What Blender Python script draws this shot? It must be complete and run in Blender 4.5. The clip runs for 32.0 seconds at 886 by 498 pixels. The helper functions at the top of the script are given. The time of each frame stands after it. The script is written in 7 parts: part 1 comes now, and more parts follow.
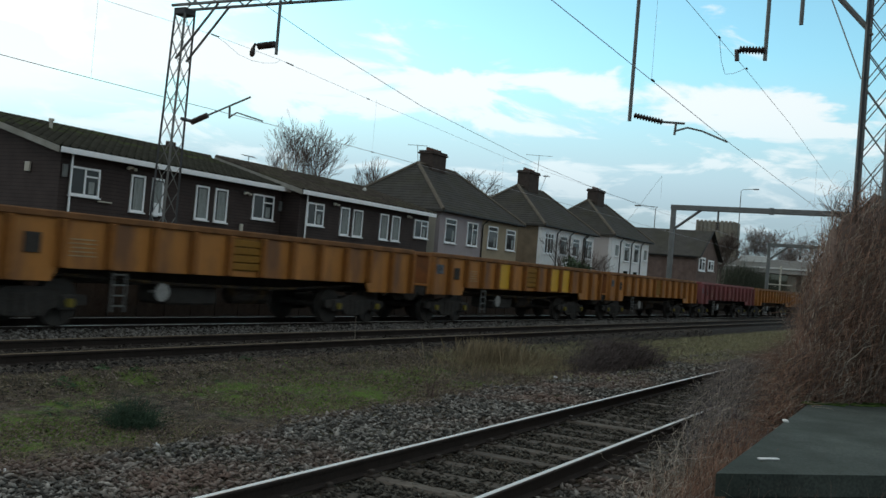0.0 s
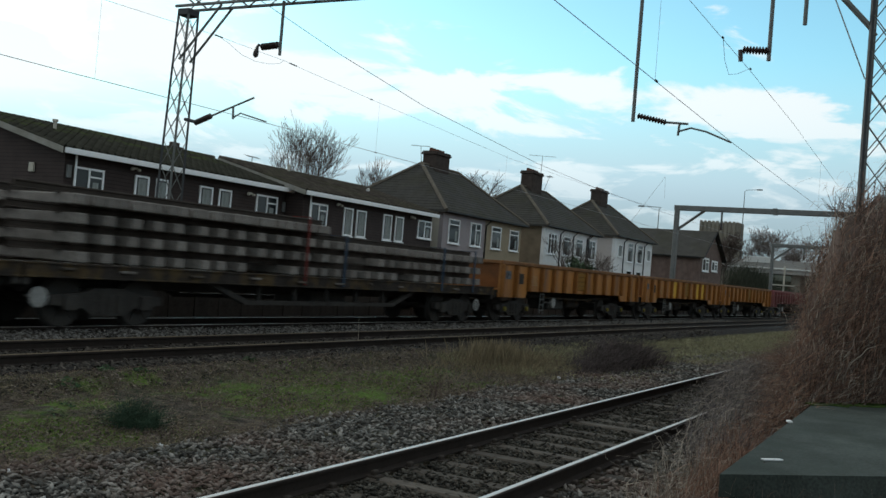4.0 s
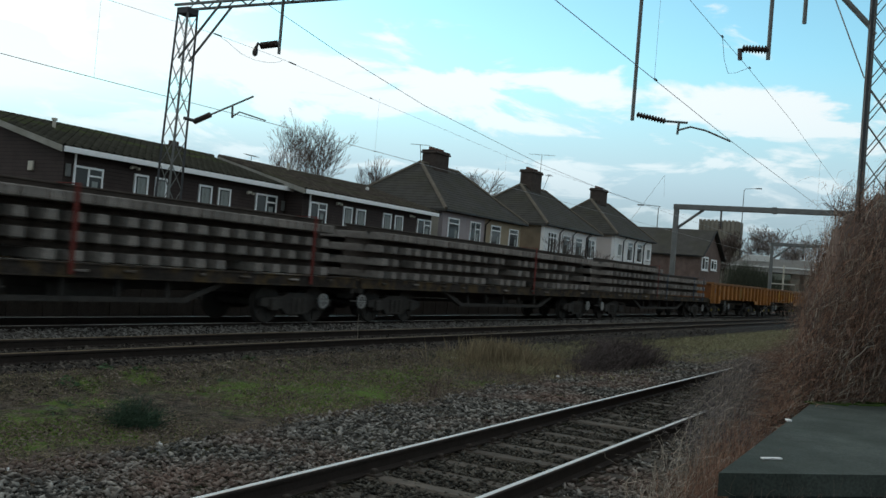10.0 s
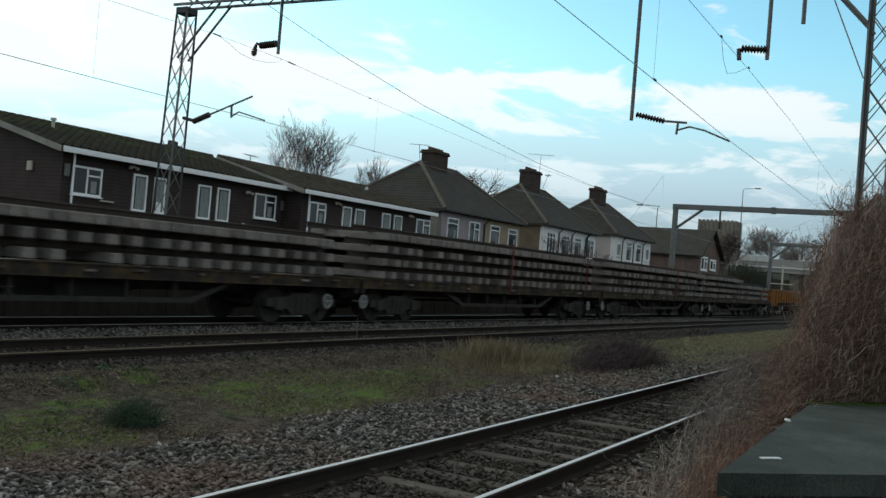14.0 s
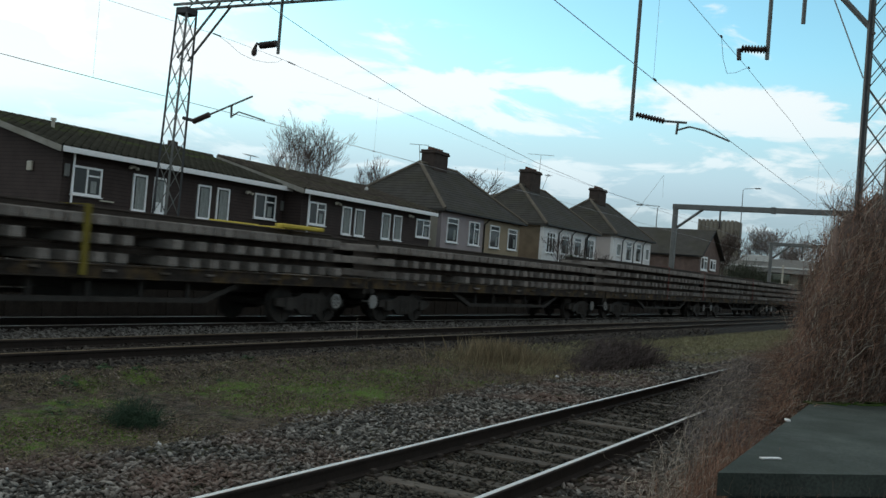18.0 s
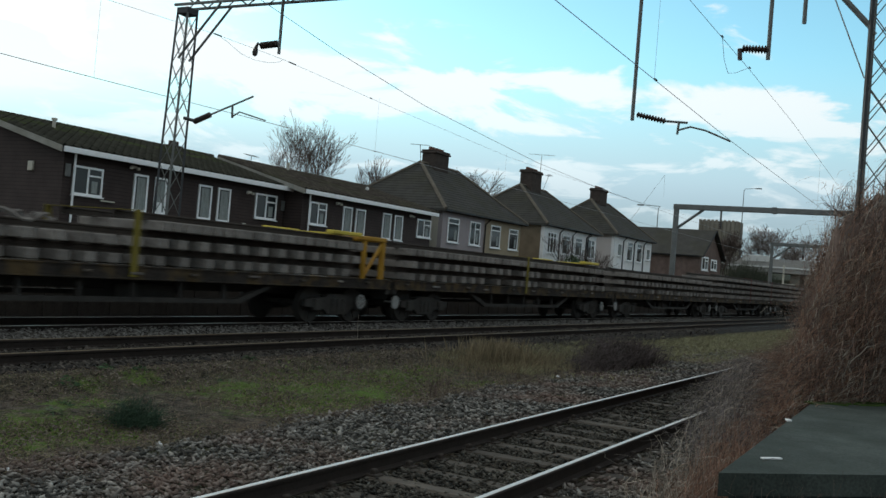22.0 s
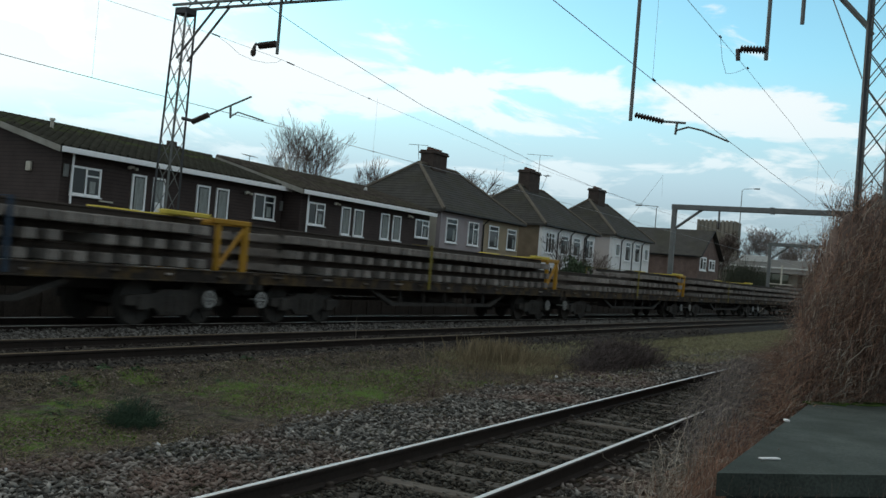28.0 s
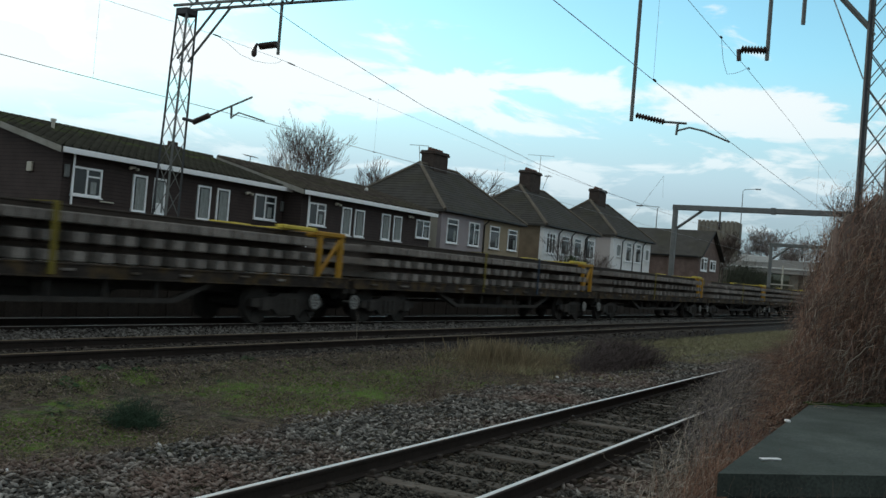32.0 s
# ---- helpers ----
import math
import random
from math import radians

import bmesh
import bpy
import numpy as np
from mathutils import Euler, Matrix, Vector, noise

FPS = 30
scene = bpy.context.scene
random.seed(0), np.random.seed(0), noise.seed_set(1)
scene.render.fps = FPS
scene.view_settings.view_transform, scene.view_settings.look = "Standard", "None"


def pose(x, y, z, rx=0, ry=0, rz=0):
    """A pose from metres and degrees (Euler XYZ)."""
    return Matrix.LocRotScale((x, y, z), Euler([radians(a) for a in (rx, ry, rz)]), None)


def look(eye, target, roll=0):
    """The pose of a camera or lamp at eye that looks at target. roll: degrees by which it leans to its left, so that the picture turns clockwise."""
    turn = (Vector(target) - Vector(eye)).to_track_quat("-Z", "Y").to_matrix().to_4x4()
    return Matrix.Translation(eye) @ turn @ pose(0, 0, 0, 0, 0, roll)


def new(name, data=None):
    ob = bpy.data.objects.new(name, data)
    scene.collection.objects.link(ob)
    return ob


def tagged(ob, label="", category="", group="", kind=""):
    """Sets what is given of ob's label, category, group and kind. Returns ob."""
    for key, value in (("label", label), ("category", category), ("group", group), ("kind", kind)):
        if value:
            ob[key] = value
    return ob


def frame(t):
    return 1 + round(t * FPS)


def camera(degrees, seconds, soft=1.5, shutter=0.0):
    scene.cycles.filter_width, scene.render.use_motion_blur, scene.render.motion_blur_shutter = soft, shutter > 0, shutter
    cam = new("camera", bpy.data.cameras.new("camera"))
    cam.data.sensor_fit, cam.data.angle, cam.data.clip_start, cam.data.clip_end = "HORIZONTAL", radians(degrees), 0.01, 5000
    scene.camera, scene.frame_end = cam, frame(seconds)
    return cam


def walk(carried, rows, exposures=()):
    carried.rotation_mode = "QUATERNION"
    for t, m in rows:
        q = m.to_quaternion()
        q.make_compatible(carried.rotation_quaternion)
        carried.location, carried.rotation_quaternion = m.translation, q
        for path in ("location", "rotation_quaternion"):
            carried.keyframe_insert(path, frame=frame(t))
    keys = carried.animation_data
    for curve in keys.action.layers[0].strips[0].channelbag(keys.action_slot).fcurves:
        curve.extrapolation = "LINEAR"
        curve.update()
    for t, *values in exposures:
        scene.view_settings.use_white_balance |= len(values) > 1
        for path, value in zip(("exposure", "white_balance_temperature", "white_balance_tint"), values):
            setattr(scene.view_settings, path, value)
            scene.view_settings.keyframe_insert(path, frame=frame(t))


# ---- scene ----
# ---- camera and its way: on a stand beside the line, with a slow sway of the head ----
EYE = (0.0, 0.0, 1.83)
YAW, PITCH, ROLL, FOCAL = 28.40, 1.172, 4.684, 1721.0


def head(dx, dy):
    """The camera's pose when its head has swung by dx, dy thousandths-of-focal units."""
    yaw, pit = radians(YAW) + dx / FOCAL, radians(PITCH) + dy / FOCAL
    way = Vector((math.cos(yaw) * math.cos(pit), math.sin(yaw) * math.cos(pit), math.sin(pit)))
    return look(EYE, Vector(EYE) + 20 * way, ROLL)


SWAY = [(0.0, -3.08, 0.28), (0.5, 1.52, -1.25), (1.0, 2.21, -1.25), (1.5, 0.0, -1.25), (2.0, 0.0, -2.1), (2.5, 0.0, -2.5), (3.0, -1.53, -1.25), (3.5, 0.0, 0.28), (4.5, 6.0, 0.3), (5.5, 9.18, 0.28), (6.0, 4.58, -1.25), (6.5, 4.8, -1.25), (7.0, 5.8, -1.25), (7.5, 4.58, -1.25), (8.0, 3.06, -1.25), (9.0, 2.6, -1.25), (10.0, 1.6, -1.25), (10.5, 3.2, -1.25), (11.5, 3.0, -1.25), (12.5, 1.5, -1.25), (13.5, 1.4, -1.25), (14.0, 0.1, -1.25), (16.5, 0.0, -1.25), (20.0, 0.0, -1.25), (21.0, 0.2, -1.25), (22.0, 1.5, -1.25), (23.5, 1.5, -1.25), (25.0, 0.2, -1.25), (25.5, 1.1, -1.4), (27.5, -1.53, -0.2), (28.0, -1.53, -0.6), (29.0, -1.4, 0.0), (30.0, -0.2, 0.14), (32.0, 0.0, 0.0)]
cam = camera(48.98, 32.0, soft=1.5, shutter=0.85)
walk(cam, [(t, head(dx, dy)) for t, dx, dy in SWAY])

# ---- sky and sun: bright winter cloud, the sun low behind thin cloud ----
SUN_EL, SUN_AZ = 18.0, 72.0       # degrees; azimuth from +x towards +y
SKY_GAIN = (0.17, 0.235, 0.21)


def build_sky():
    w = bpy.data.worlds.new("winter_sky")
    scene.world = w
    w.use_nodes = True
    nt = w.node_tree
    nt.nodes.clear()
    N, L = nt.nodes.new, nt.links.new
    out, bg = N("ShaderNodeOutputWorld"), N("ShaderNodeBackground")
    sky = N("ShaderNodeTexSky")
    sky.sky_type, sky.sun_disc = 'NISHITA', False
    sky.sun_elevation, sky.sun_rotation = radians(SUN_EL), radians(90 - SUN_AZ)
    sky.air_density, sky.dust_density, sky.ozone_density = 1.0, 0.6, 2.0
    gain = N("ShaderNodeVectorMath"); gain.operation = 'MULTIPLY'
    gain.inputs[1].default_value = SKY_GAIN
    L(sky.outputs[0], gain.inputs[0])

    def math_node(op, a, b=None, clamp=False):
        n = N("ShaderNodeMath"); n.operation = op; n.use_clamp = clamp
        for k, q in enumerate((a, b)):
            if q is None:
                continue
            if isinstance(q, (int, float)):
                n.inputs[k].default_value = q
            else:
                L(q, n.inputs[k])
        return n.outputs[0]

    def ramp(src, a, b, lo=0.0, hi=1.0):
        r = N("ShaderNodeMapRange"); r.interpolation_type = 'SMOOTHSTEP'
        for nm, q in (("From Min", a), ("From Max", b), ("To Min", lo), ("To Max", hi)):
            r.inputs[nm].default_value = q
        L(src, r.inputs["Value"])
        return r.outputs[0]

    tc, sep = N("ShaderNodeTexCoord"), N("ShaderNodeSeparateXYZ")
    way = tc.outputs["Generated"]
    L(way, sep.inputs[0])
    elev = math_node('MAXIMUM', sep.outputs[2], 0.0)
    # cloud sheet: the direction flattened onto a plane high above
    up = math_node('ADD', elev, 0.14)
    comb = N("ShaderNodeCombineXYZ")
    L(math_node('DIVIDE', sep.outputs[0], up), comb.inputs[0])
    L(math_node('DIVIDE', sep.outputs[1], up), comb.inputs[1])
    comb.inputs[2].default_value = 2.3
    n1 = N("ShaderNodeTexNoise")
    for nm, q in (("Scale", 2.3), ("Detail", 8.0), ("Roughness", 0.58), ("Distortion", 0.4)):
        n1.inputs[nm].default_value = q
    L(comb.outputs[0], n1.inputs["Vector"])

    def facing(az, el):
        d = N("ShaderNodeVectorMath"); d.operation = 'DOT_PRODUCT'
        a, e = radians(az), radians(el)
        d.inputs[1].default_value = (math.cos(a) * math.cos(e), math.sin(a) * math.cos(e), math.sin(e))
        L(way, d.inputs[0])
        return d.outputs["Value"]

    sunward = facing(SUN_AZ, SUN_EL)
    # cloud thickens towards the sun, and lies in a bank ten degrees up
    bank = math_node('MULTIPLY', ramp(elev, 0.13, 0.17), ramp(elev, 0.215, 0.185))
    soft_noise = math_node('MULTIPLY_ADD', n1.outputs[0], 1.35)
    soft_noise.node.inputs[2].default_value = -0.17
    thick = math_node('ADD', soft_noise, math_node('MULTIPLY', bank, 0.13))
    thick = math_node('ADD', thick, ramp(sunward, 0.82, 0.95, 0.0, 0.06))
    thick = math_node('SUBTRACT', thick, math_node('MULTIPLY', ramp(elev, 0.19, 0.23, 0.0, 0.07), ramp(elev, 0.5, 0.32)))
    # overhead and behind, the cloud closes
    thick = math_node('ADD', thick, ramp(elev, 0.36, 0.55, 0.0, 0.2))
    thick = math_node('ADD', thick, ramp(facing(24.0, 10.0), 0.72, 0.45, 0.0, 0.2))
    mask = ramp(thick, 0.51, 0.65)
    glow = math_node('MULTIPLY', ramp(sunward, -1.0, 1.0, 0.52, 1.0), ramp(elev, 0.3, 0.75, 1.0, 0.66))
    cloud = N("ShaderNodeVectorMath"); cloud.operation = 'SCALE'
    cloud.inputs[0].default_value = (0.96, 1.06, 1.09)
    L(glow, cloud.inputs["Scale"])
    haze = N("ShaderNodeVectorMath"); haze.operation = 'SCALE'
    haze.inputs[0].default_value = (0.53, 0.705, 0.82)
    L(math_node('MULTIPLY', glow, ramp(elev, 0.05, 0.115, 0.72, 1.0)), haze.inputs["Scale"])
    low = N("ShaderNodeMix"); low.data_type = 'RGBA'
    L(ramp(elev, 0.24, 0.085, 0.0, 0.95), low.inputs["Factor"])
    L(gain.outputs[0], low.inputs["A"]); L(haze.outputs[0], low.inputs["B"])
    mix = N("ShaderNodeMix"); mix.data_type = 'RGBA'
    L(math_node('MULTIPLY', mask, ramp(elev, 0.05, 0.19, 0.3, 1.0)), mix.inputs["Factor"])
    L(low.outputs["Result"], mix.inputs["A"]); L(cloud.outputs[0], mix.inputs["B"])
    L(mix.outputs["Result"], bg.inputs["Color"])
    bg.inputs["Strength"].default_value = 1.0
    L(bg.outputs[0], out.inputs[0])
    a, e = radians(SUN_AZ), radians(SUN_EL)
    lamp = bpy.data.lights.new("sun", 'SUN')
    lamp.energy, lamp.angle, lamp.color = 0.5, radians(12), (1.0, 0.93, 0.82)
    ob = new("sun", lamp)
    d = Vector((math.cos(a) * math.cos(e), math.sin(a) * math.cos(e), math.sin(e)))
    ob.matrix_world = look(d * 200, (0, 0, 0))


build_sky()
scene.view_settings.exposure = 0.0

# ---- materials ----
def material(name, base, rough=0.8, metal=0.0, vary=0.25, scale=6.0, fine=60.0, bump=0.3, bump_d=0.01, stain=None, stain_amt=0.4,
             stain_scale=1.2, per_piece=0.0, island=0.0, stretch=(1, 1, 1), gloss=0.15, crisp=0.4):
    """A weathered surface: broad and fine variation, stains of a second colour, and fine relief."""
    m = bpy.data.materials.new(name)
    m.use_nodes = True
    nt = m.node_tree
    N, L = nt.nodes.new, nt.links.new
    b = nt.nodes["Principled BSDF"]
    tc, mp = N("ShaderNodeTexCoord"), N("ShaderNodeMapping")
    mp.inputs["Scale"].default_value = stretch
    L(tc.outputs["Object"], mp.inputs[0])
    n1, n2 = N("ShaderNodeTexNoise"), N("ShaderNodeTexNoise")
    for n, s, d in ((n1, scale, 4.0), (n2, fine, 3.0)):
        n.inputs["Scale"].default_value, n.inputs["Detail"].default_value = s, d
        L(mp.outputs[0], n.inputs["Vector"])
    add = N("ShaderNodeMath"); add.operation = 'ADD'
    L(n1.outputs[0], add.inputs[0]); L(n2.outputs[0], add.inputs[1])
    rng = N("ShaderNodeMapRange")
    rng.inputs["From Min"].default_value, rng.inputs["From Max"].default_value = 1 - crisp, 1 + crisp
    rng.inputs["To Min"].default_value, rng.inputs["To Max"].default_value = 1 - vary, 1 + vary
    L(add.outputs[0], rng.inputs["Value"])
    tone = rng.outputs[0]
    if per_piece or island:
        if island:
            src = N("ShaderNodeNewGeometry").outputs["Random Per Island"]
        else:
            src = N("ShaderNodeObjectInfo").outputs["Random"]
        r2 = N("ShaderNodeMapRange")
        k = per_piece or island
        if island > 0.8:            # mostly dark pieces, a few bright ones
            pw = N("ShaderNodeMath"); pw.operation = 'POWER'; pw.inputs[1].default_value = 1.7
            L(src, pw.inputs[0])
            src = pw.outputs[0]
        r2.inputs["To Min"].default_value, r2.inputs["To Max"].default_value = (1 - k, 1 + k) if island <= 0.8 else (0.3, 2.1)
        L(src, r2.inputs["Value"])
        mul = N("ShaderNodeMath"); mul.operation = 'MULTIPLY'
        L(tone, mul.inputs[0]); L(r2.outputs[0], mul.inputs[1])
        tone = mul.outputs[0]
    col = N("ShaderNodeVectorMath"); col.operation = 'SCALE'
    col.inputs[0].default_value = base
    L(tone, col.inputs["Scale"])
    res = col.outputs[0]
    if stain:
        n3 = N("ShaderNodeTexNoise")
        n3.inputs["Scale"].default_value, n3.inputs["Detail"].default_value = stain_scale, 5.0
        L(mp.outputs[0], n3.inputs["Vector"])
        r3 = N("ShaderNodeMapRange")
        r3.inputs["From Min"].default_value, r3.inputs["From Max"].default_value = 0.46, 0.66
        r3.inputs["To Max"].default_value = stain_amt
        L(n3.outputs[0], r3.inputs["Value"])
        mx = N("ShaderNodeMix"); mx.data_type = 'RGBA'
        L(r3.outputs[0], mx.inputs["Factor"]); L(res, mx.inputs["A"])
        mx.inputs["B"].default_value = (*stain, 1)
        res = mx.outputs["Result"]
    L(res, b.inputs["Base Color"])
    b.inputs["Roughness"].default_value, b.inputs["Metallic"].default_value = rough, metal
    b.inputs["Specular IOR Level"].default_value = gloss
    if bump:
        bp = N("ShaderNodeBump")
        bp.inputs["Strength"].default_value, bp.inputs["Distance"].default_value = bump, bump_d
        L(n2.outputs[0], bp.inputs["Height"]); L(bp.outputs[0], b.inputs["Normal"])
    return m


def board_material(name, base, pitch):
    """Lapped horizontal boards or courses: a saw-tooth relief up the wall, with grain."""
    m = material(name, base, 0.75, vary=0.3, scale=1.5, fine=25, bump=0)
    nt = m.node_tree
    N, L = nt.nodes.new, nt.links.new
    b = nt.nodes["Principled BSDF"]
    tc, sep = N("ShaderNodeTexCoord"), N("ShaderNodeSeparateXYZ")
    L(tc.outputs["Object"], sep.inputs[0])
    d = N("ShaderNodeMath"); d.operation = 'DIVIDE'; d.inputs[1].default_value = pitch
    f = N("ShaderNodeMath"); f.operation = 'FRACT'
    L(sep.outputs[2], d.inputs[0]); L(d.outputs[0], f.inputs[0])
    gap = N("ShaderNodeMapRange")           # darker band where one board laps the next
    for nm, q in (("From Min", 0.8), ("From Max", 0.95), ("To Min", 1.0), ("To Max", 0.55)):
        gap.inputs[nm].default_value = q
    L(f.outputs[0], gap.inputs["Value"])
    sc = N("ShaderNodeVectorMath"); sc.operation = 'SCALE'
    L(b.inputs["Base Color"].links[0].from_socket, sc.inputs[0]); L(gap.outputs[0], sc.inputs["Scale"])
    L(sc.outputs[0], b.inputs["Base Color"])
    bp = N("ShaderNodeBump")
    bp.invert = True
    bp.inputs["Strength"].default_value, bp.inputs["Distance"].default_value = 0.8, 0.03
    L(f.outputs[0], bp.inputs["Height"]); L(bp.outputs[0], b.inputs["Normal"])
    return m


def rail_material(name, top_z, shine=(0.66, 0.58, 0.53), metal=1.0, smooth=0.46):
    """Rusty rail whose running surface is worn bright."""
    m = material(name, (0.026, 0.020, 0.017), 0.85, vary=0.35, scale=3, fine=40, bump=0.3, bump_d=0.004)
    nt = m.node_tree
    N, L = nt.nodes.new, nt.links.new
    b = nt.nodes["Principled BSDF"]
    tc, sep = N("ShaderNodeTexCoord"), N("ShaderNodeSeparateXYZ")
    L(tc.outputs["Object"], sep.inputs[0])
    st = N("ShaderNodeMapRange")
    st.inputs["From Min"].default_value, st.inputs["From Max"].default_value = top_z - 0.006, top_z - 0.002
    L(sep.outputs[2], st.inputs["Value"])
    mx = N("ShaderNodeMix"); mx.data_type = 'RGBA'
    old = b.inputs["Base Color"].links[0].from_socket
    L(st.outputs[0], mx.inputs["Factor"]); L(old, mx.inputs["A"])
    mx.inputs["B"].default_value = (*shine, 1)
    L(mx.outputs["Result"], b.inputs["Base Color"])
    mt = N("ShaderNodeMath"); mt.operation = 'MULTIPLY'; mt.inputs[1].default_value = metal
    L(st.outputs[0], mt.inputs[0]); L(mt.outputs[0], b.inputs["Metallic"])
    rr = N("ShaderNodeMapRange")
    rr.inputs["To Min"].default_value, rr.inputs["To Max"].default_value = 0.85, smooth
    L(st.outputs[0], rr.inputs["Value"]); L(rr.outputs[0], b.inputs["Roughness"])
    return m


def ground_material():
    """Soil and short dead grass, with moss where the sheet's moss value says so."""
    m = material("ground_soil", (0.092, 0.074, 0.057), 0.95, vary=0.9, scale=5.0, fine=38, bump=1.0, bump_d=0.07,
                 stain=(0.055, 0.062, 0.028), stain_amt=0.65, stain_scale=0.9, crisp=0.2)
    nt = m.node_tree
    N, L = nt.nodes.new, nt.links.new
    b = nt.nodes["Principled BSDF"]
    at, tc, n = N("ShaderNodeAttribute"), N("ShaderNodeTexCoord"), N("ShaderNodeTexNoise")
    at.attribute_name = "moss"
    n.inputs["Scale"].default_value, n.inputs["Detail"].default_value = 7.0, 6.0
    L(tc.outputs["Object"], n.inputs["Vector"])
    add = N("ShaderNodeMath"); add.operation = 'ADD'
    L(at.outputs["Fac"], add.inputs[0]); L(n.outputs[0], add.inputs[1])
    r = N("ShaderNodeMapRange")
    r.inputs["From Min"].default_value, r.inputs["From Max"].default_value = 0.62, 1.0
    r.inputs["To Max"].default_value = 0.95
    L(add.outputs[0], r.inputs["Value"])
    mx = N("ShaderNodeMix"); mx.data_type = 'RGBA'
    old = b.inputs["Base Color"].links[0].from_socket
    L(r.outputs[0], mx.inputs["Factor"]); L(old, mx.inputs["A"])
    mx.inputs["B"].default_value = (0.115, 0.185, 0.034, 1)
    L(mx.outputs["Result"], b.inputs["Base Color"])
    return m


def glass_material():
    m = bpy.data.materials.new("window_glass")
    m.use_nodes = True
    b = m.node_tree.nodes["Principled BSDF"]
    b.inputs["Base Color"].default_value = (0.02, 0.024, 0.026, 1)
    b.inputs["Roughness"].default_value = 0.06
    b.inputs["IOR"].default_value = 1.5
    return m


M_GROUND = ground_material()
M_BALLAST_MAIN = material("sooty_ballast_bed", (0.030, 0.0255, 0.022), 0.95, vary=0.5, scale=5, fine=28, bump=1.0, bump_d=0.04)
M_BALLAST = material("ballast_bed", (0.026, 0.023, 0.020), 0.95, vary=0.5, scale=5, fine=28, bump=1.0, bump_d=0.04, stain=(0.05, 0.04, 0.03), stain_amt=0.6)
M_STONE = material("ballast_stone", (0.152, 0.144, 0.130), 0.95, vary=0.3, scale=3, fine=40, bump=0.3, island=0.85, stain=(0.19, 0.12, 0.095), stain_amt=0.6, stain_scale=0.55)
M_STONE_DARK = material("oily_ballast_stone", (0.066, 0.060, 0.050), 0.9, vary=0.3, scale=3, fine=40, bump=0.3, island=0.7)
M_STONE_OIL = material("black_oily_stone", (0.062, 0.054, 0.046), 0.9, vary=0.3, scale=3, fine=40, bump=0.3, island=0.7)
M_CRUMB = material("soil_crumb", (0.125, 0.105, 0.085), 0.95, vary=0.3, island=0.85)
M_STONE_MAIN = material("main_ballast_stone", (0.122, 0.116, 0.108), 0.9, vary=0.25, scale=3, fine=40, bump=0.3, island=0.5)
M_RAIL = rail_material("rail_steel", 0.0)
M_RAIL_DULL = rail_material("dull_brown_rail", 0.0, (0.16, 0.12, 0.075), 0.0, 0.6)
M_RUST = material("rusty_rail", (0.046, 0.037, 0.031), 0.8, vary=0.35, scale=4, fine=40)
M_TIMBER = material("weathered_timber", (0.075, 0.063, 0.052), 0.9, vary=0.5, scale=3, fine=30, bump=0.6, per_piece=0.25, stretch=(1, 0.2, 1))
M_CONC_SL = material("sleeper_concrete", (0.224, 0.203, 0.185), 0.9, vary=0.4, scale=5, fine=50, bump=0.3, per_piece=0.22, stain=(0.075, 0.062, 0.058), stain_amt=0.75, stain_scale=2.2)
M_ORANGE = material("faded_orange_paint", (0.41, 0.172, 0.038), 0.6, vary=0.2, scale=1.5, fine=25, bump=0.15, stain=(0.14, 0.066, 0.034), stain_amt=0.85, stain_scale=1.7, stretch=(1, 1, 0.3), gloss=0.4)
# darker copy of the orange: the ribs' shadow is put into their colour, with stains
M_ORANGE_RIB = material("shade_dark_orange_rib", (0.27, 0.112, 0.03), 0.7, vary=0.3, scale=2, fine=25, bump=0.15, stain=(0.12, 0.06, 0.03), stain_amt=0.7, stain_scale=2.0)
M_TOPRAIL = material("rusty_brown_top_rail", (0.20, 0.095, 0.04), 0.75, vary=0.4, scale=2.5, fine=25, bump=0.2, stain=(0.09, 0.05, 0.03), stain_amt=0.6)
M_YELLOWD = material("dirty_ochre_paint", (0.25, 0.125, 0.022), 0.65, vary=0.3, scale=2, fine=25, bump=0.1, stain=(0.12, 0.06, 0.02), stain_amt=0.6)
M_YELLOWP = material("fresh_yellow_paint", (0.62, 0.36, 0.03), 0.5, vary=0.12, scale=1.5, fine=25, bump=0.1, gloss=0.4)
M_MAROON = material("faded_maroon_paint", (0.21, 0.07, 0.07), 0.65, vary=0.25, scale=1.5, fine=25, bump=0.15, stain=(0.1, 0.05, 0.04), stain_amt=0.6)
M_UNDER = material("grimy_underframe", (0.05, 0.046, 0.042), 0.85, vary=0.4, scale=3, fine=30)
M_DECK = material("dirty_deck_frame", (0.034, 0.028, 0.024), 0.85, vary=0.6, scale=2.4, fine=20, stain=(0.2, 0.125, 0.04), stain_amt=0.33, stain_scale=2.6)
M_WHITEP = material("dirty_white_paint", (0.62, 0.62, 0.60), 0.6, vary=0.2, scale=6, fine=40, bump=0.1)
M_BRAKE = material("grubby_white_wheel", (0.27, 0.27, 0.26), 0.7, vary=0.35, scale=9, fine=40, bump=0.1)
M_FRAMEY = material("yellow_frame_paint", (0.37, 0.20, 0.022), 0.5, vary=0.2, scale=3, fine=30, bump=0.1, stain=(0.3, 0.15, 0.03), stain_amt=0.6)
M_STRAP_R = material("red_strap", (0.14, 0.03, 0.024), 0.7, vary=0.2)
M_STRAP_B = material("blue_strap", (0.035, 0.055, 0.085), 0.7, vary=0.2)
M_STRAP_Y = material("yellow_strap", (0.18, 0.145, 0.028), 0.7, vary=0.2)
M_GALV = material("galvanised_steel", (0.15, 0.155, 0.15), 0.6, metal=0.25, vary=0.25, scale=3, fine=30, bump=0.1, gloss=0.4)
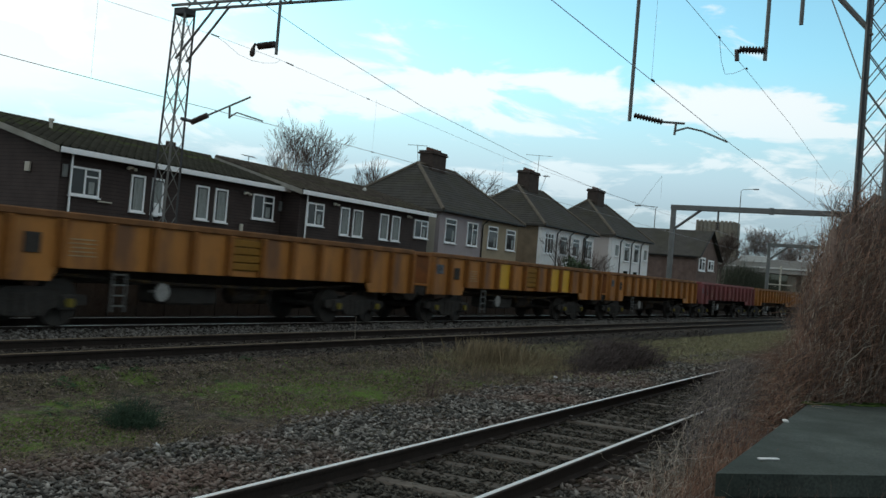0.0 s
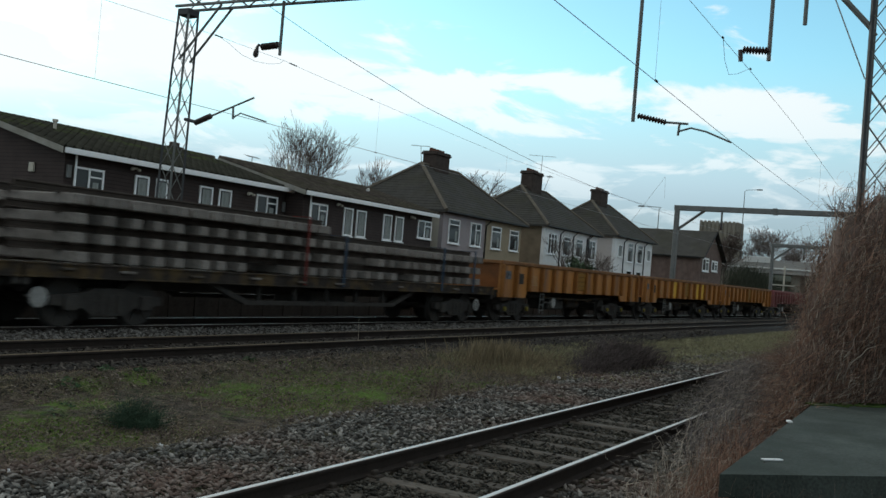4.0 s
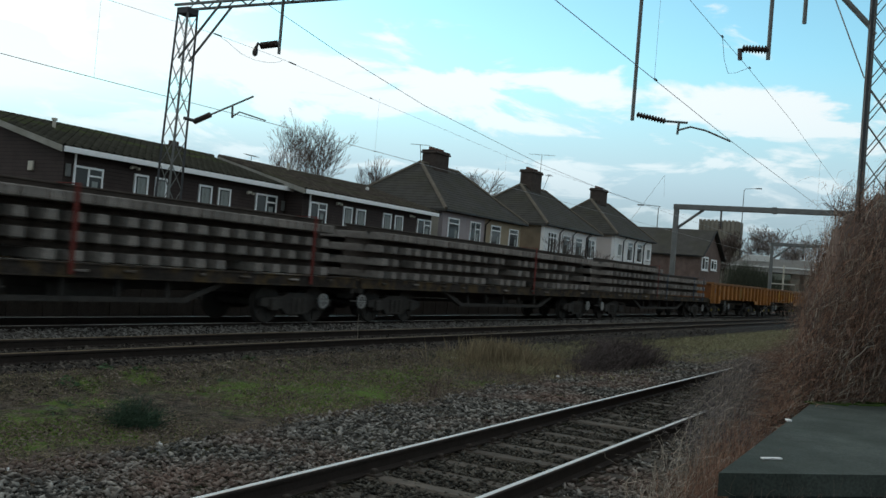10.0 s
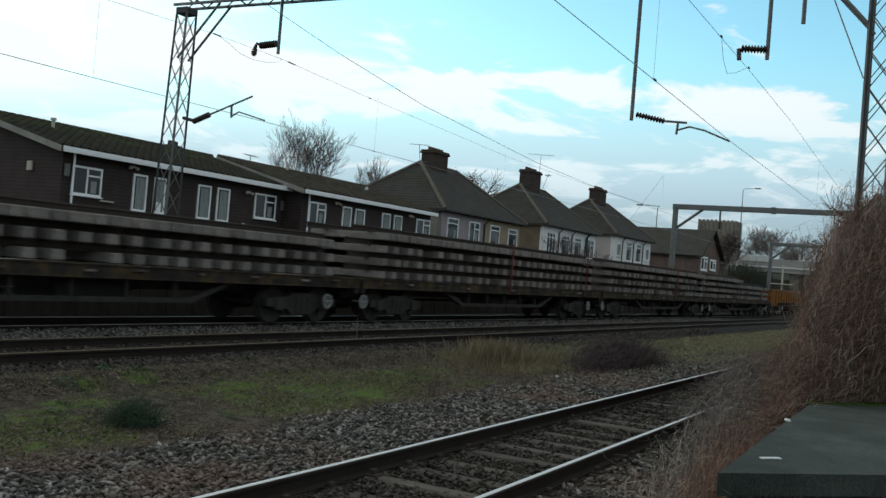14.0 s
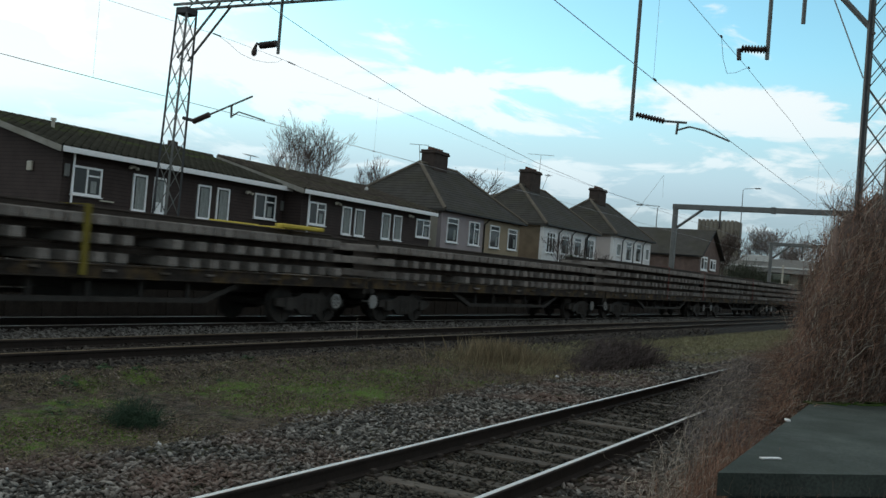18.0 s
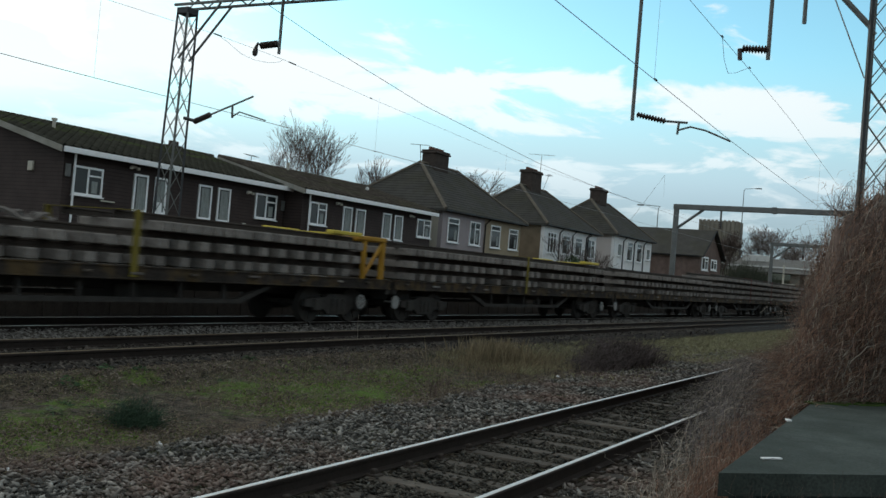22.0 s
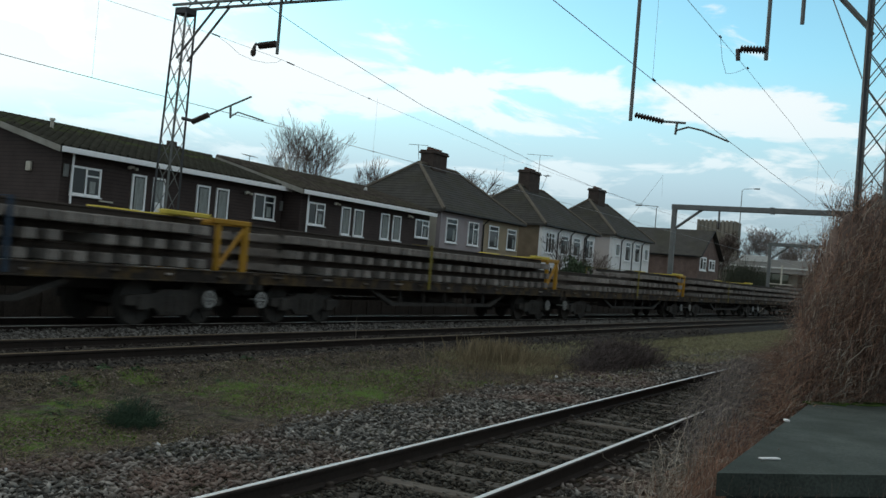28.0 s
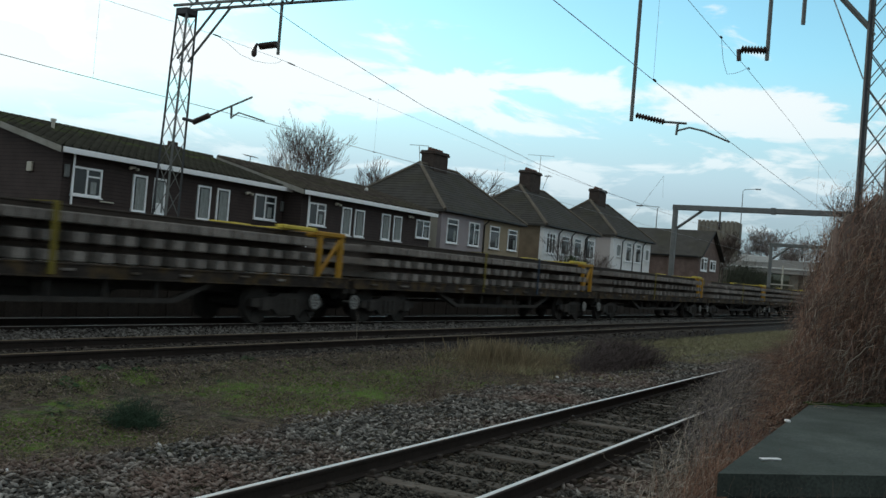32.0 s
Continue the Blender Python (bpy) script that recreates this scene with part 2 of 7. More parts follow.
M_DARKSTEEL = material("dark_steel", (0.06, 0.062, 0.066), 0.6, metal=0.3, vary=0.25, scale=3, fine=30, bump=0.1, gloss=0.4)
M_WIRE = material("contact_wire", (0.30, 0.30, 0.305), 0.55, metal=0.4, vary=0.1)
M_PORC = material("brown_insulator", (0.045, 0.03, 0.026), 0.3, vary=0.15, gloss=0.4)
M_BOARD = board_material("dark_brown_boarding", (0.050, 0.037, 0.034), 0.15)
M_TILE = material("mossy_roof_tile", (0.042, 0.041, 0.031), 0.95, vary=0.55, scale=3, fine=30, bump=0.4, per_piece=0.2, stain=(0.062, 0.078, 0.026), stain_amt=0.85, stain_scale=1.1)
M_TILE_J = material("brown_roof_tile", (0.064, 0.054, 0.045), 0.95, vary=0.35, scale=2, fine=24, bump=0.4, island=0.25, stain=(0.06, 0.065, 0.03), stain_amt=0.4, stain_scale=0.6)
M_SLATE = material("old_roof_slate", (0.060, 0.057, 0.052), 0.95, vary=0.3, scale=1.2, fine=14, bump=0.5, bump_d=0.03, stain=(0.05, 0.048, 0.03), stain_amt=0.5, stain_scale=0.5)
M_UPVC = material("white_window_frame", (0.88, 0.89, 0.90), 0.4, vary=0.06, bump=0, gloss=0.4)
M_GLASS = glass_material()
M_CURTAIN = material("grey_net_curtain", (0.25, 0.27, 0.262), 0.9, vary=0.5, scale=3, fine=12, stretch=(6, 6, 0.4))
M_MAUVE = material("mauve_render", (0.34, 0.30, 0.31), 0.9, vary=0.12, scale=1.2, fine=40, stain=(0.22, 0.19, 0.18), stain_amt=0.4)
M_BEIGE = material("beige_pebbledash", (0.34, 0.28, 0.20), 0.95, vary=0.2, scale=1.2, fine=40, bump=0.6, stain=(0.2, 0.16, 0.1), stain_amt=0.4)
M_CREAM = material("cream_render", (0.52, 0.49, 0.42), 0.9, vary=0.12, scale=1.2, fine=40, stain=(0.35, 0.3, 0.24), stain_amt=0.35)
M_BROWNR = material("brown_pebbledash", (0.20, 0.155, 0.11), 0.95, vary=0.2, scale=1.5, fine=40, bump=0.6, stain=(0.12, 0.1, 0.07), stain_amt=0.5)
M_WHITER = material("white_render", (0.8, 0.8, 0.8), 0.85, vary=0.1, scale=1.2, fine=30, stain=(0.45, 0.44, 0.4), stain_amt=0.35)
M_PINKR = material("pink_grey_render", (0.55, 0.50, 0.48), 0.9, vary=0.12, scale=1.2, fine=30, stain=(0.4, 0.35, 0.32), stain_amt=0.3)
M_BRICK = material("red_brown_brick", (0.16, 0.115, 0.10), 0.9, vary=0.3, scale=2, fine=30, bump=0.5, stain=(0.10, 0.068, 0.055), stain_amt=0.5)
M_CHIM = material("sooty_chimney_brick", (0.064, 0.051, 0.045), 0.95, vary=0.35, scale=3, fine=20, bump=0.5)
M_HIP = material("dull_hip_tile", (0.135, 0.117, 0.095), 0.95, vary=0.3, scale=3, fine=30)
M_PANELB = material("grubby_blue_panel", (0.11, 0.12, 0.135), 0.8, vary=0.6, scale=9, fine=40, crisp=0.2)
M_POT = material("clay_pot", (0.15, 0.07, 0.05), 0.85, vary=0.2)
M_BLACK = material("black_plastic", (0.02, 0.02, 0.021), 0.5, vary=0.15)
M_TOWER = material("weathered_concrete_tower", (0.225, 0.205, 0.17), 0.9, vary=0.2, scale=0.5, fine=6, stain=(0.15, 0.12, 0.085), stain_amt=0.7, stain_scale=0.35, stretch=(1, 1, 0.35))
# near-black that stands for the shadow at the tiles' lower ends
M_TILE_SHADE = material("tile_end_shade", (0.014, 0.015, 0.010), 0.95, vary=0.4, scale=5, fine=30)
M_VERGE = material("grey_verge_board", (0.30, 0.29, 0.26), 0.85, vary=0.25, scale=1.5, fine=25, stain=(0.16, 0.15, 0.12), stain_amt=0.5)
M_MOSS = material("green_moss", (0.05, 0.085, 0.018), 0.95, vary=0.5, scale=9, fine=60, bump=1.0, bump_d=0.03)
M_BRIDGE = material("pale_bridge_concrete", (0.32, 0.31, 0.295), 0.85, vary=0.15, scale=0.4, fine=6, stain=(0.33, 0.3, 0.26), stain_amt=0.5, stain_scale=0.4)
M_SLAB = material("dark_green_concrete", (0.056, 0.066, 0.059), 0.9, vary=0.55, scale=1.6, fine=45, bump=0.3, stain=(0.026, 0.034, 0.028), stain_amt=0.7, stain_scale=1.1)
# the slab's concrete again, with the shade below its edge in the colour
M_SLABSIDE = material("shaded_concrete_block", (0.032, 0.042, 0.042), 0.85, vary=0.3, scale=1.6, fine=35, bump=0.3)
M_BARK = material("grey_brown_bark", (0.105, 0.082, 0.072), 0.95, vary=0.3, scale=4, fine=30)
M_TWIG = material("pale_brown_twig", (0.105, 0.082, 0.072), 0.95, vary=0.3, scale=4, fine=30, island=0.3)
M_HEAP = material("dark_dead_bramble_heap", (0.098, 0.080, 0.076), 0.95, vary=0.3, scale=2, fine=20, island=0.7)
M_TANGLE = material("grey_dead_tangle", (0.150, 0.132, 0.130), 0.95, vary=0.3, scale=2, fine=20, island=0.7)
# paler copy of the twig colour: distance haze is put into it
M_TWIG_FAR = material("haze_pale_far_twig", (0.215, 0.185, 0.175), 0.95, vary=0.3, scale=1, fine=10, island=0.3)
M_LEAFG = material("dull_evergreen_leaf", (0.075, 0.105, 0.06), 0.85, vary=0.3, scale=3, fine=20, island=0.5)
M_CANE = material("red_brown_bramble", (0.235, 0.140, 0.102), 0.9, vary=0.3, scale=2, fine=20, island=0.75)
M_CANE_G = material("grey_bramble_cane", (0.33, 0.285, 0.235), 0.9, vary=0.3, scale=2, fine=20, island=0.5)
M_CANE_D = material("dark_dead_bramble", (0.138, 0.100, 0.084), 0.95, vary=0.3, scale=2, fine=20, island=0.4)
M_DEADLEAF = material("dead_bramble_leaf", (0.19, 0.115, 0.074), 0.95, vary=0.3, scale=3, fine=20, island=0.5)
M_GRASS = material("short_green_grass", (0.155, 0.25, 0.048), 0.9, vary=0.3, scale=2, fine=20, island=0.45)
M_STRAW = material("dead_grass", (0.235, 0.19, 0.12), 0.95, vary=0.3, scale=2, fine=20, island=0.45)
M_OLIVE = material("rough_olive_grass", (0.29, 0.275, 0.165), 0.95, vary=0.3, scale=2, fine=20, island=0.4)
M_BUSHG = material("dark_green_broom", (0.045, 0.075, 0.047), 0.9, vary=0.3, scale=3, fine=20, island=0.4)
M_SHRUB = material("dark_far_shrub", (0.06, 0.066, 0.048), 0.95, vary=0.3, scale=1, fine=10, island=0.4)
M_FENCE = material("creosoted_fence", (0.07, 0.06, 0.053), 0.9, vary=0.35, scale=3, fine=30, per_piece=0.1)
M_WEED = material("blue_green_weed_leaf", (0.06, 0.105, 0.05), 0.85, vary=0.3, scale=4, fine=30, island=0.4)
M_LEMON = material("pale_yellow_beam_paint", (0.56, 0.43, 0.07), 0.55, vary=0.2, scale=3, fine=30, bump=0.1)
M_LOUVRE = material("grimy_ochre_recess", (0.19, 0.10, 0.028), 0.85, vary=0.4, scale=4, fine=30)
M_FADEDMARK = material("faded_cream_marking", (0.36, 0.27, 0.16), 0.7, vary=0.3, scale=9, fine=40)
M_RUSTWALL = material("rusty_orange_end_wall", (0.20, 0.082, 0.030), 0.8, vary=0.3, scale=1.5, fine=25, stain=(0.10, 0.052, 0.03), stain_amt=0.8, stain_scale=1.3)
M_RAIL_USED = rail_material("used_main_rail", 0.0, (0.52, 0.50, 0.47), 0.8, 0.4)
M_PAPER = material("white_paper", (0.7, 0.7, 0.7), 0.7, vary=0.05, bump=0)

# ---- mesh helpers ----
class Geo:
    """Collects vertices and faces of one mesh."""

    def __init__(self):
        self.v, self.f, self.n = [], [], 0

    def add(self, verts, faces):
        self.v.append(np.asarray(verts, float))
        k = self.n
        self.f.extend([tuple(i + k for i in q) for q in faces])
        self.n += len(verts)
        return self

    def box(self, c, s, bevel=0.0, rz=0.0, ry=0.0):
        """A box of size s about c, with chamfered edges."""
        hx, hy, hz = s[0] / 2, s[1] / 2, s[2] / 2
        b = min(bevel, hx * 0.45, hy * 0.45, hz * 0.45)
        sg = [(i, j, k) for i in (-1, 1) for j in (-1, 1) for k in (-1, 1)]
        if b <= 0:
            vs = np.array([(i * hx, j * hy, k * hz) for i, j, k in sg])
            fs = [(0, 1, 3, 2), (4, 6, 7, 5), (0, 4, 5, 1), (2, 3, 7, 6), (0, 2, 6, 4), (1, 5, 7, 3)]
        else:
            vs = []
            for i, j, k in sg:
                vs += [(i * hx, j * (hy - b), k * (hz - b)), (i * (hx - b), j * hy, k * (hz - b)), (i * (hx - b), j * (hy - b), k * hz)]
            vs = np.array(vs)
            q = lambda c, a: c * 3 + a
            fs = [tuple(q(c, 0) for c in (0, 1, 3, 2)), tuple(q(c, 0) for c in (4, 6, 7, 5)),
                  tuple(q(c, 1) for c in (0, 4, 5, 1)), tuple(q(c, 1) for c in (2, 3, 7, 6)),
                  tuple(q(c, 2) for c in (0, 2, 6, 4)), tuple(q(c, 2) for c in (1, 5, 7, 3))]
            for a, bb in ((0, 1), (2, 3), (4, 5), (6, 7)):          # edges along z
                fs.append((q(a, 0), q(bb, 0), q(bb, 1), q(a, 1)))
            for a, bb in ((0, 2), (1, 3), (4, 6), (5, 7)):          # along y
                fs.append((q(a, 0), q(bb, 0), q(bb, 2), q(a, 2)))
            for a, bb in ((0, 4), (1, 5), (2, 6), (3, 7)):          # along x
                fs.append((q(a, 1), q(bb, 1), q(bb, 2), q(a, 2)))
            fs += [(q(c, 0), q(c, 1), q(c, 2)) for c in range(8)]
        if ry:
            ca, sa = math.cos(ry), math.sin(ry)
            vs = np.stack([vs[:, 0] * ca + vs[:, 2] * sa, vs[:, 1], -vs[:, 0] * sa + vs[:, 2] * ca], 1)
        if rz:
            ca, sa = math.cos(rz), math.sin(rz)
            vs = np.stack([vs[:, 0] * ca - vs[:, 1] * sa, vs[:, 0] * sa + vs[:, 1] * ca, vs[:, 2]], 1)
        return self.add(vs + np.array(c), fs)

    def tube(self, pts, radii, n=6, caps=True):
        """A round bar through points, with a radius at each."""
        pts = np.asarray(pts, float)
        if np.isscalar(radii):
            radii = [radii] * len(pts)
        vs = []
        for i, p in enumerate(pts):
            d = pts[min(i + 1, len(pts) - 1)] - pts[max(i - 1, 0)]
            d = d / (np.linalg.norm(d) + 1e-9)
            a = np.cross(d, (0, 0, 1) if abs(d[2]) < 0.9 else (1, 0, 0))
            a /= np.linalg.norm(a)
            b = np.cross(d, a)
            for k in range(n):
                t = 2 * math.pi * k / n
                vs.append(p + radii[i] * (math.cos(t) * a + math.sin(t) * b))
        fs = []
        for i in range(len(pts) - 1):
            for k in range(n):
                fs.append((i * n + k, i * n + (k + 1) % n, (i + 1) * n + (k + 1) % n, (i + 1) * n + k))
        if caps:
            fs.append(tuple(range(n)))
            fs.append(tuple(range((len(pts) - 1) * n, len(pts) * n))[::-1])
        return self.add(vs, fs)

    def extrude_x(self, prof, x0, x1):
        """A profile of (y, z) pairs run along x."""
        n = len(prof)
        vs = [(x0, y, z) for y, z in prof] + [(x1, y, z) for y, z in prof]
        fs = [(i, (i + 1) % n, n + (i + 1) % n, n + i) for i in range(n)]
        fs += [tuple(range(n))[::-1], tuple(range(n, 2 * n))]
        return self.add(vs, fs)

    def extrude_y(self, prof, y0, y1):
        """A profile of (x, z) pairs run along y."""
        n = len(prof)
        vs = [(x, y0, z) for x, z in prof] + [(x, y1, z) for x, z in prof]
        fs = [(i, (i + 1) % n, n + (i + 1) % n, n + i) for i in range(n)]
        fs += [tuple(range(n))[::-1], tuple(range(n, 2 * n))]
        return self.add(vs, fs)

    def mesh(self, name, mat, smooth=False):
        me = bpy.data.meshes.new(name)
        v = np.concatenate(self.v) if self.v else np.zeros((0, 3))
        me.from_pydata(v.tolist(), [], self.f)
        me.materials.append(mat)
        if smooth:
            me.shade_smooth()
        bm = bmesh.new()
        bm.from_mesh(me)
        if len(bm.faces) < 20000:
            bmesh.ops.recalc_face_normals(bm, faces=bm.faces)
        bm.to_mesh(me)
        bm.free()
        return me


def bulk_mesh(name, verts, faces, mat):
    """A mesh of many alike pieces from arrays; faces is an integer array of triangles or quads."""
    me = bpy.data.meshes.new(name)
    faces = np.asarray(faces, np.int32)
    k = faces.shape[1]
    me.vertices.add(len(verts))
    me.vertices.foreach_set("co", np.asarray(verts, np.float32).ravel())
    me.loops.add(faces.size)
    me.loops.foreach_set("vertex_index", faces.ravel())
    me.polygons.add(len(faces))
    me.polygons.foreach_set("loop_start", np.arange(0, faces.size, k, dtype=np.int32))
    me.update(calc_edges=True)
    me.validate()
    me.materials.append(mat)
    return me


def part(name, geo, mat, parent=None, label="", at=None, smooth=False):
    """One mesh object under a thing or a part (geo may be a Geo or a ready mesh)."""
    me = geo if isinstance(geo, bpy.types.Mesh) else geo.mesh(name, mat, smooth)
    ob = new(name, me)
    if parent is not None:
        ob.parent = parent
    if at is not None:
        ob.matrix_basis = at
    if label:
        ob["label"] = label
    return ob


def thing(name, label, category, at=(0, 0, 0), group="", kind=""):
    ob = new(name)
    ob.empty_display_size = 0.2
    ob.location = at
    return tagged(ob, label, category, group, kind)


def solo(name, geo, mat, label, category="", group="", kind="", smooth=False, at=None):
    ob = part(name, geo, mat, None, "", at, smooth)
    return tagged(ob, label, category, group, kind)


RNG = np.random.default_rng(7)

# ---- heights and lines of the place ----
NEAR_Y, MID_Y, FAR_Y = 4.13, 11.95, 15.4    # centre lines of the three tracks, the main ones at x = 17
TURN, SLOPE, PIVOT = -1.1458, -0.02, 17.0   # the main line draws in slowly towards the near track
NEAR_Z, MAIN_Z = 0.0, 0.20                  # heights of their rail heads
GAUGE = 1.505                               # between rail head centres
GANTRY_X = 19.0


def smooth_step(a, b, v):
    t = np.clip((v - a) / (b - a), 0, 1)
    return t * t * (3 - 2 * t)


def ground_z(x, y):
    """Height of the ground sheet."""
    x, y = np.asarray(x, float), np.asarray(y, float)
    z = np.full(np.broadcast(x, y).shape, -0.10)
    z = z - 0.10 * smooth_step(1.6, 2.3, y)
    z = z - 0.08 * smooth_step(5.6, 7.6, y)
    z = z + 0.08 * smooth_step(7.6, 10.2, y)
    z = z + 0.21 * smooth_step(9.9, 10.6, y)
    z = z - 0.1 * smooth_step(17.2, 18.4, y)
    z = z + 0.10 * smooth_step(20, 26, y)
    z = z + smooth_step(19, 30, y) * np.clip((x - 52) * 0.024, 0, 1.9)
    return z


GREEN = [(7.0, 8.6, 1.0, 0.6, 1.2), (7.6, 7.95, 0.45, 0.22, 0.8), (10.3, 10.3, 0.3, 0.2, 0.7), (8.3, 9.6, 0.25, 0.3, 0.8), (9.3, 10.2, 0.25, 0.2, 0.55),
         (8.8, 9.5, 0.3, 0.35, 0.7), (11.3, 9.5, 1.3, 0.4, 0.5), (10.9, 8.8, 0.5, 0.25, 0.9), (12.9, 9.0, 1.4, 0.5, 0.7), (12.1, 8.1, 1.7, 0.33, 1.25),
         (14.3, 8.55, 0.9, 0.3, 0.8), (15.3, 9.1, 0.9, 0.5, 1.1), (13.6, 9.8, 1.6, 0.4, 0.35), (16.8, 9.3, 1.5, 0.5, 0.45), (16.5, 8.0, 0.8, 0.3, 0.5)]     # mossy patches: centre, reach, strength


def moss(x, y):
    """How green the ground is, 0 to about 1."""
    m = np.zeros(np.broadcast(x, y).shape)
    for cx, cy, rx, ry, k in GREEN:
        m = np.maximum(m, k * np.exp(-((x - cx) / rx) ** 2 - ((y - cy) / ry) ** 2))
    return m


# ---- the ground: one sheet to the horizon ----
def build_ground():
    xs = np.concatenate([[-2500, -800, -300, -120, -60, -30, -15, -6], np.arange(0, 46, 0.25), np.arange(46, 130, 3.0), [150, 180, 220, 300, 500, 900, 1600, 3000]])
    ys = np.concatenate([[-2500, -800, -300, -100, -40, -15, -6, -2, 0, 1], np.arange(1.5, 11, 0.22), np.arange(11, 32, 0.8), [36, 45, 60, 90, 150, 300, 800, 2500]])
    X, Y = np.meshgrid(xs, ys, indexing="ij")
    Z = ground_z(X, Y)
    rough = np.array([[noise.noise(Vector((x * 0.9, y * 0.9, 0.3))) * 0.06 + noise.noise(Vector((x * 3.1, y * 3.1, 4.3))) * 0.035
                       if 0 <= x < 46 and 6.2 < y < 10 else 0.0 for y in ys] for x in xs])
    Z = Z + rough * smooth_step(7.2, 8.2, Y)
    n, m = len(xs), len(ys)
    idx = np.arange(n * m).reshape(n, m)
    faces = np.stack([idx[:-1, :-1], idx[1:, :-1], idx[1:, 1:], idx[:-1, 1:]], -1).reshape(-1, 4)
    me = bulk_mesh("ground", np.stack([X, Y, Z], -1).reshape(-1, 3), faces, M_GROUND)
    me.attributes.new("moss", 'FLOAT', 'POINT').data.foreach_set("value", moss(X, Y).ravel().astype(np.float32))
    me.shade_smooth()
    tagged(new("ground", me), "brown soil with moss and short dead grass beside the railway", kind="structure")


build_ground()


def ballast_bed(name, y0, y1, z_top, drop0, drop1, label, mat):
    """A shallow raised bed of ballast under a track."""
    g = Geo()
    g.extrude_x([(y0 - 0.5, z_top - drop0), (y0, z_top), (y1, z_top), (y1 + 0.5, z_top - drop1), (y1, z_top - 0.8), (y0, z_top - 0.8)], -60, 320)
    ob = solo(name, g, mat, label, kind="structure")
    if y0 > 8:
        ob.matrix_basis = pose(0, -SLOPE * PIVOT, 0, 0, 0, TURN)


ballast_bed("ballast_bed", 2.7, 5.7, -0.205, 0.12, 0.14, "dirty brown ballast under the near track", M_BALLAST)
ballast_bed("ballast_bed", 10.65, 21.5, 0.035, 0.3, 0.2, "dark ballast under the main line tracks", M_BALLAST_MAIN)

ob = solo("ballast_bed", Geo().extrude_x([(12.95, -0.05), (13.25, 0.13), (14.35, 0.13), (14.6, -0.05)], -60, 320), M_BALLAST, "raised grey ballast between the main tracks", kind="structure")
ob.matrix_basis = pose(0, -SLOPE * PIVOT, 0, 0, 0, TURN)

RAIL_PROFILE = [(-0.07, -0.159), (0.07, -0.159), (0.07, -0.148), (0.012, -0.128), (0.01, -0.05), (0.034, -0.038), (0.036, -0.016), (0.022, 0.0),
                (-0.022, 0.0), (-0.036, -0.016), (-0.034, -0.038), (-0.01, -0.05), (-0.012, -0.128), (-0.07, -0.148)]


def build_track(y, z, label, group, sleeper_mat, x_near, x_far, rail_mat, pitch=0.66):
    """A track: two rails, its sleepers and their fastenings."""
    track = thing("railway_track", label, "railway track", (0, y, z), group)
    if y > 8:
        track.matrix_basis = pose(0, y - SLOPE * PIVOT, z, 0, 0, TURN)
    for s in (-1, 1):
        me = Geo().extrude_x([(a, b) for a, b in RAIL_PROFILE], -60, 320).mesh("rail", rail_mat)
        part("rail", me, rail_mat, track, "rusty steel rail", pose(0, s * GAUGE / 2, 0))
    sl = Geo().box((0, 0, -0.215), (0.22, 2.5, 0.12), 0.02).mesh("sleeper", sleeper_mat)
    chair = Geo().box((0, 0, -0.15), (0.14, 0.34, 0.03), 0.01).box((0, -0.1, -0.12), (0.08, 0.05, 0.06), 0.01).box((0, 0.1, -0.12), (0.08, 0.05, 0.06), 0.01).mesh("rail_chair", M_RUST)
    x = x_near
    while x < x_far:
        s = part("sleeper", sl, sleeper_mat, track, "", pose(x, RNG.normal(0, 0.02), -0.022 + RNG.normal(0, 0.012), 0, 0, RNG.normal(0, 0.7)))
        if y < 6 and x < 24:
            for k in (-1, 1):
                part("rail_chair", chair, M_RUST, s, "", pose(0, k * GAUGE / 2, 0))
        x += pitch
    return track


build_track(NEAR_Y, NEAR_Z, "near siding track with bright rails on weathered timber sleepers", "railway tracks", M_TIMBER, -9.34, 60, M_RAIL)
build_track(MID_Y, MAIN_Z, "main line track with rusty dark rails in ballast", "railway tracks", M_RUST, 6, 70, M_RAIL_DULL)
build_track(FAR_Y, MAIN_Z, "main line track with polished rails under the goods train", "railway tracks", M_RUST, 6, 70, M_RAIL_USED)


def stone_shapes():
    """A few broken-stone shapes: squashed, uneven octahedra with cut corners."""
    base = np.array([(1, 0, 0), (-1, 0, 0), (0, 1, 0), (0, -1, 0), (0, 0, 1), (0, 0, -1), (0.7, 0.7, 0.2), (-0.6, 0.7, -0.2)], float)
    tri = np.array([(0, 6, 4), (6, 2, 4), (2, 7, 4), (7, 1, 4), (1, 3, 4), (3, 0, 4), (6, 0, 5), (2, 6, 5), (7, 2, 5), (1, 7, 5), (3, 1, 5), (0, 3, 5)])
    return [base * RNG.uniform(0.5, 1.25, (8, 1)) * np.array((1.4, 0.75, 0.5)) for _ in range(8)], tri


STONES, STONE_TRI = stone_shapes()


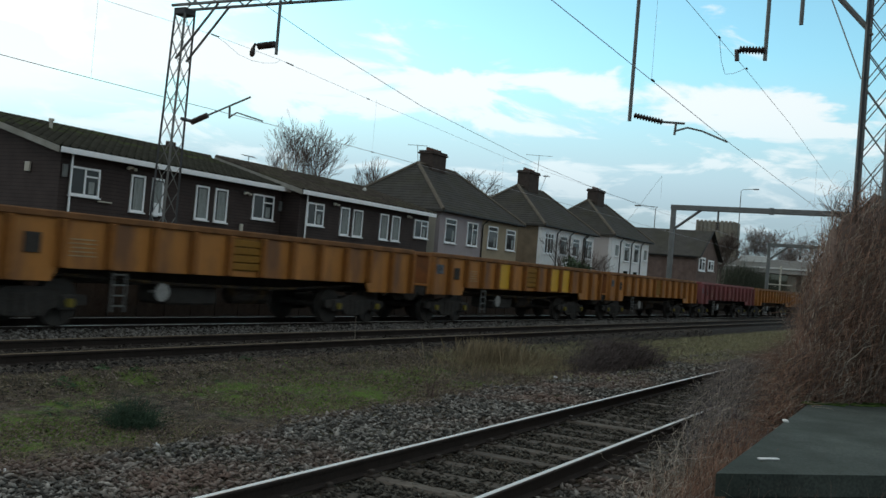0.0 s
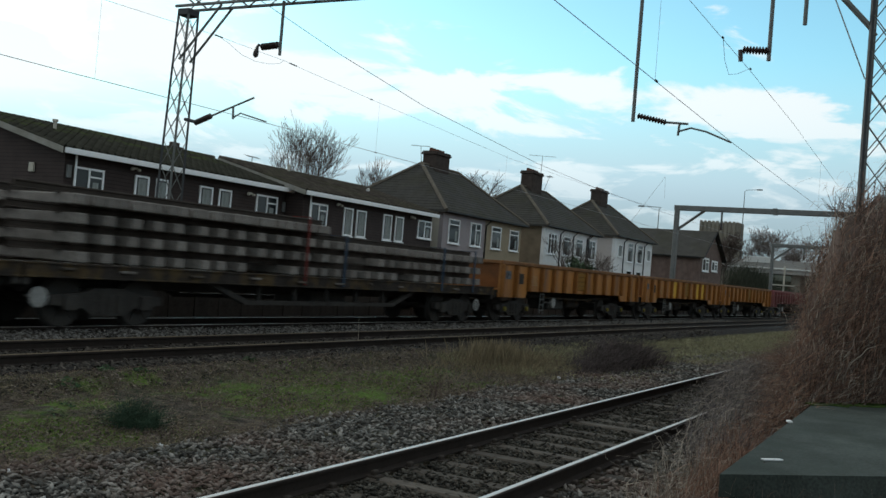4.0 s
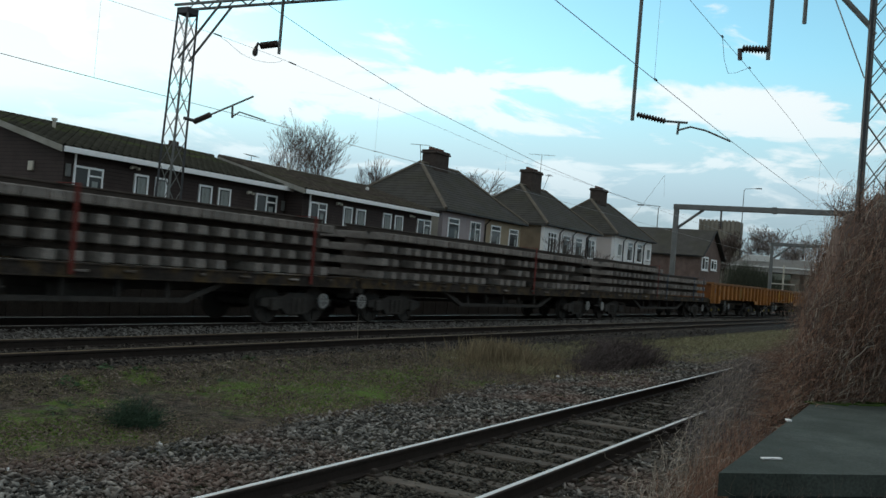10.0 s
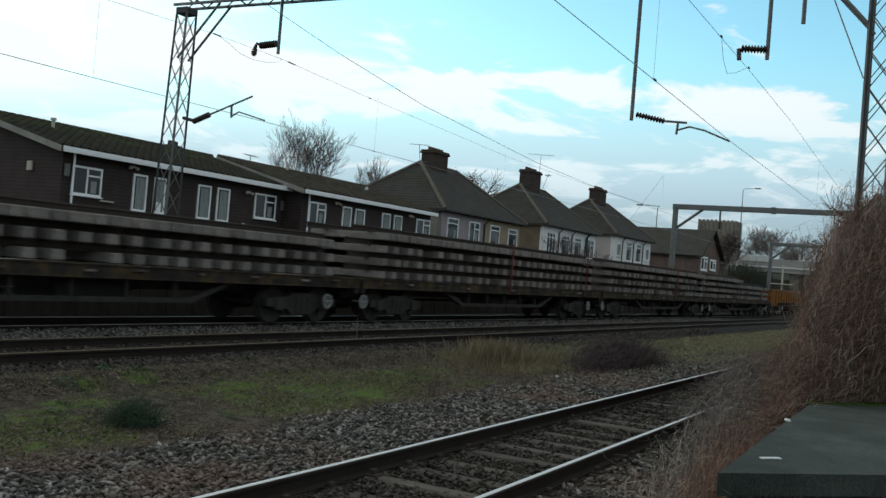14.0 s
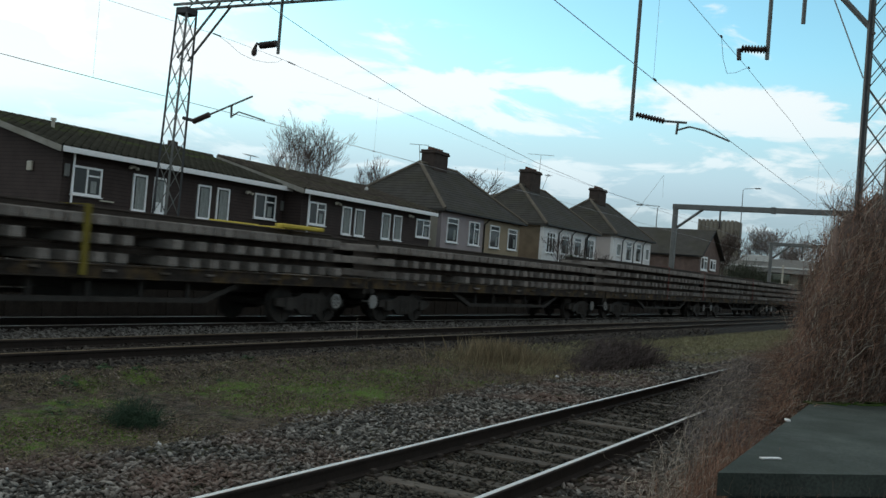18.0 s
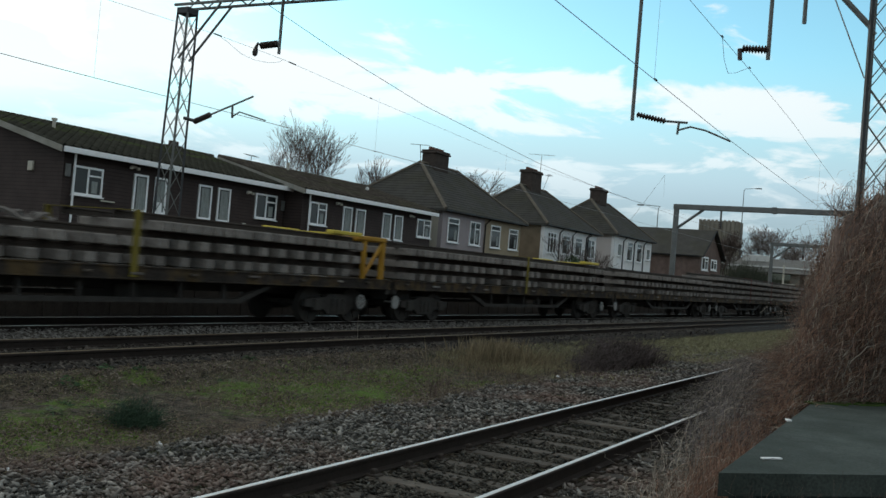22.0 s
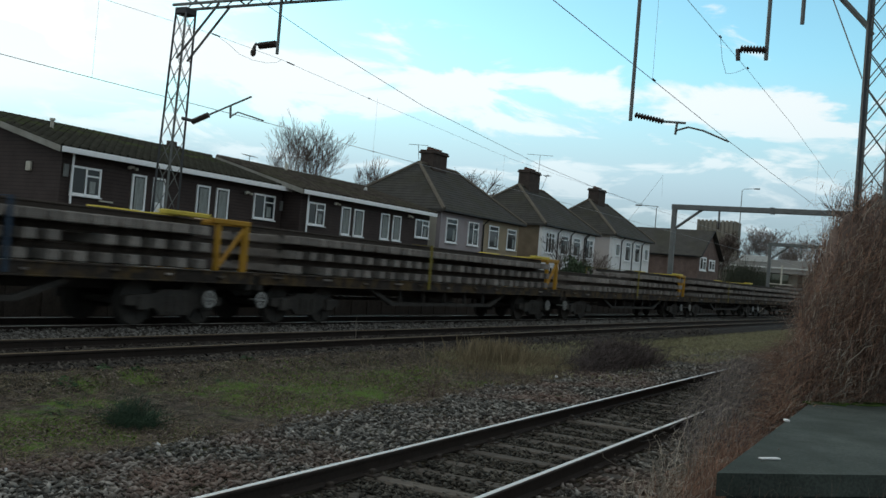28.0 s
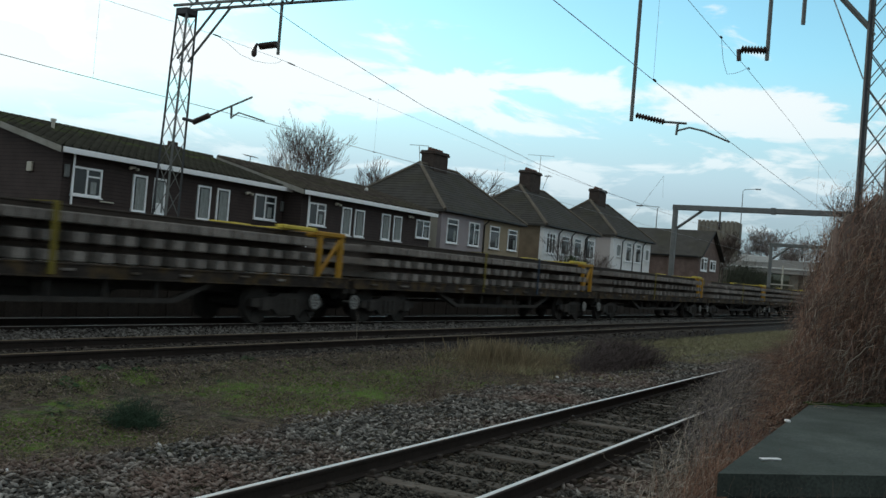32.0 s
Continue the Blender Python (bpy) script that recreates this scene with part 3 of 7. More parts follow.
def scatter_stones(name, n, xr, yr, zf, size, mat, label, keep=None, shell=False):
    """Many loose stones as one object; shell leaves off the buried underside."""
    u = RNG.random(n) ** 1.6
    x = xr[0] + (xr[1] - xr[0]) * u
    y = RNG.uniform(*yr, n)
    if keep is not None:
        ok = keep(x, y)
        x, y = x[ok], y[ok]
    n = len(x)
    s = RNG.uniform(size[0], size[1], n) * (1 + 0.5 * (x - xr[0]) / (xr[1] - xr[0]))
    a = RNG.uniform(0, 2 * math.pi, n)
    tilt = RNG.uniform(-0.7, 0.7, n)
    shp = np.stack(STONES)[RNG.integers(0, 8, n)] * s[:, None, None]
    ca, sa, ct, st = np.cos(a)[:, None], np.sin(a)[:, None], np.cos(tilt)[:, None], np.sin(tilt)[:, None]
    px, py, pz = shp[..., 0], shp[..., 1], shp[..., 2]
    px, pz = px * ct + pz * st, -px * st + pz * ct
    px, py = px * ca - py * sa, px * sa + py * ca
    z = zf(x, y) + RNG.uniform(-0.2, 1.0, n) * s
    v = np.stack([px + x[:, None], py + y[:, None], pz + z[:, None]], -1).reshape(-1, 3)
    f = (np.arange(n)[:, None, None] * 8 + (STONE_TRI[:6] if shell else STONE_TRI)[None]).reshape(-1, 3)
    solo(name, bulk_mesh(name, v, f, mat), mat, label, "ballast", kind="stuff")


def near_bed_z(x, y):
    return np.where(y > 5.7, np.maximum(-0.19 - (y - 5.7) * 0.08, ground_z(x, y)), np.where(y < 2.7, -0.19 - (2.7 - y) * 0.1, np.where(abs(y - NEAR_Y) < 0.9, -0.192, -0.19)))


def near_keep(x, y):
    wob = 0.25 * np.sin(x * 1.3) + 0.15 * np.sin(x * 3.1 + 1)
    edge = 7.5 + 0.6 * wob
    dens = np.clip((edge - y) / 0.22, 0, 1)
    rail = np.minimum(abs(y - NEAR_Y - GAUGE / 2), abs(y - NEAR_Y + GAUGE / 2)) > 0.10
    inside = abs(y - NEAR_Y) < 1.3
    sl = abs(((x - 3.2 + 0.33) % 0.66) - 0.33) > 0.12
    return (RNG.random(len(x)) < dens) & rail & (~inside | sl | (RNG.random(len(x)) < np.where(x < 8.5, 0.4, 0.1)))


scatter_stones("soil_crumbs", 36000, (5, 26), (7.2, 10.6), ground_z, (0.007, 0.022), M_CRUMB, "brown soil crumbs and small stones in the grass", shell=True)
scatter_stones("ballast_stones", 66000, (3.8, 36), (1.9, 7.9), near_bed_z, (0.014, 0.043), M_STONE, "loose grey and pinkish broken stone ballast",
               lambda x, y: near_keep(x, y) & (abs(y - NEAR_Y) >= 0.72))
scatter_stones("ballast_stones", 9000, (-10, 3.9), (1.9, 7.9), near_bed_z, (0.016, 0.036), M_STONE, "loose ballast along the track beside the camera", near_keep)
scatter_stones("ballast_stones", 26000, (3.8, 30), (3.2, 5.1), near_bed_z, (0.015, 0.036), M_STONE_DARK, "dark oily ballast between the near rails", lambda x, y: near_keep(x, y) & (abs(y - NEAR_Y) < 0.72))
scatter_stones("ballast_stones", 16000, (7, 60), (12.4, 15.3), lambda x, y: 0.0 * x + 0.14, (0.02, 0.038), M_STONE_MAIN, "pale grey ballast between the main tracks",
               lambda x, y: abs(y - SLOPE * (x - PIVOT) - 13.68) < 0.78, True)
scatter_stones("ballast_stones", 9000, (7, 45), (11.1, 12.9), lambda x, y: 0.0 * x + 0.035, (0.018, 0.036), M_STONE_OIL, "black oily ballast between the rails of the middle track", shell=True)
scatter_stones("ballast_stones", 9000, (7, 45), (9.9, 11.2), lambda x, y: 0.035 - np.clip(10.65 - 0.02 * (x - PIVOT) - y, 0, 1) * 0.6, (0.018, 0.036), M_STONE_OIL, "dark ballast shoulder of the main line", shell=True)

# ---- the goods train ----
def travel(t):
    """Metres that the train has run at t seconds: it slows a little, then gathers speed."""
    return ((((4.565e-08 * t - 5.1904e-06) * t + 2.10436e-04) * t - 2.68808e-03) * t - 1.05633e-02) * t * t + 5.034106 * t


PITCH_FLAT, PITCH_BOX, NOSE = 18.31, 15.35, 0.3
FRONT_ONE = 9.43               # front end of the first flat wagon at 0 s
MOVERS, WHEELS = [], []        # (object, x at 0 s) and (wheelset, phase)


def wheel_mesh():
    g = Geo()
    for s in (-1, 1):
        pts = [(0, s * 0.70, 0), (0, s * 0.735, 0), (0, s * 0.735, 0), (0, s * 0.83, 0)]
        g.tube(pts, [0.50, 0.50, 0.46, 0.455], 20)
        for k in range(6):
            a = k * math.pi / 3
            g.box((0.27 * math.cos(a), s * 0.838, 0.27 * math.sin(a)), (0.2, 0.012, 0.06), 0, 0, -a)
    g.tube([(0, -0.98, 0), (0, 0.98, 0)], 0.085, 10)
    return g.mesh("wheelset", M_UNDER)


WHEEL = wheel_mesh()


def bogie_mesh():
    g = Geo()
    for s in (-1, 1):
        g.extrude_y([(-1.35, 0.42), (-1.35, 0.60), (-0.55, 0.66), (-0.4, 0.74), (0.4, 0.74), (0.55, 0.66), (1.35, 0.60), (1.35, 0.42), (0.6, 0.36), (0.4, 0.22), (-0.4, 0.22), (-0.6, 0.36)], s * 0.99 - 0.06, s * 0.99 + 0.06)
        for x in (-0.9, 0.9):
            g.box((x, s * 1.05, 0.46), (0.30, 0.14, 0.30), 0.03)
        for x in (-0.22, 0, 0.22):
            g.tube([(x, s * 1.03, 0.28), (x, s * 1.03, 0.62)], 0.07, 8)
    g.box((0, 0, 0.58), (0.5, 1.9, 0.2), 0.03)
    return g.mesh("bogie_frame", M_UNDER)


BOGIE = bogie_mesh()
AXLEBOX = Geo().tube([(0, -1.19, 0), (0, -1.13, 0)], 0.085, 10).mesh("axlebox_cover", M_STRAP_Y)


def add_bogies(wagon, xs, covers):
    for x in xs:
        b = part("bogie_frame", BOGIE, M_UNDER, wagon, "grimy black bogie frame", pose(x, 0, 0))
        for dx in (-0.9, 0.9):
            w = part("wheelset", WHEEL, M_UNDER, wagon, "", pose(x + dx, 0, 0.455))
            WHEELS.append((w, x + dx, RNG.uniform(0, 6)))
            if covers:
                part("axlebox_cover", AXLEBOX, M_STRAP_Y, b, "yellow axlebox cover", pose(dx, 0, 0.46))


def ring_mesh(solid):
    g = Geo()
    n = 18
    R, y = 0.185, 0
    if solid:
        g.tube([(0, -0.02, 0), (0, 0.02, 0)], R, n)
    else:
        vs, fs = [], []
        for k in range(n):
            a = 2 * math.pi * k / n
            for rr, yy in ((R, -0.02), (R - 0.05, -0.02), (R - 0.05, 0.02), (R, 0.02)):
                vs.append((rr * math.cos(a), yy, rr * math.sin(a)))
        for k in range(n):
            j = (k + 1) % n
            for q in range(4):
                fs.append((k * 4 + q, k * 4 + (q + 1) % 4, j * 4 + (q + 1) % 4, j * 4 + q))
        g.add(vs, fs)
        for k in range(3):
            a = k * math.pi / 3
            g.box((0, 0, 0), (2 * R - 0.06, 0.02, 0.03), 0, 0, a)
    g.tube([(0, 0, 0), (0, 0.35, 0)], 0.03, 6)
    return g.mesh("brake_wheel", M_BRAKE)


BRAKE_RING, BRAKE_DISC = ring_mesh(False), ring_mesh(True)


def buffer_mesh():
    g = Geo()
    g.tube([(0, 0, 0), (0.28, 0, 0), (0.281, 0, 0), (0.32, 0, 0)], [0.11, 0.11, 0.22, 0.22], 14)
    return g.mesh("buffer", M_UNDER)


BUFFER = buffer_mesh()
COUPLING = Geo().tube([(0, 0, -0.05), (0.42, 0, -0.12)], 0.05, 6).mesh("coupling", M_UNDER)


def add_ends(w, xa, xb):
    """Buffers and couplings at the front xa and the rear xb."""
    for x, a in ((xa, 0), (xb, 180)):
        for s in (-1, 1):
            part("buffer", BUFFER, M_UNDER, w, "", pose(x, s * 0.87, 0.85, 0, 0, a))
        part("coupling", COUPLING, M_UNDER, w, "", pose(x, 0, 0.85, 0, 0, a))


def build_box_wagon(x0, body_mat, label, odd_panel=None):
    """A low-sided bogie box wagon, 14.3 m long, ribbed, with deeper sides over the bogies; x0 is its rear end at 0 s. Its space is at rail height."""
    Ln = 14.3
    w = thing("box_wagon", label, "goods wagon", (x0, FAR_Y, MAIN_Z), "wagons of the goods train")
    top, low, deep, half = 2.06, 1.10, 0.86, 1.33
    shell = Geo()
    for s in (-1, 1):
        shell.extrude_y([(0.0, deep), (2.1, deep), (2.25, low), (Ln - 2.25, low), (Ln - 2.1, deep), (Ln, deep), (Ln, top), (0.0, top)], s * half - 0.03, s * half + 0.03)
    shell.box((Ln / 2, 0, low + 0.02), (Ln - 0.1, 2 * half - 0.08, 0.05), 0)
    part("body", shell, body_mat, w)
    for x in (0.62, Ln - 0.62):
        part("end_wall", Geo().box((x, 0, (top + low) / 2), (0.06, 2 * half - 0.07, top - low), 0.01), M_RUSTWALL if body_mat is M_ORANGE else body_mat, w, "rusty inset end wall")
    rim = Geo()
    for s in (-1, 1):
        rim.box((Ln / 2, s * (half + 0.045), top - 0.02), (Ln, 0.11, 0.13), 0.02)
    for x in (0.55, Ln - 0.55):
        rim.box((x, 0, top - 0.02), (0.12, 2 * half - 0.02, 0.12), 0.02)
    part("top_rail", rim, M_TOPRAIL if body_mat is M_ORANGE else body_mat, w, "rusty brown top rail" if body_mat is M_ORANGE else "")
    # ribs on orange bodies take the darker orange in place of their shadows
    rib_mat = M_ORANGE_RIB if body_mat is M_ORANGE else body_mat
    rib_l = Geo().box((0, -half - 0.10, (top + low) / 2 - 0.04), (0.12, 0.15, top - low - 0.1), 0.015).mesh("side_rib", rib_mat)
    rib_d = Geo().box((0, -half - 0.10, (top + deep) / 2 - 0.04), (0.12, 0.15, top - deep - 0.1), 0.015).mesh("side_rib", rib_mat)
    ribs = np.linspace(0.06, Ln - 0.06, 14)
    for i, x in enumerate(ribs):
        for s in (1, -1):
            part("side_rib", rib_d if x < 2.2 or x > Ln - 2.2 else rib_l, rib_mat, w, "", pose(x, 0, 0, 0, 0, 0) if s == 1 else Matrix.Translation((x, 0, 0)) @ pose(0, 0, 0, 0, 0, 180))
    # louvred opening, small dark hatch and rows of small marking near the ends
    bx = ribs[6] + 0.57
    part("louvre_recess", Geo().box((bx, -half - 0.035, 1.58), (0.95, 0.02, 0.72), 0), M_LOUVRE, w, "grimy louvred opening")
    for k in range(4):
        part("louvre_bar", Geo().box((bx, -half - 0.06, 1.32 + k * 0.17), (0.98, 0.05, 0.145), 0.01), M_YELLOWD if body_mat is M_ORANGE else body_mat, w)
    part("hatch", Geo().box((ribs[1] + 0.52, -half - 0.04, 1.52), (0.34, 0.03, 0.36), 0.01), M_UNDER, w, "small dark square hatch")
    for k in range(5):
        part("marking", Geo().box((ribs[2] + 0.52, -half - 0.034, 1.33 + k * 0.075), (0.62 - 0.05 * (k % 3), 0.008, 0.022), 0), M_FADEDMARK, w, "row of small faded marking")
    part("data_panel", Geo().box((ribs[0] + 0.55, -half - 0.034, 1.62), (0.42, 0.008, 0.28), 0), M_PANELB, w, "grubby grey-blue data panel")
    if odd_panel is not None:
        for k in odd_panel:
            part("side_panel", Geo().box(((ribs[k] + ribs[k + 1]) / 2, -half - 0.036, (top + low) / 2 - 0.03), (ribs[k + 1] - ribs[k] - 0.13, 0.014, top - low - 0.13), 0.003), M_YELLOWP, w, "repainted bright yellow side panel")
    part("centre_sill", Geo().box((Ln / 2, 0, 0.93), (Ln - 0.5, 0.5, 0.3), 0.02), M_UNDER, w, "black steel centre sill")
    part("brake_equipment_box", Geo().box((Ln / 2 - 0.9, -0.35, 0.62), (1.5, 0.9, 0.42), 0.05), M_UNDER, w, "black brake equipment box")
    part("air_reservoir", Geo().tube([(Ln / 2 + 0.5, -0.5, 0.66), (Ln / 2 + 0.56, -0.5, 0.66), (Ln / 2 + 1.8, -0.5, 0.66), (Ln / 2 + 1.86, -0.5, 0.66)], [0.15, 0.22, 0.22, 0.15], 12), M_DECK, w, "grimy brown air tank")
    part("brake_pipe", Geo().tube([(2.4, -1.0, 0.98), (5.6, -1.0, 0.86), (Ln - 5.4, -1.0, 0.84), (Ln - 2.4, -1.0, 0.98)], 0.035, 6), M_DECK, w)
    for x in (0.25, Ln - 0.25):
        part("headstock", Geo().box((x, 0, 0.95), (0.35, 2.4, 0.3), 0.02), M_UNDER, w)
    add_bogies(w, (1.85, Ln - 2.2), True)
    add_ends(w, Ln - 0.1, 0.1)
    part("brake_wheel", BRAKE_DISC, M_WHITEP, w, "white brake handwheel", pose(4.9, -1.25, 0.70))
    lad = Geo()
    for dx in (-0.16, 0.16):
        lad.box((3.75 + dx, -1.28, 0.68), (0.03, 0.03, 0.75), 0)
    for k in range(4):
        lad.box((3.75, -1.28, 0.42 + k * 0.2), (0.32, 0.03, 0.03), 0)
    part("step_ladder", lad, M_GALV, w, "grey steel step ladder")
    MOVERS.append((w, x0))
    return w


def build_flat_wagon(x_front, label, end_frame, nose):
    """A long bogie flat wagon with fish-bellied truss sides; x_front is its front coupling at 0 s; it reaches back from there."""
    Ln = PITCH_FLAT - 0.24
    w = thing("flat_wagon", label, "goods wagon", (x_front, FAR_Y, MAIN_Z), "wagons of the goods train")
    deck = Geo()
    deck.box((-Ln / 2, 0, 1.11), (Ln, 2.5, 0.05), 0.01)
    for s in (-1, 1):
        deck.box((-Ln / 2, s * 1.22, 1.05), (Ln, 0.09, 0.24), 0.015)
        deck.box((-Ln / 2, s * 1.26, 1.17), (Ln, 0.06, 0.03), 0.005)
        deck.box((-Ln / 2, s * 1.26, 0.935), (Ln, 0.08, 0.03), 0.005)
    part("deck_frame", deck, M_DECK, w, "dirty brown deck frame with traces of yellow")
    tr = Geo()
    for s in (-1, 1):
        y = s * 1.05
        tr.extrude_y([(-Ln / 2 - 4.4, 0.93), (-Ln / 2 - 3.1, 0.47), (-Ln / 2 + 3.1, 0.47), (-Ln / 2 + 4.4, 0.93), (-Ln / 2 + 4.1, 0.93), (-Ln / 2 + 3.0, 0.57), (-Ln / 2 - 3.0, 0.57), (-Ln / 2 - 4.1, 0.93)], y - 0.06, y + 0.06)
        for k in range(-2, 3):
            tr.box((-Ln / 2 + k * 1.3, y, 0.73), (0.08, 0.08, 0.42), 0)
    tr.box((-Ln / 2, 0, 0.85), (Ln - 1.0, 0.4, 0.35), 0.02)
    tr.box((-Ln / 2 + 1.0, 0.2, 0.62), (1.6, 1.2, 0.36), 0.03)
    part("truss", tr, M_UNDER, w, "black fish-bellied truss girder")
    for x in (-0.08, -Ln + 0.08):
        part("headstock", Geo().box((x, 0, 0.95), (0.16, 2.5, 0.34), 0.02), M_UNDER, w)
    add_bogies(w, (-2.1, -Ln + 2.1), False)
    add_ends(w, -0.02, -Ln + 0.02)
    part("brake_wheel", BRAKE_RING, M_WHITEP, w, "white brake handwheel", pose(-0.98 - nose, -1.2, 0.57))
    part("brake_wheel", BRAKE_RING if RNG.random() < 0.5 else BRAKE_DISC, M_WHITEP, w, "white brake handwheel", pose(-Ln + 0.48 - nose, -1.2, 0.57))
    for k in range(11):
        lash = Geo().box((-0.9 - k * (Ln - 1.8) / 10 + RNG.uniform(-0.3, 0.3), -1.30, 1.07 + RNG.uniform(-0.03, 0.03)), (RNG.uniform(0.12, 0.4), 0.05, 0.05), 0.01)
        part("lashing_ring", lash, M_CONC_SL if k % 2 else M_TIMBER, w)
    if end_frame:
        for s in (-1, 1):
            y = s * 0.85
            for nm, g in (("frame_post", Geo().box((-0.80, y, 1.70), (0.12, 0.12, 1.14), 0.02)), ("frame_post", Geo().box((0.10, y, 1.70), (0.17, 0.12, 1.14), 0.02)),
                          ("diagonal_brace", Geo().tube([(-0.78, y, 1.22), (0.07, y, 2.16)], 0.055, 6)),
                          ("top_bar", Geo().box((-0.44, y, 2.27), (1.25, 0.16, 0.12), 0.02))):
                part(nm, g, M_FRAMEY, w, "yellow end frame steelwork")
        for x in (-0.80, 0.10):
            part("cross_bar", Geo().box((x, 0, 2.25), (0.12, 1.58, 0.1), 0.02), M_FRAMEY, w, "yellow end frame steelwork")
    MOVERS.append((w, x_front))
    return w


PANEL_SL = Geo().box((0, 0, 0.10), (0.27, 2.52, 0.20), 0.02).mesh("sleeper", M_CONC_SL)
PANEL_PITCH, LAYER = 0.628, 0.352


def build_panel(x_front, length, layer, jitter, close, group):
    """A length of lifted track: sleepers under two rails, stacked on a wagon; x_front is its front end at 0 s."""
    z = MAIN_Z + 1.21 + layer * LAYER
    p = thing("track_panel", "lifted track panel of grey concrete sleepers and rusty rails", "track panel",
              (x_front, FAR_Y + RNG.normal(0, 0.02), z), group)
    prof = [(a, b + 0.352) for a, b in RAIL_PROFILE]
    me = Geo().extrude_x(prof, -length, 0).mesh("rail", M_RUST)
    for s in (-1, 1):
        part("rail", me, M_RUST, p, "", pose(0, s * GAUGE / 2, 0))
    n = int((length - 0.5) / PANEL_PITCH)
    for i in range(n):
        if not close and RNG.random() < 0.05:
            continue
        part("sleeper", PANEL_SL, M_CONC_SL, p, "", pose(-0.3 - i * PANEL_PITCH + RNG.normal(0, jitter), RNG.normal(0, 0.03), 0, 0, 0, RNG.normal(0, 0.6)))
        if close and i < n - 1:
            part("sleeper", PANEL_SL, M_CONC_SL, p, "", pose(-0.3 - (i + 0.5) * PANEL_PITCH + RNG.normal(0, jitter), RNG.normal(0, 0.03), 0, 0, 0, RNG.normal(0, 0.6)))
    MOVERS.append((p, x_front))
    return p


def build_strap(x0, layers, mat, label, dx=0.12):
    """A lashing strap over a stack, hanging down both sides."""
    top = 1.20 + layers * LAYER
    g = Geo()
    for s in (-1, 1):
        g.box((0, s * 1.31, (top + 1.0) / 2), (dx, 0.012, top - 0.95), 0)
    g.box((0, 0, top + 0.012), (dx, 2.63, 0.012), 0)
    ob = solo("lashing_strap", g, mat, label, "strap", "lashing straps")
    ob.location = (x0, FAR_Y, MAIN_Z)
    MOVERS.append((ob, x0))


def build_scrap(x0, layers):
    """Bent offcuts and fastenings lying on top of a stack."""
    ob = thing("scrap_pile", "pale bent metal offcuts lying on the stacked track panels", "scrap metal", (x0, FAR_Y, MAIN_Z + 1.21 + layers * LAYER))
    for i in range(9):
        c = RNG.uniform((-1.5, -1.1), (1.5, 0.3))
        a, l = RNG.uniform(-0.6, 0.6), RNG.uniform(0.4, 1.2)
        pts = [(c[0] + (k / 5 - 0.5) * l * math.cos(a), c[1] + (k / 5 - 0.5) * l * math.sin(a), 0.05 + 0.09 * math.sin(k * 1.1 + i)) for k in range(6)]
        part("offcut", Geo().tube(pts, 0.035, 5), M_CONC_SL, ob)
    MOVERS.append((ob, x0))


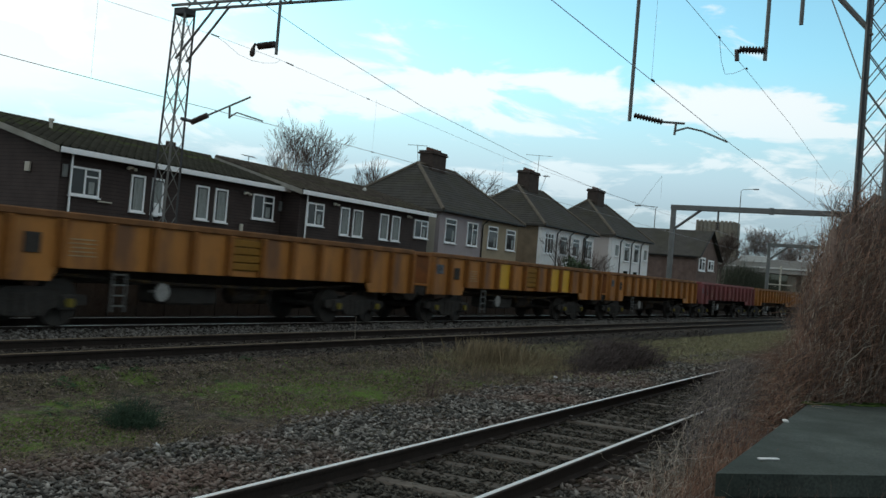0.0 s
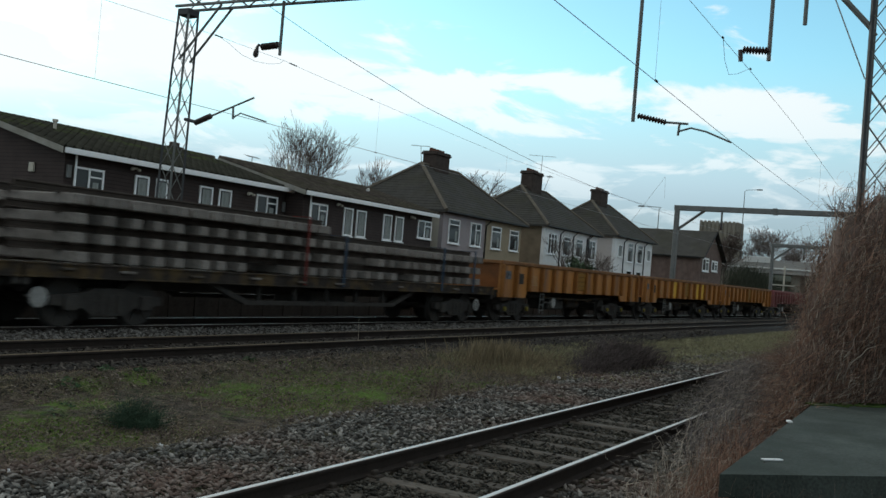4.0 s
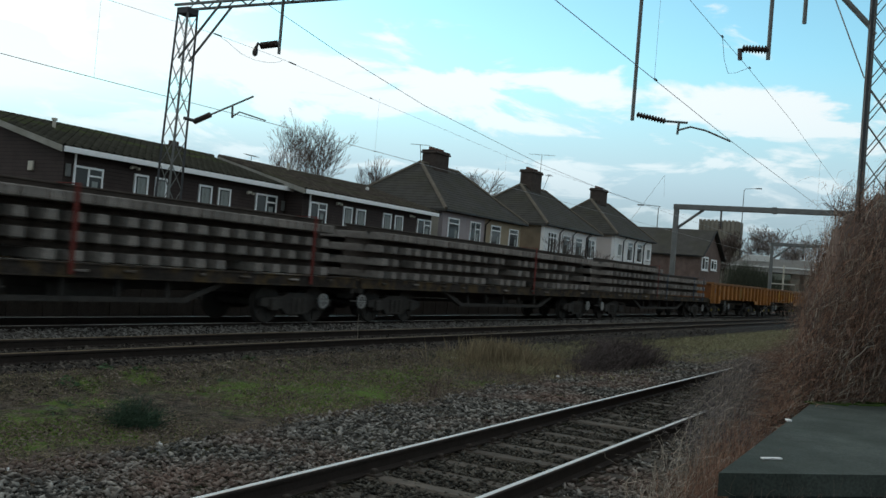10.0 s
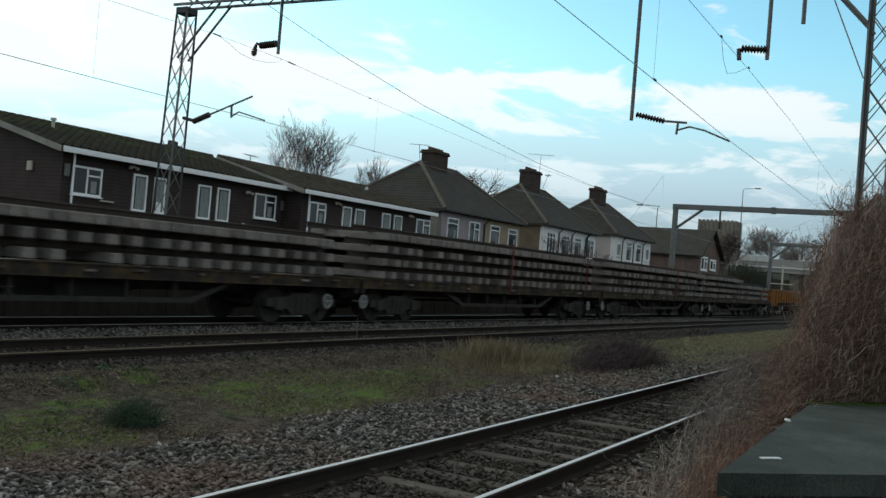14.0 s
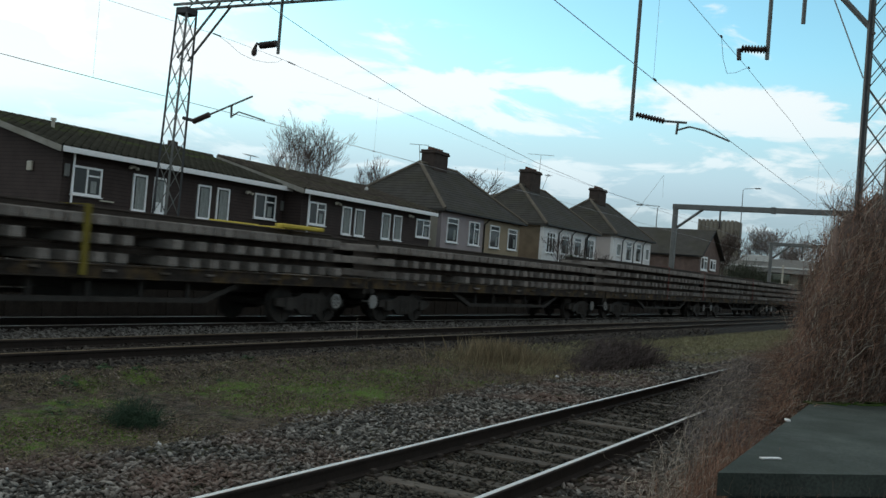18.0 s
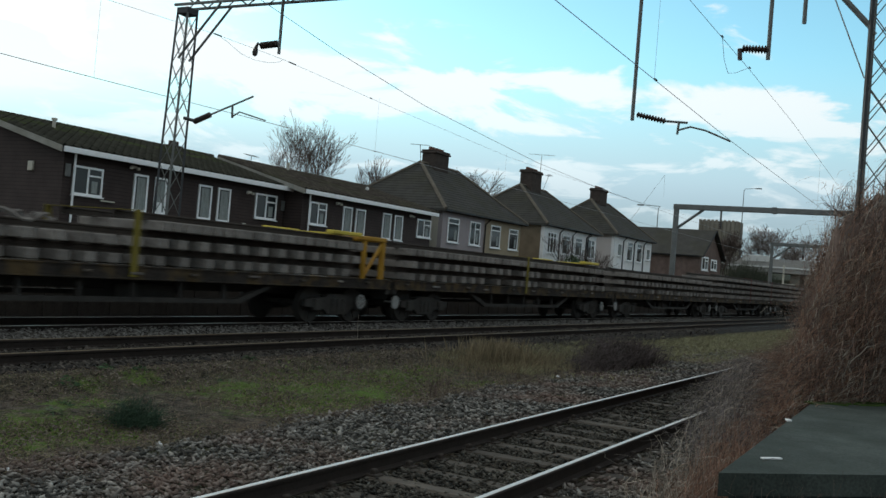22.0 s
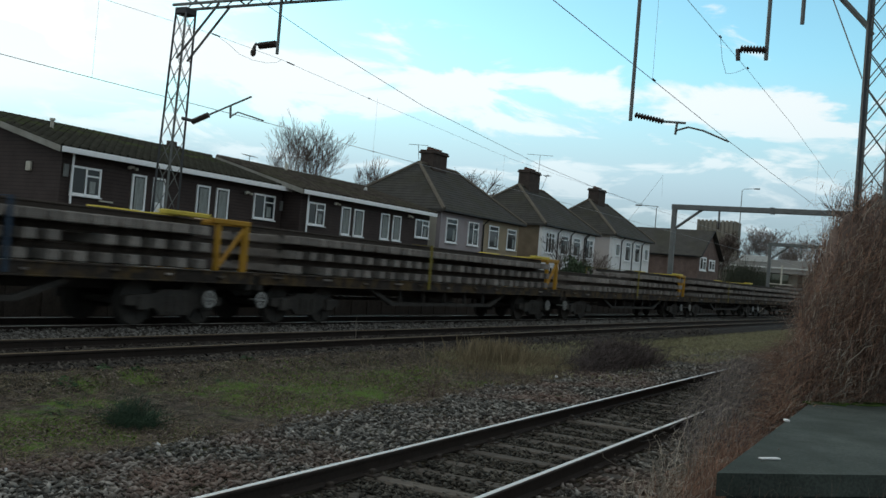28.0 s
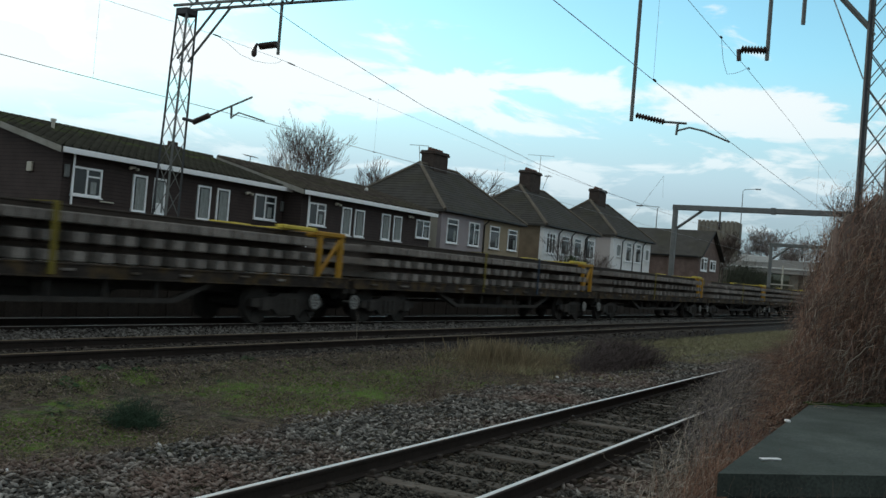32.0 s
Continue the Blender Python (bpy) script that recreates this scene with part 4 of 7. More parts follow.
def build_train():
    # orange box wagons ahead, the last one's rear end 9.6 m along at the start
    looks = [(M_ORANGE, "long orange-painted ribbed box wagon with dirty sides", None), (M_ORANGE, "orange ribbed box wagon with several repainted yellow panels", (4, 8, 9)),
             (M_ORANGE, "faded orange ribbed box wagon", None), (M_MAROON, "faded maroon ribbed box wagon", None),
             (M_ORANGE, "orange ribbed box wagon with rusty sides", None), (M_ORANGE, "orange ribbed box wagon with rusty sides", None)]
    for i, (mat, label, odd) in enumerate(looks):
        build_box_wagon(9.75 + i * PITCH_BOX, mat, label, odd)
    # flat wagons: number of full layers, then length of an upper part-layer at the rear (-) or front (+)
    loads = [(3, -9.0), (4, 0), (4, 0), (3, 0), (3, 0), (2, 8.2), (3, 0), (3, 0), (3, 0), (3, 0)]
    # straps: wagon, metres behind its front brake wheel, colour, width
    straps = [(0, 0.5, "b", 0.09), (0, 2.5, "b", 0.11), (0, 7.6, "b", 0.1), (0, 9.2, "r", 0.08), (1, 5.8, "r", 0.12), (2, 0.7, "r", 0.1), (2, 7.8, "r", 0.1),
              (4, 8.1, "y", 0.16), (5, 8.0, "y", 0.17), (6, 9.2, "y", 0.14), (7, 5.1, "b", 0.1), (7, 9.4, "y", 0.1), (8, 7.9, "y", 0.13)]
    tints = {"b": (M_STRAP_B, "faded blue ratchet strap over the stacked panels"), "r": (M_STRAP_R, "faded red ratchet strap over the stacked panels"), "y": (M_STRAP_Y, "yellow ratchet strap over the stacked panels")}
    grp = "track panels on the train"
    for k, (full, extra) in enumerate(loads):
        front = FRONT_ONE - k * PITCH_FLAT + (0.09 if k > 2 else 0.0) + (NOSE if k else 0.1)
        nose = NOSE if k else 0.1        # how far the headstock lies before the noted front
        framed = k >= 5
        build_flat_wagon(front, "bogie flat wagon with a yellow end frame, loaded with track panels" if framed else "grimy bogie flat wagon loaded with stacked track panels", framed, nose)
        head = front - (1.23 if framed else 0.73 + nose)
        ln = 16.8 if framed else 17.25
        for q in range(full):
            build_panel(head - RNG.uniform(0, 0.12), ln - RNG.uniform(0, 0.2), q, 0.03, q == full - 1 and not extra, grp)
        if extra > 0:
            build_panel(head, extra, full, 0.03, True, grp)
        elif extra < 0:
            build_panel(head - ln - extra, -extra, full, 0.03, True, grp)
        for w, back, tint, wide in straps:
            if w == k:
                lay = full + (1 if (extra < 0 and back > 8) or (extra > 0 and back < 8.1) else 0)
                build_strap(front - nose - 0.98 - back, lay, tints[tint][0], tints[tint][1], wide)
        if k == 5:
            build_scrap(front - nose - 0.98 - 10.2, 2)
        if k >= 4:
            x = front - nose - 0.98 - (1.6 if k == 4 else 0.85)
            ob = solo("steel_beam", Geo().box((0, 0, 0.06), (1.6 if k == 4 else 1.3, 0.25, 0.10), 0.02).box((0, 2.1, 0.06), (1.6 if k == 4 else 1.3, 0.25, 0.10), 0.02).box((0, 1.05, 0.03), (0.2, 1.85, 0.05), 0.01), M_LEMON, "pale yellow painted lifting beam lying on the stacked panels", "steel beam", "lifting beams")
            ob.location = (x, FAR_Y - 1.1, MAIN_Z + 1.21 + 3 * LAYER)
            MOVERS.append((ob, x))


build_train()

# ---- overhead line ----
def lattice_mast(name, x, y, z0, z1, w0, w1, lean, label, bar=0.035):
    """A lattice mast of four angles with crossed lacing, on a concrete foot; it tapers from w0 to w1 and leans a little."""
    m = thing(name, label, "line mast", (x, y, z0), "overhead line masts")
    h = z1 - z0

    def at(q, z):
        w = w0 + (w1 - w0) * z / h
        return (q[0] * w / 2, q[1] * w / 2 + lean * z / h, z)

    for sx in (-1, 1):
        for sy in (-1, 1):
            part("corner_angle", Geo().tube([at((sx, sy), 0), at((sx, sy), h)], 0.04, 4), M_GALV if sx * sy > 0 else M_DARKSTEEL, m)
    n = max(3, int(h / 0.62))
    for i in range(n):
        za, zb = h * i / n, h * (i + 1) / n
        for s in (-1, 1):
            for a, b in (((-1, s), (1, s)), ((s, -1), (s, 1))):
                part("lacing_bar", Geo().tube([at(a, za), at(b, zb)], bar * 0.3, 4), M_GALV, m)
                part("lacing_bar", Geo().tube([at(b, za), at(a, zb)], bar * 0.3, 4), M_GALV, m)
    part("foot", Geo().box((0, 0, 0.1), (w0 + 0.4, w0 + 0.4, 0.5), 0.04), M_UNDER, m, "dark concrete foot")
    part("cap_plate", Geo().box((0, lean, h + 0.06), (w1 + 0.06, w1 + 0.06, 0.18), 0.02), M_DARKSTEEL, m)
    return m


def insulator(p0, p1, r=0.07, sheds=8):
    """A ribbed insulator between two points."""
    g = Geo()
    p0, p1 = np.array(p0), np.array(p1)
    pts, rad = [], []
    for i in range(sheds):
        for k, rr in ((0.0, 0.5), (0.35, 1.0), (0.5, 1.0), (0.85, 0.5)):
            pts.append(p0 + (p1 - p0) * (i + k) / sheds)
            rad.append(r * rr)
    g.tube(pts, rad, 10)
    return g


def build_gantry():
    X = GANTRY_X
    lattice_mast("lattice_mast", X, 18.7, 0.0, 7.95, 0.51, 0.35, -0.20, "tall galvanised lattice mast beyond the goods train")
    lattice_mast("lattice_mast", X, 1.60, -0.1, 9.0, 0.46, 0.46, 0.0, "tall galvanised lattice mast among the brambles")
    b = thing("gantry_beam", "galvanised lattice beam spanning the tracks between two masts", "gantry beam", (X, 0, 0))
    y0, y1, za, zb = 1.0, 18.74, 8.15, 8.6
    for dx in (-0.24, 0.24):
        for z in (za, zb):
            part("chord", Geo().box((dx, (y0 + y1) / 2, z), (0.065, y1 - y0, 0.065), 0.008), M_GALV, b)
    n = 26
    for i in range(n):
        ya, yb = y0 + (y1 - y0) * i / n, y0 + (y1 - y0) * (i + 1) / n
        for dx in (-0.24, 0.24):
            za2, zb2 = (za, zb) if i % 2 else (zb, za)
            part("lacing_bar", Geo().tube([(dx, ya, za2), (dx, yb, zb2)], 0.022, 4), M_GALV, b)
        part("lacing_bar", Geo().tube([(-0.24, ya, za), (0.24, yb, za)], 0.018, 4), M_GALV, b)
    for (ya, za_), (yb, zb_) in (((18.5, 6.75), (17.2, 8.12)), ((1.78, 6.75), (2.98, 8.12))):
        for dx in (-0.2, 0.2):
            part("knee_brace", Geo().tube([(dx, ya, za_), (dx, yb, zb_)], 0.034, 5), M_GALV, b)
    # drop tubes
    for y, z in ((15.36, 6.79), (6.19, 5.13), (3.62, 6.29), (3.01, 6.95)):
        part("drop_tube", Geo().tube([(0, y, z), (0, y, za)], 0.04, 8), M_GALV, b, "grey drop tube")
    part("insulator", insulator((0, 15.42, 7.05), (0, 15.95, 7.02), 0.092, 9), M_PORC, b, "dark ribbed insulator")
    part("suspension_clamp", Geo().tube([(0, 16.06, 7.08), (0, 16.1, 6.98), (0, 16.12, 6.88), (0, 16.12, 6.80), (0, 16.12, 6.76)], [0.025, 0.05, 0.075, 0.065, 0.025], 10), M_PORC, b)
    part("clevis", Geo().tube([(0, 15.93, 7.02), (0, 16.06, 7.09)], 0.03, 6), M_DARKSTEEL, b)
    part("insulator", insulator((0, 6.1, 5.25), (0, 5.5, 5.11), 0.062, 10), M_PORC, b, "dark ribbed insulator")
    part("registration_tube", Geo().tube([(0, 5.52, 5.115), (0, 5.06, 5.08)], 0.025, 6), M_GALV, b)
    part("registration_drop", Geo().tube([(0, 5.23, 5.1), (0, 5.25, 4.85)], 0.025, 6), M_GALV, b)
    part("steady_arm", Geo().tube([(0, 5.25, 4.93), (0, 5.0, 5.0), (0, 4.7, 4.93), (0, 4.2, 4.72)], 0.02, 6), M_GALV, b)
    part("insulator", insulator((0, 3.6, 6.48), (0, 4.12, 6.52), 0.08, 9), M_PORC, b, "dark ribbed insulator")
    part("suspension_clamp", Geo().tube([(0, 4.16, 6.52), (0, 4.14, 6.3)], 0.045, 8), M_PORC, b)
    a = thing("cantilever_arm", "grey registration arm with a dark insulator on the lattice mast", "cantilever arm", (X, 0, 0))
    part("bracket", Geo().tube([(0, 18.3, 5.2), (0, 17.9, 5.12)], 0.05, 6), M_DARKSTEEL, a)
    part("insulator", insulator((0, 17.95, 5.1), (0, 17.4, 5.29), 0.078, 9), M_PORC, a, "dark ribbed insulator")
    part("arm_tube", Geo().tube([(0, 17.42, 5.28), (0, 16.05, 5.74)], 0.024, 6), M_GALV, a)
    part("registration_drop", Geo().tube([(0, 16.7, 5.52), (0, 16.68, 5.2)], 0.03, 6), M_GALV, a)
    part("steady_arm", Geo().tube([(0, 16.7, 5.22), (0, 16.45, 5.35), (0, 15.6, 5.13)], 0.02, 6), M_GALV, a)
    # stay wire of the near mast
    solo("stay_wire", Geo().tube([(X, 2.7, 7.9), (X, 1.9, 5.9)], 0.012, 4), M_WIRE, "thin steel stay wire on the mast", "wire", "overhead wires")


build_gantry()


def portal(x, y0, y1, z_top, z0a, z0b, label, r=0.19):
    """A plain steel portal over the tracks."""
    p = thing("steel_portal", label, "portal gantry", (x, 0, 0), "steel portals")
    for y, zb in ((y0, z0a), (y1, z0b)):
        part("post", Geo().box((0, y, (zb + z_top - 0.12) / 2), (0.34, 0.32, z_top - 0.12 - zb), 0.03), M_GALV, p)
    part("beam", Geo().box((0, (y0 + y1) / 2, z_top - 0.27), (0.36, y1 - y0 + 0.4, 0.36), 0.03), M_GALV, p)
    part("brace", Geo().tube([(0, y1 - 0.15, z_top - 1.75), (0, y1 - 1.9, z_top - 0.4)], 0.10, 6), M_GALV, p)
    part("brace", Geo().tube([(0, y0 + 0.15, z_top - 1.75), (0, y0 + 1.9, z_top - 0.4)], 0.10, 6), M_GALV, p)
    part("drop_tube", Geo().tube([(0, y1 - 3.1, z_top - 0.4), (0, y1 - 3.1, z_top - 1.5)], 0.07, 6), M_GALV, p)
    part("insulator", insulator((0, y1 - 3.1, z_top - 1.2), (0, y1 - 3.1, z_top - 1.7), 0.12, 4), M_PORC, p)
    part("splice_plate", Geo().box((0, y1 - 6.6, z_top - 0.27), (0.42, 0.3, 0.44), 0.02), M_GALV, p)


portal(67.6, 1.4, 18.3, 7.75, -0.1, 0.0, "grey steel portal over the tracks with diagonal braces")
portal(106.0, 1.4, 18.3, 7.45, -0.1, 0.0, "far grey steel portal over the tracks")


def wire_run(name, pts, r, label):
    solo(name, Geo().tube(pts, r * 0.72, 6), M_WIRE, label, "wire", "overhead wires")


def build_wires():
    # contact wires
    wire_run("contact_wire", [(-30, FAR_Y + 0.2, 4.95), (12.5, FAR_Y + 0.2, 5.05), (GANTRY_X, FAR_Y + 0.2, 5.10), (67.6, FAR_Y, 5.1), (106, FAR_Y, 5.1)], 0.010, "contact wire over the far main track")
    wire_run("contact_wire", [(-30, NEAR_Y + 0.02, 5.1), (9.66, NEAR_Y + 0.02, 4.85), (GANTRY_X, NEAR_Y + 0.02, 4.695), (31.76, NEAR_Y + 0.02, 4.63), (67.6, NEAR_Y + 0.02, 4.6)], 0.007, "contact wire over the near track")
    wire_run("contact_wire", [(-12, 11.75, 10.0), (14.09, 11.75, 6.45), (16.51, 11.75, 6.1), (20.18, 11.75, 5.69), (27.28, 11.75, 5.27), (33.65, 11.75, 5.1), (42, 11.75, 5.05), (67.6, 11.75, 5.0)], 0.0085, "sloping wire over the middle track")
    # catenaries
    wire_run("catenary_wire", [(-30, 15.9, 6.5), (13.98, 15.9, 6.77), (17.3, 15.9, 6.88), (19.87, 15.9, 6.87), (24.27, 15.9, 6.67), (34.1, 15.9, 6.32), (50, 15.7, 6.2), (67.6, FAR_Y, 6.4)], 0.006, "catenary wire over the far main track")
    wire_run("catenary_wire", [(-30, NEAR_Y + 0.02, 6.2), (15.1, NEAR_Y + 0.02, 6.38), (20.0, NEAR_Y + 0.02, 6.33), (25.5, NEAR_Y + 0.02, 6.22), (35.5, NEAR_Y + 0.02, 5.78), (50, NEAR_Y + 0.02, 5.6), (67.6, NEAR_Y + 0.02, 5.9)], 0.0065, "catenary wire over the near track")
    # loop jumper at the near suspension
    wire_run("jumper_wire", [(GANTRY_X - 1.6, NEAR_Y, 6.36), (GANTRY_X - 0.9, NEAR_Y + 0.1, 6.1), (GANTRY_X - 0.3, NEAR_Y + 0.15, 5.98), (GANTRY_X + 0.2, NEAR_Y + 0.1, 6.1), (GANTRY_X + 0.9, NEAR_Y, 6.36)], 0.006, "slack jumper wire below the catenary")
    wire_run("jumper_wire", [(17.29, 15.9, 6.9), (17.74, 15.9, 6.8), (18.23, 15.9, 6.64), (18.73, 15.9, 6.6), (19.26, 15.9, 6.65), (19.7, 15.9, 6.76), (19.87, 15.9, 6.88)], 0.006, "slack jumper wire below the far catenary")
    # droppers
    for x, y, z0, z1 in ((13.6, NEAR_Y + 0.02, 4.78, 6.37), (31, NEAR_Y + 0.02, 4.63, 5.98), (24.1, FAR_Y + 0.2, 5.1, 6.68), (13.6, FAR_Y + 0.2, 5.05, 6.77), (33.2, FAR_Y + 0.2, 5.1, 6.35)):
        wire_run("dropper_wire", [(x, y, z0), (x, y, z1)], 0.0035, "thin dropper wire between two overhead wires")
    for x, y, z in ((13.6, NEAR_Y, 4.78), (GANTRY_X - 1.6, NEAR_Y, 6.36), (GANTRY_X + 0.9, NEAR_Y, 6.35), (17.29, 15.9, 6.88), (17.37, 15.9, 6.88), (17.45, 15.9, 6.88), (20.16, 15.9, 6.86), (20.26, 15.9, 6.855), (20.36, 15.9, 6.85), (24.1, 15.6, 5.1), (24.1, 15.9, 6.68)):
        solo("wire_clip", Geo().tube([(x - 0.05, y, z), (x + 0.05, y, z)], 0.017, 6), M_DARKSTEEL, "small clamp on an overhead wire", "clamp", "wire clips")


build_wires()


# ---- houses ----
def window(parent, x, y, z, w, h, mat=None, curtain=True, layout="two", name="window", thick=0.055):
    """A casement window proud of a wall that faces -y: frame with bars, glass panes and a curtain behind."""
    d = 0.07
    rect = lambda a, b, y: [(-a, y, -b), (a, y, -b), (a, y, b), (-a, y, b)]
    ow, oh, iw, ih = w / 2, h / 2, w / 2 - thick, h / 2 - thick
    ring = rect(ow, oh, -d / 2) + rect(iw, ih, -d / 2) + rect(iw, ih, d / 2) + rect(ow, oh, d / 2)
    fs = []
    for k in range(4):
        for q in range(4):
            fs.append((q * 4 + k, q * 4 + (k + 1) % 4, (q + 1) % 4 * 4 + (k + 1) % 4, (q + 1) % 4 * 4 + k))
    fr = Geo().add(ring, fs)
    bars = []
    sp = {"two": [0.0], "three": [-w / 6, w / 6]}.get(layout, [])
    for s in sp:
        bars.append(((s, 0, 0), (thick, d * 0.9, h - 2 * thick)))
    if layout == "two":
        bars.append(((w / 4, 0, h * 0.2), (w / 2 - 1.5 * thick, d * 0.8, thick * 0.8)))
    if layout == "top":
        bars.append(((0, 0, h * 0.27), (w - 2 * thick, d * 0.8, thick * 0.8)))
    if layout == "three":
        bars.append(((0, 0, h * 0.25), (w - 2 * thick, d * 0.8, thick * 0.8)))
    win = part(name, fr, M_UPVC, parent, "white-framed window", pose(x, y, z))
    for c, q in bars:
        part("glazing_bar", Geo().box(c, q, 0.006), M_UPVC, win)
    part("pane", Geo().box((0, 0.012, 0), (w - 2 * thick, 0.008, h - 2 * thick), 0), M_GLASS, win, "dark window glass")
    part("sill", Geo().box((0, -0.05, -h / 2 - 0.03), (w + 0.1, 0.14, 0.05), 0.01), M_UPVC, win)
    if curtain:
        if layout == "one":
            part("curtain", Geo().box((w * 0.06, 0.004, -0.02), (w * 0.62, 0.006, h - 2.6 * thick), 0), M_CURTAIN, win, "grey net curtain")
        else:
            part("curtain", Geo().box((w * 0.24, 0.004, -h * 0.18), (w * 0.2, 0.006, h * 0.42), 0), M_CURTAIN, win, "grey net curtain")
    return win


def tile_roof(parent, x0, x1, y0, z0, y1, z1, as_parts, mat_part, mat_join):
    """A sloping roof plane facing -y, of overlapping pantiles: each tile a raised, slightly rolled piece."""
    run = math.hypot(y1 - y0, z1 - z0)
    a = math.atan2(z1 - z0, y1 - y0)
    tw, tl = 0.40, 0.455
    prof = [(-tw / 2, 0.0), (-tw / 2 + 0.03, 0.11), (-tw / 2 + 0.08, 0.155), (-tw / 2 + 0.14, 0.14), (-tw / 2 + 0.19, 0.01), (tw / 2 + 0.005, 0.0)]
    vs, fs = [], []
    for yy, lift in ((-tl * 0.06, 0.022), (tl, 0.0)):
        vs += [(px, yy, pz + lift) for px, pz in prof]
    n = len(prof)
    for i in range(n - 1):
        fs.append((i, i + 1, n + i + 1, n + i))
    vs += [(px, -tl * 0.06, -0.03) for px, _ in prof]
    for i in range(n - 1):
        fs.append((i, 2 * n + i, 2 * n + i + 1, i + 1))
    nx, ny = int((x1 - x0) / tw), int(run / tl) + 1
    tl2 = run / ny
    deck = Geo().add([(x0, y0, z0 - 0.06), (x1, y0, z0 - 0.06), (x1, y1, z1 - 0.06), (x0, y1, z1 - 0.06), (x0, y0, z0 - 0.2), (x1, y0, z0 - 0.2), (x1, y1, z1 - 0.2), (x0, y1, z1 - 0.2)],
                     [(0, 1, 2, 3), (4, 7, 6, 5), (0, 4, 5, 1), (1, 5, 6, 2), (2, 6, 7, 3), (3, 7, 4, 0)])
    roof = part("roof", deck, mat_join, parent, "brown mossy tiled roof")
    shade_faces = [0] * (n - 1) + [1] * (n - 1)        # the open lower ends are coloured near-black for the shade under each tile
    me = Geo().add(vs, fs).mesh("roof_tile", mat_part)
    me.materials.append(M_TILE_SHADE)
    me.polygons.foreach_set("material_index", shade_faces)
    big = Geo()
    ca, sa = math.cos(a), math.sin(a)
    pitch = (x1 - x0) / nx
    for i in range(nx):
        for j in range(ny):
            x, t = x0 + (i + 0.5) * pitch, j * tl2
            y, z = y0 + t * ca, z0 + t * sa - 0.045
            if as_parts and j < 8:
                part("roof_tile", me, mat_part, roof, "", Matrix.Translation((x, y, z)) @ Matrix.Rotation(a, 4, 'X') @ pose(0, 0, RNG.uniform(0, 0.01), 0, 0, RNG.normal(0, 0.5)))
            else:
                v = np.array(vs)
                v = np.stack([v[:, 0] + x, v[:, 1] * ca - v[:, 2] * sa + y, v[:, 1] * sa + v[:, 2] * ca + z + RNG.uniform(0, 0.01)], 1)
                big.add(v, fs)
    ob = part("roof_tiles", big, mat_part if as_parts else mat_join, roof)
    ob.data.materials.append(M_TILE_SHADE)
    ob.data.polygons.foreach_set("material_index", shade_faces * (len(ob.data.polygons) // len(shade_faces)))
    ob["kind"] = "stuff"
    return roof


OV = 0.55     # how far the roof stands out over the gable


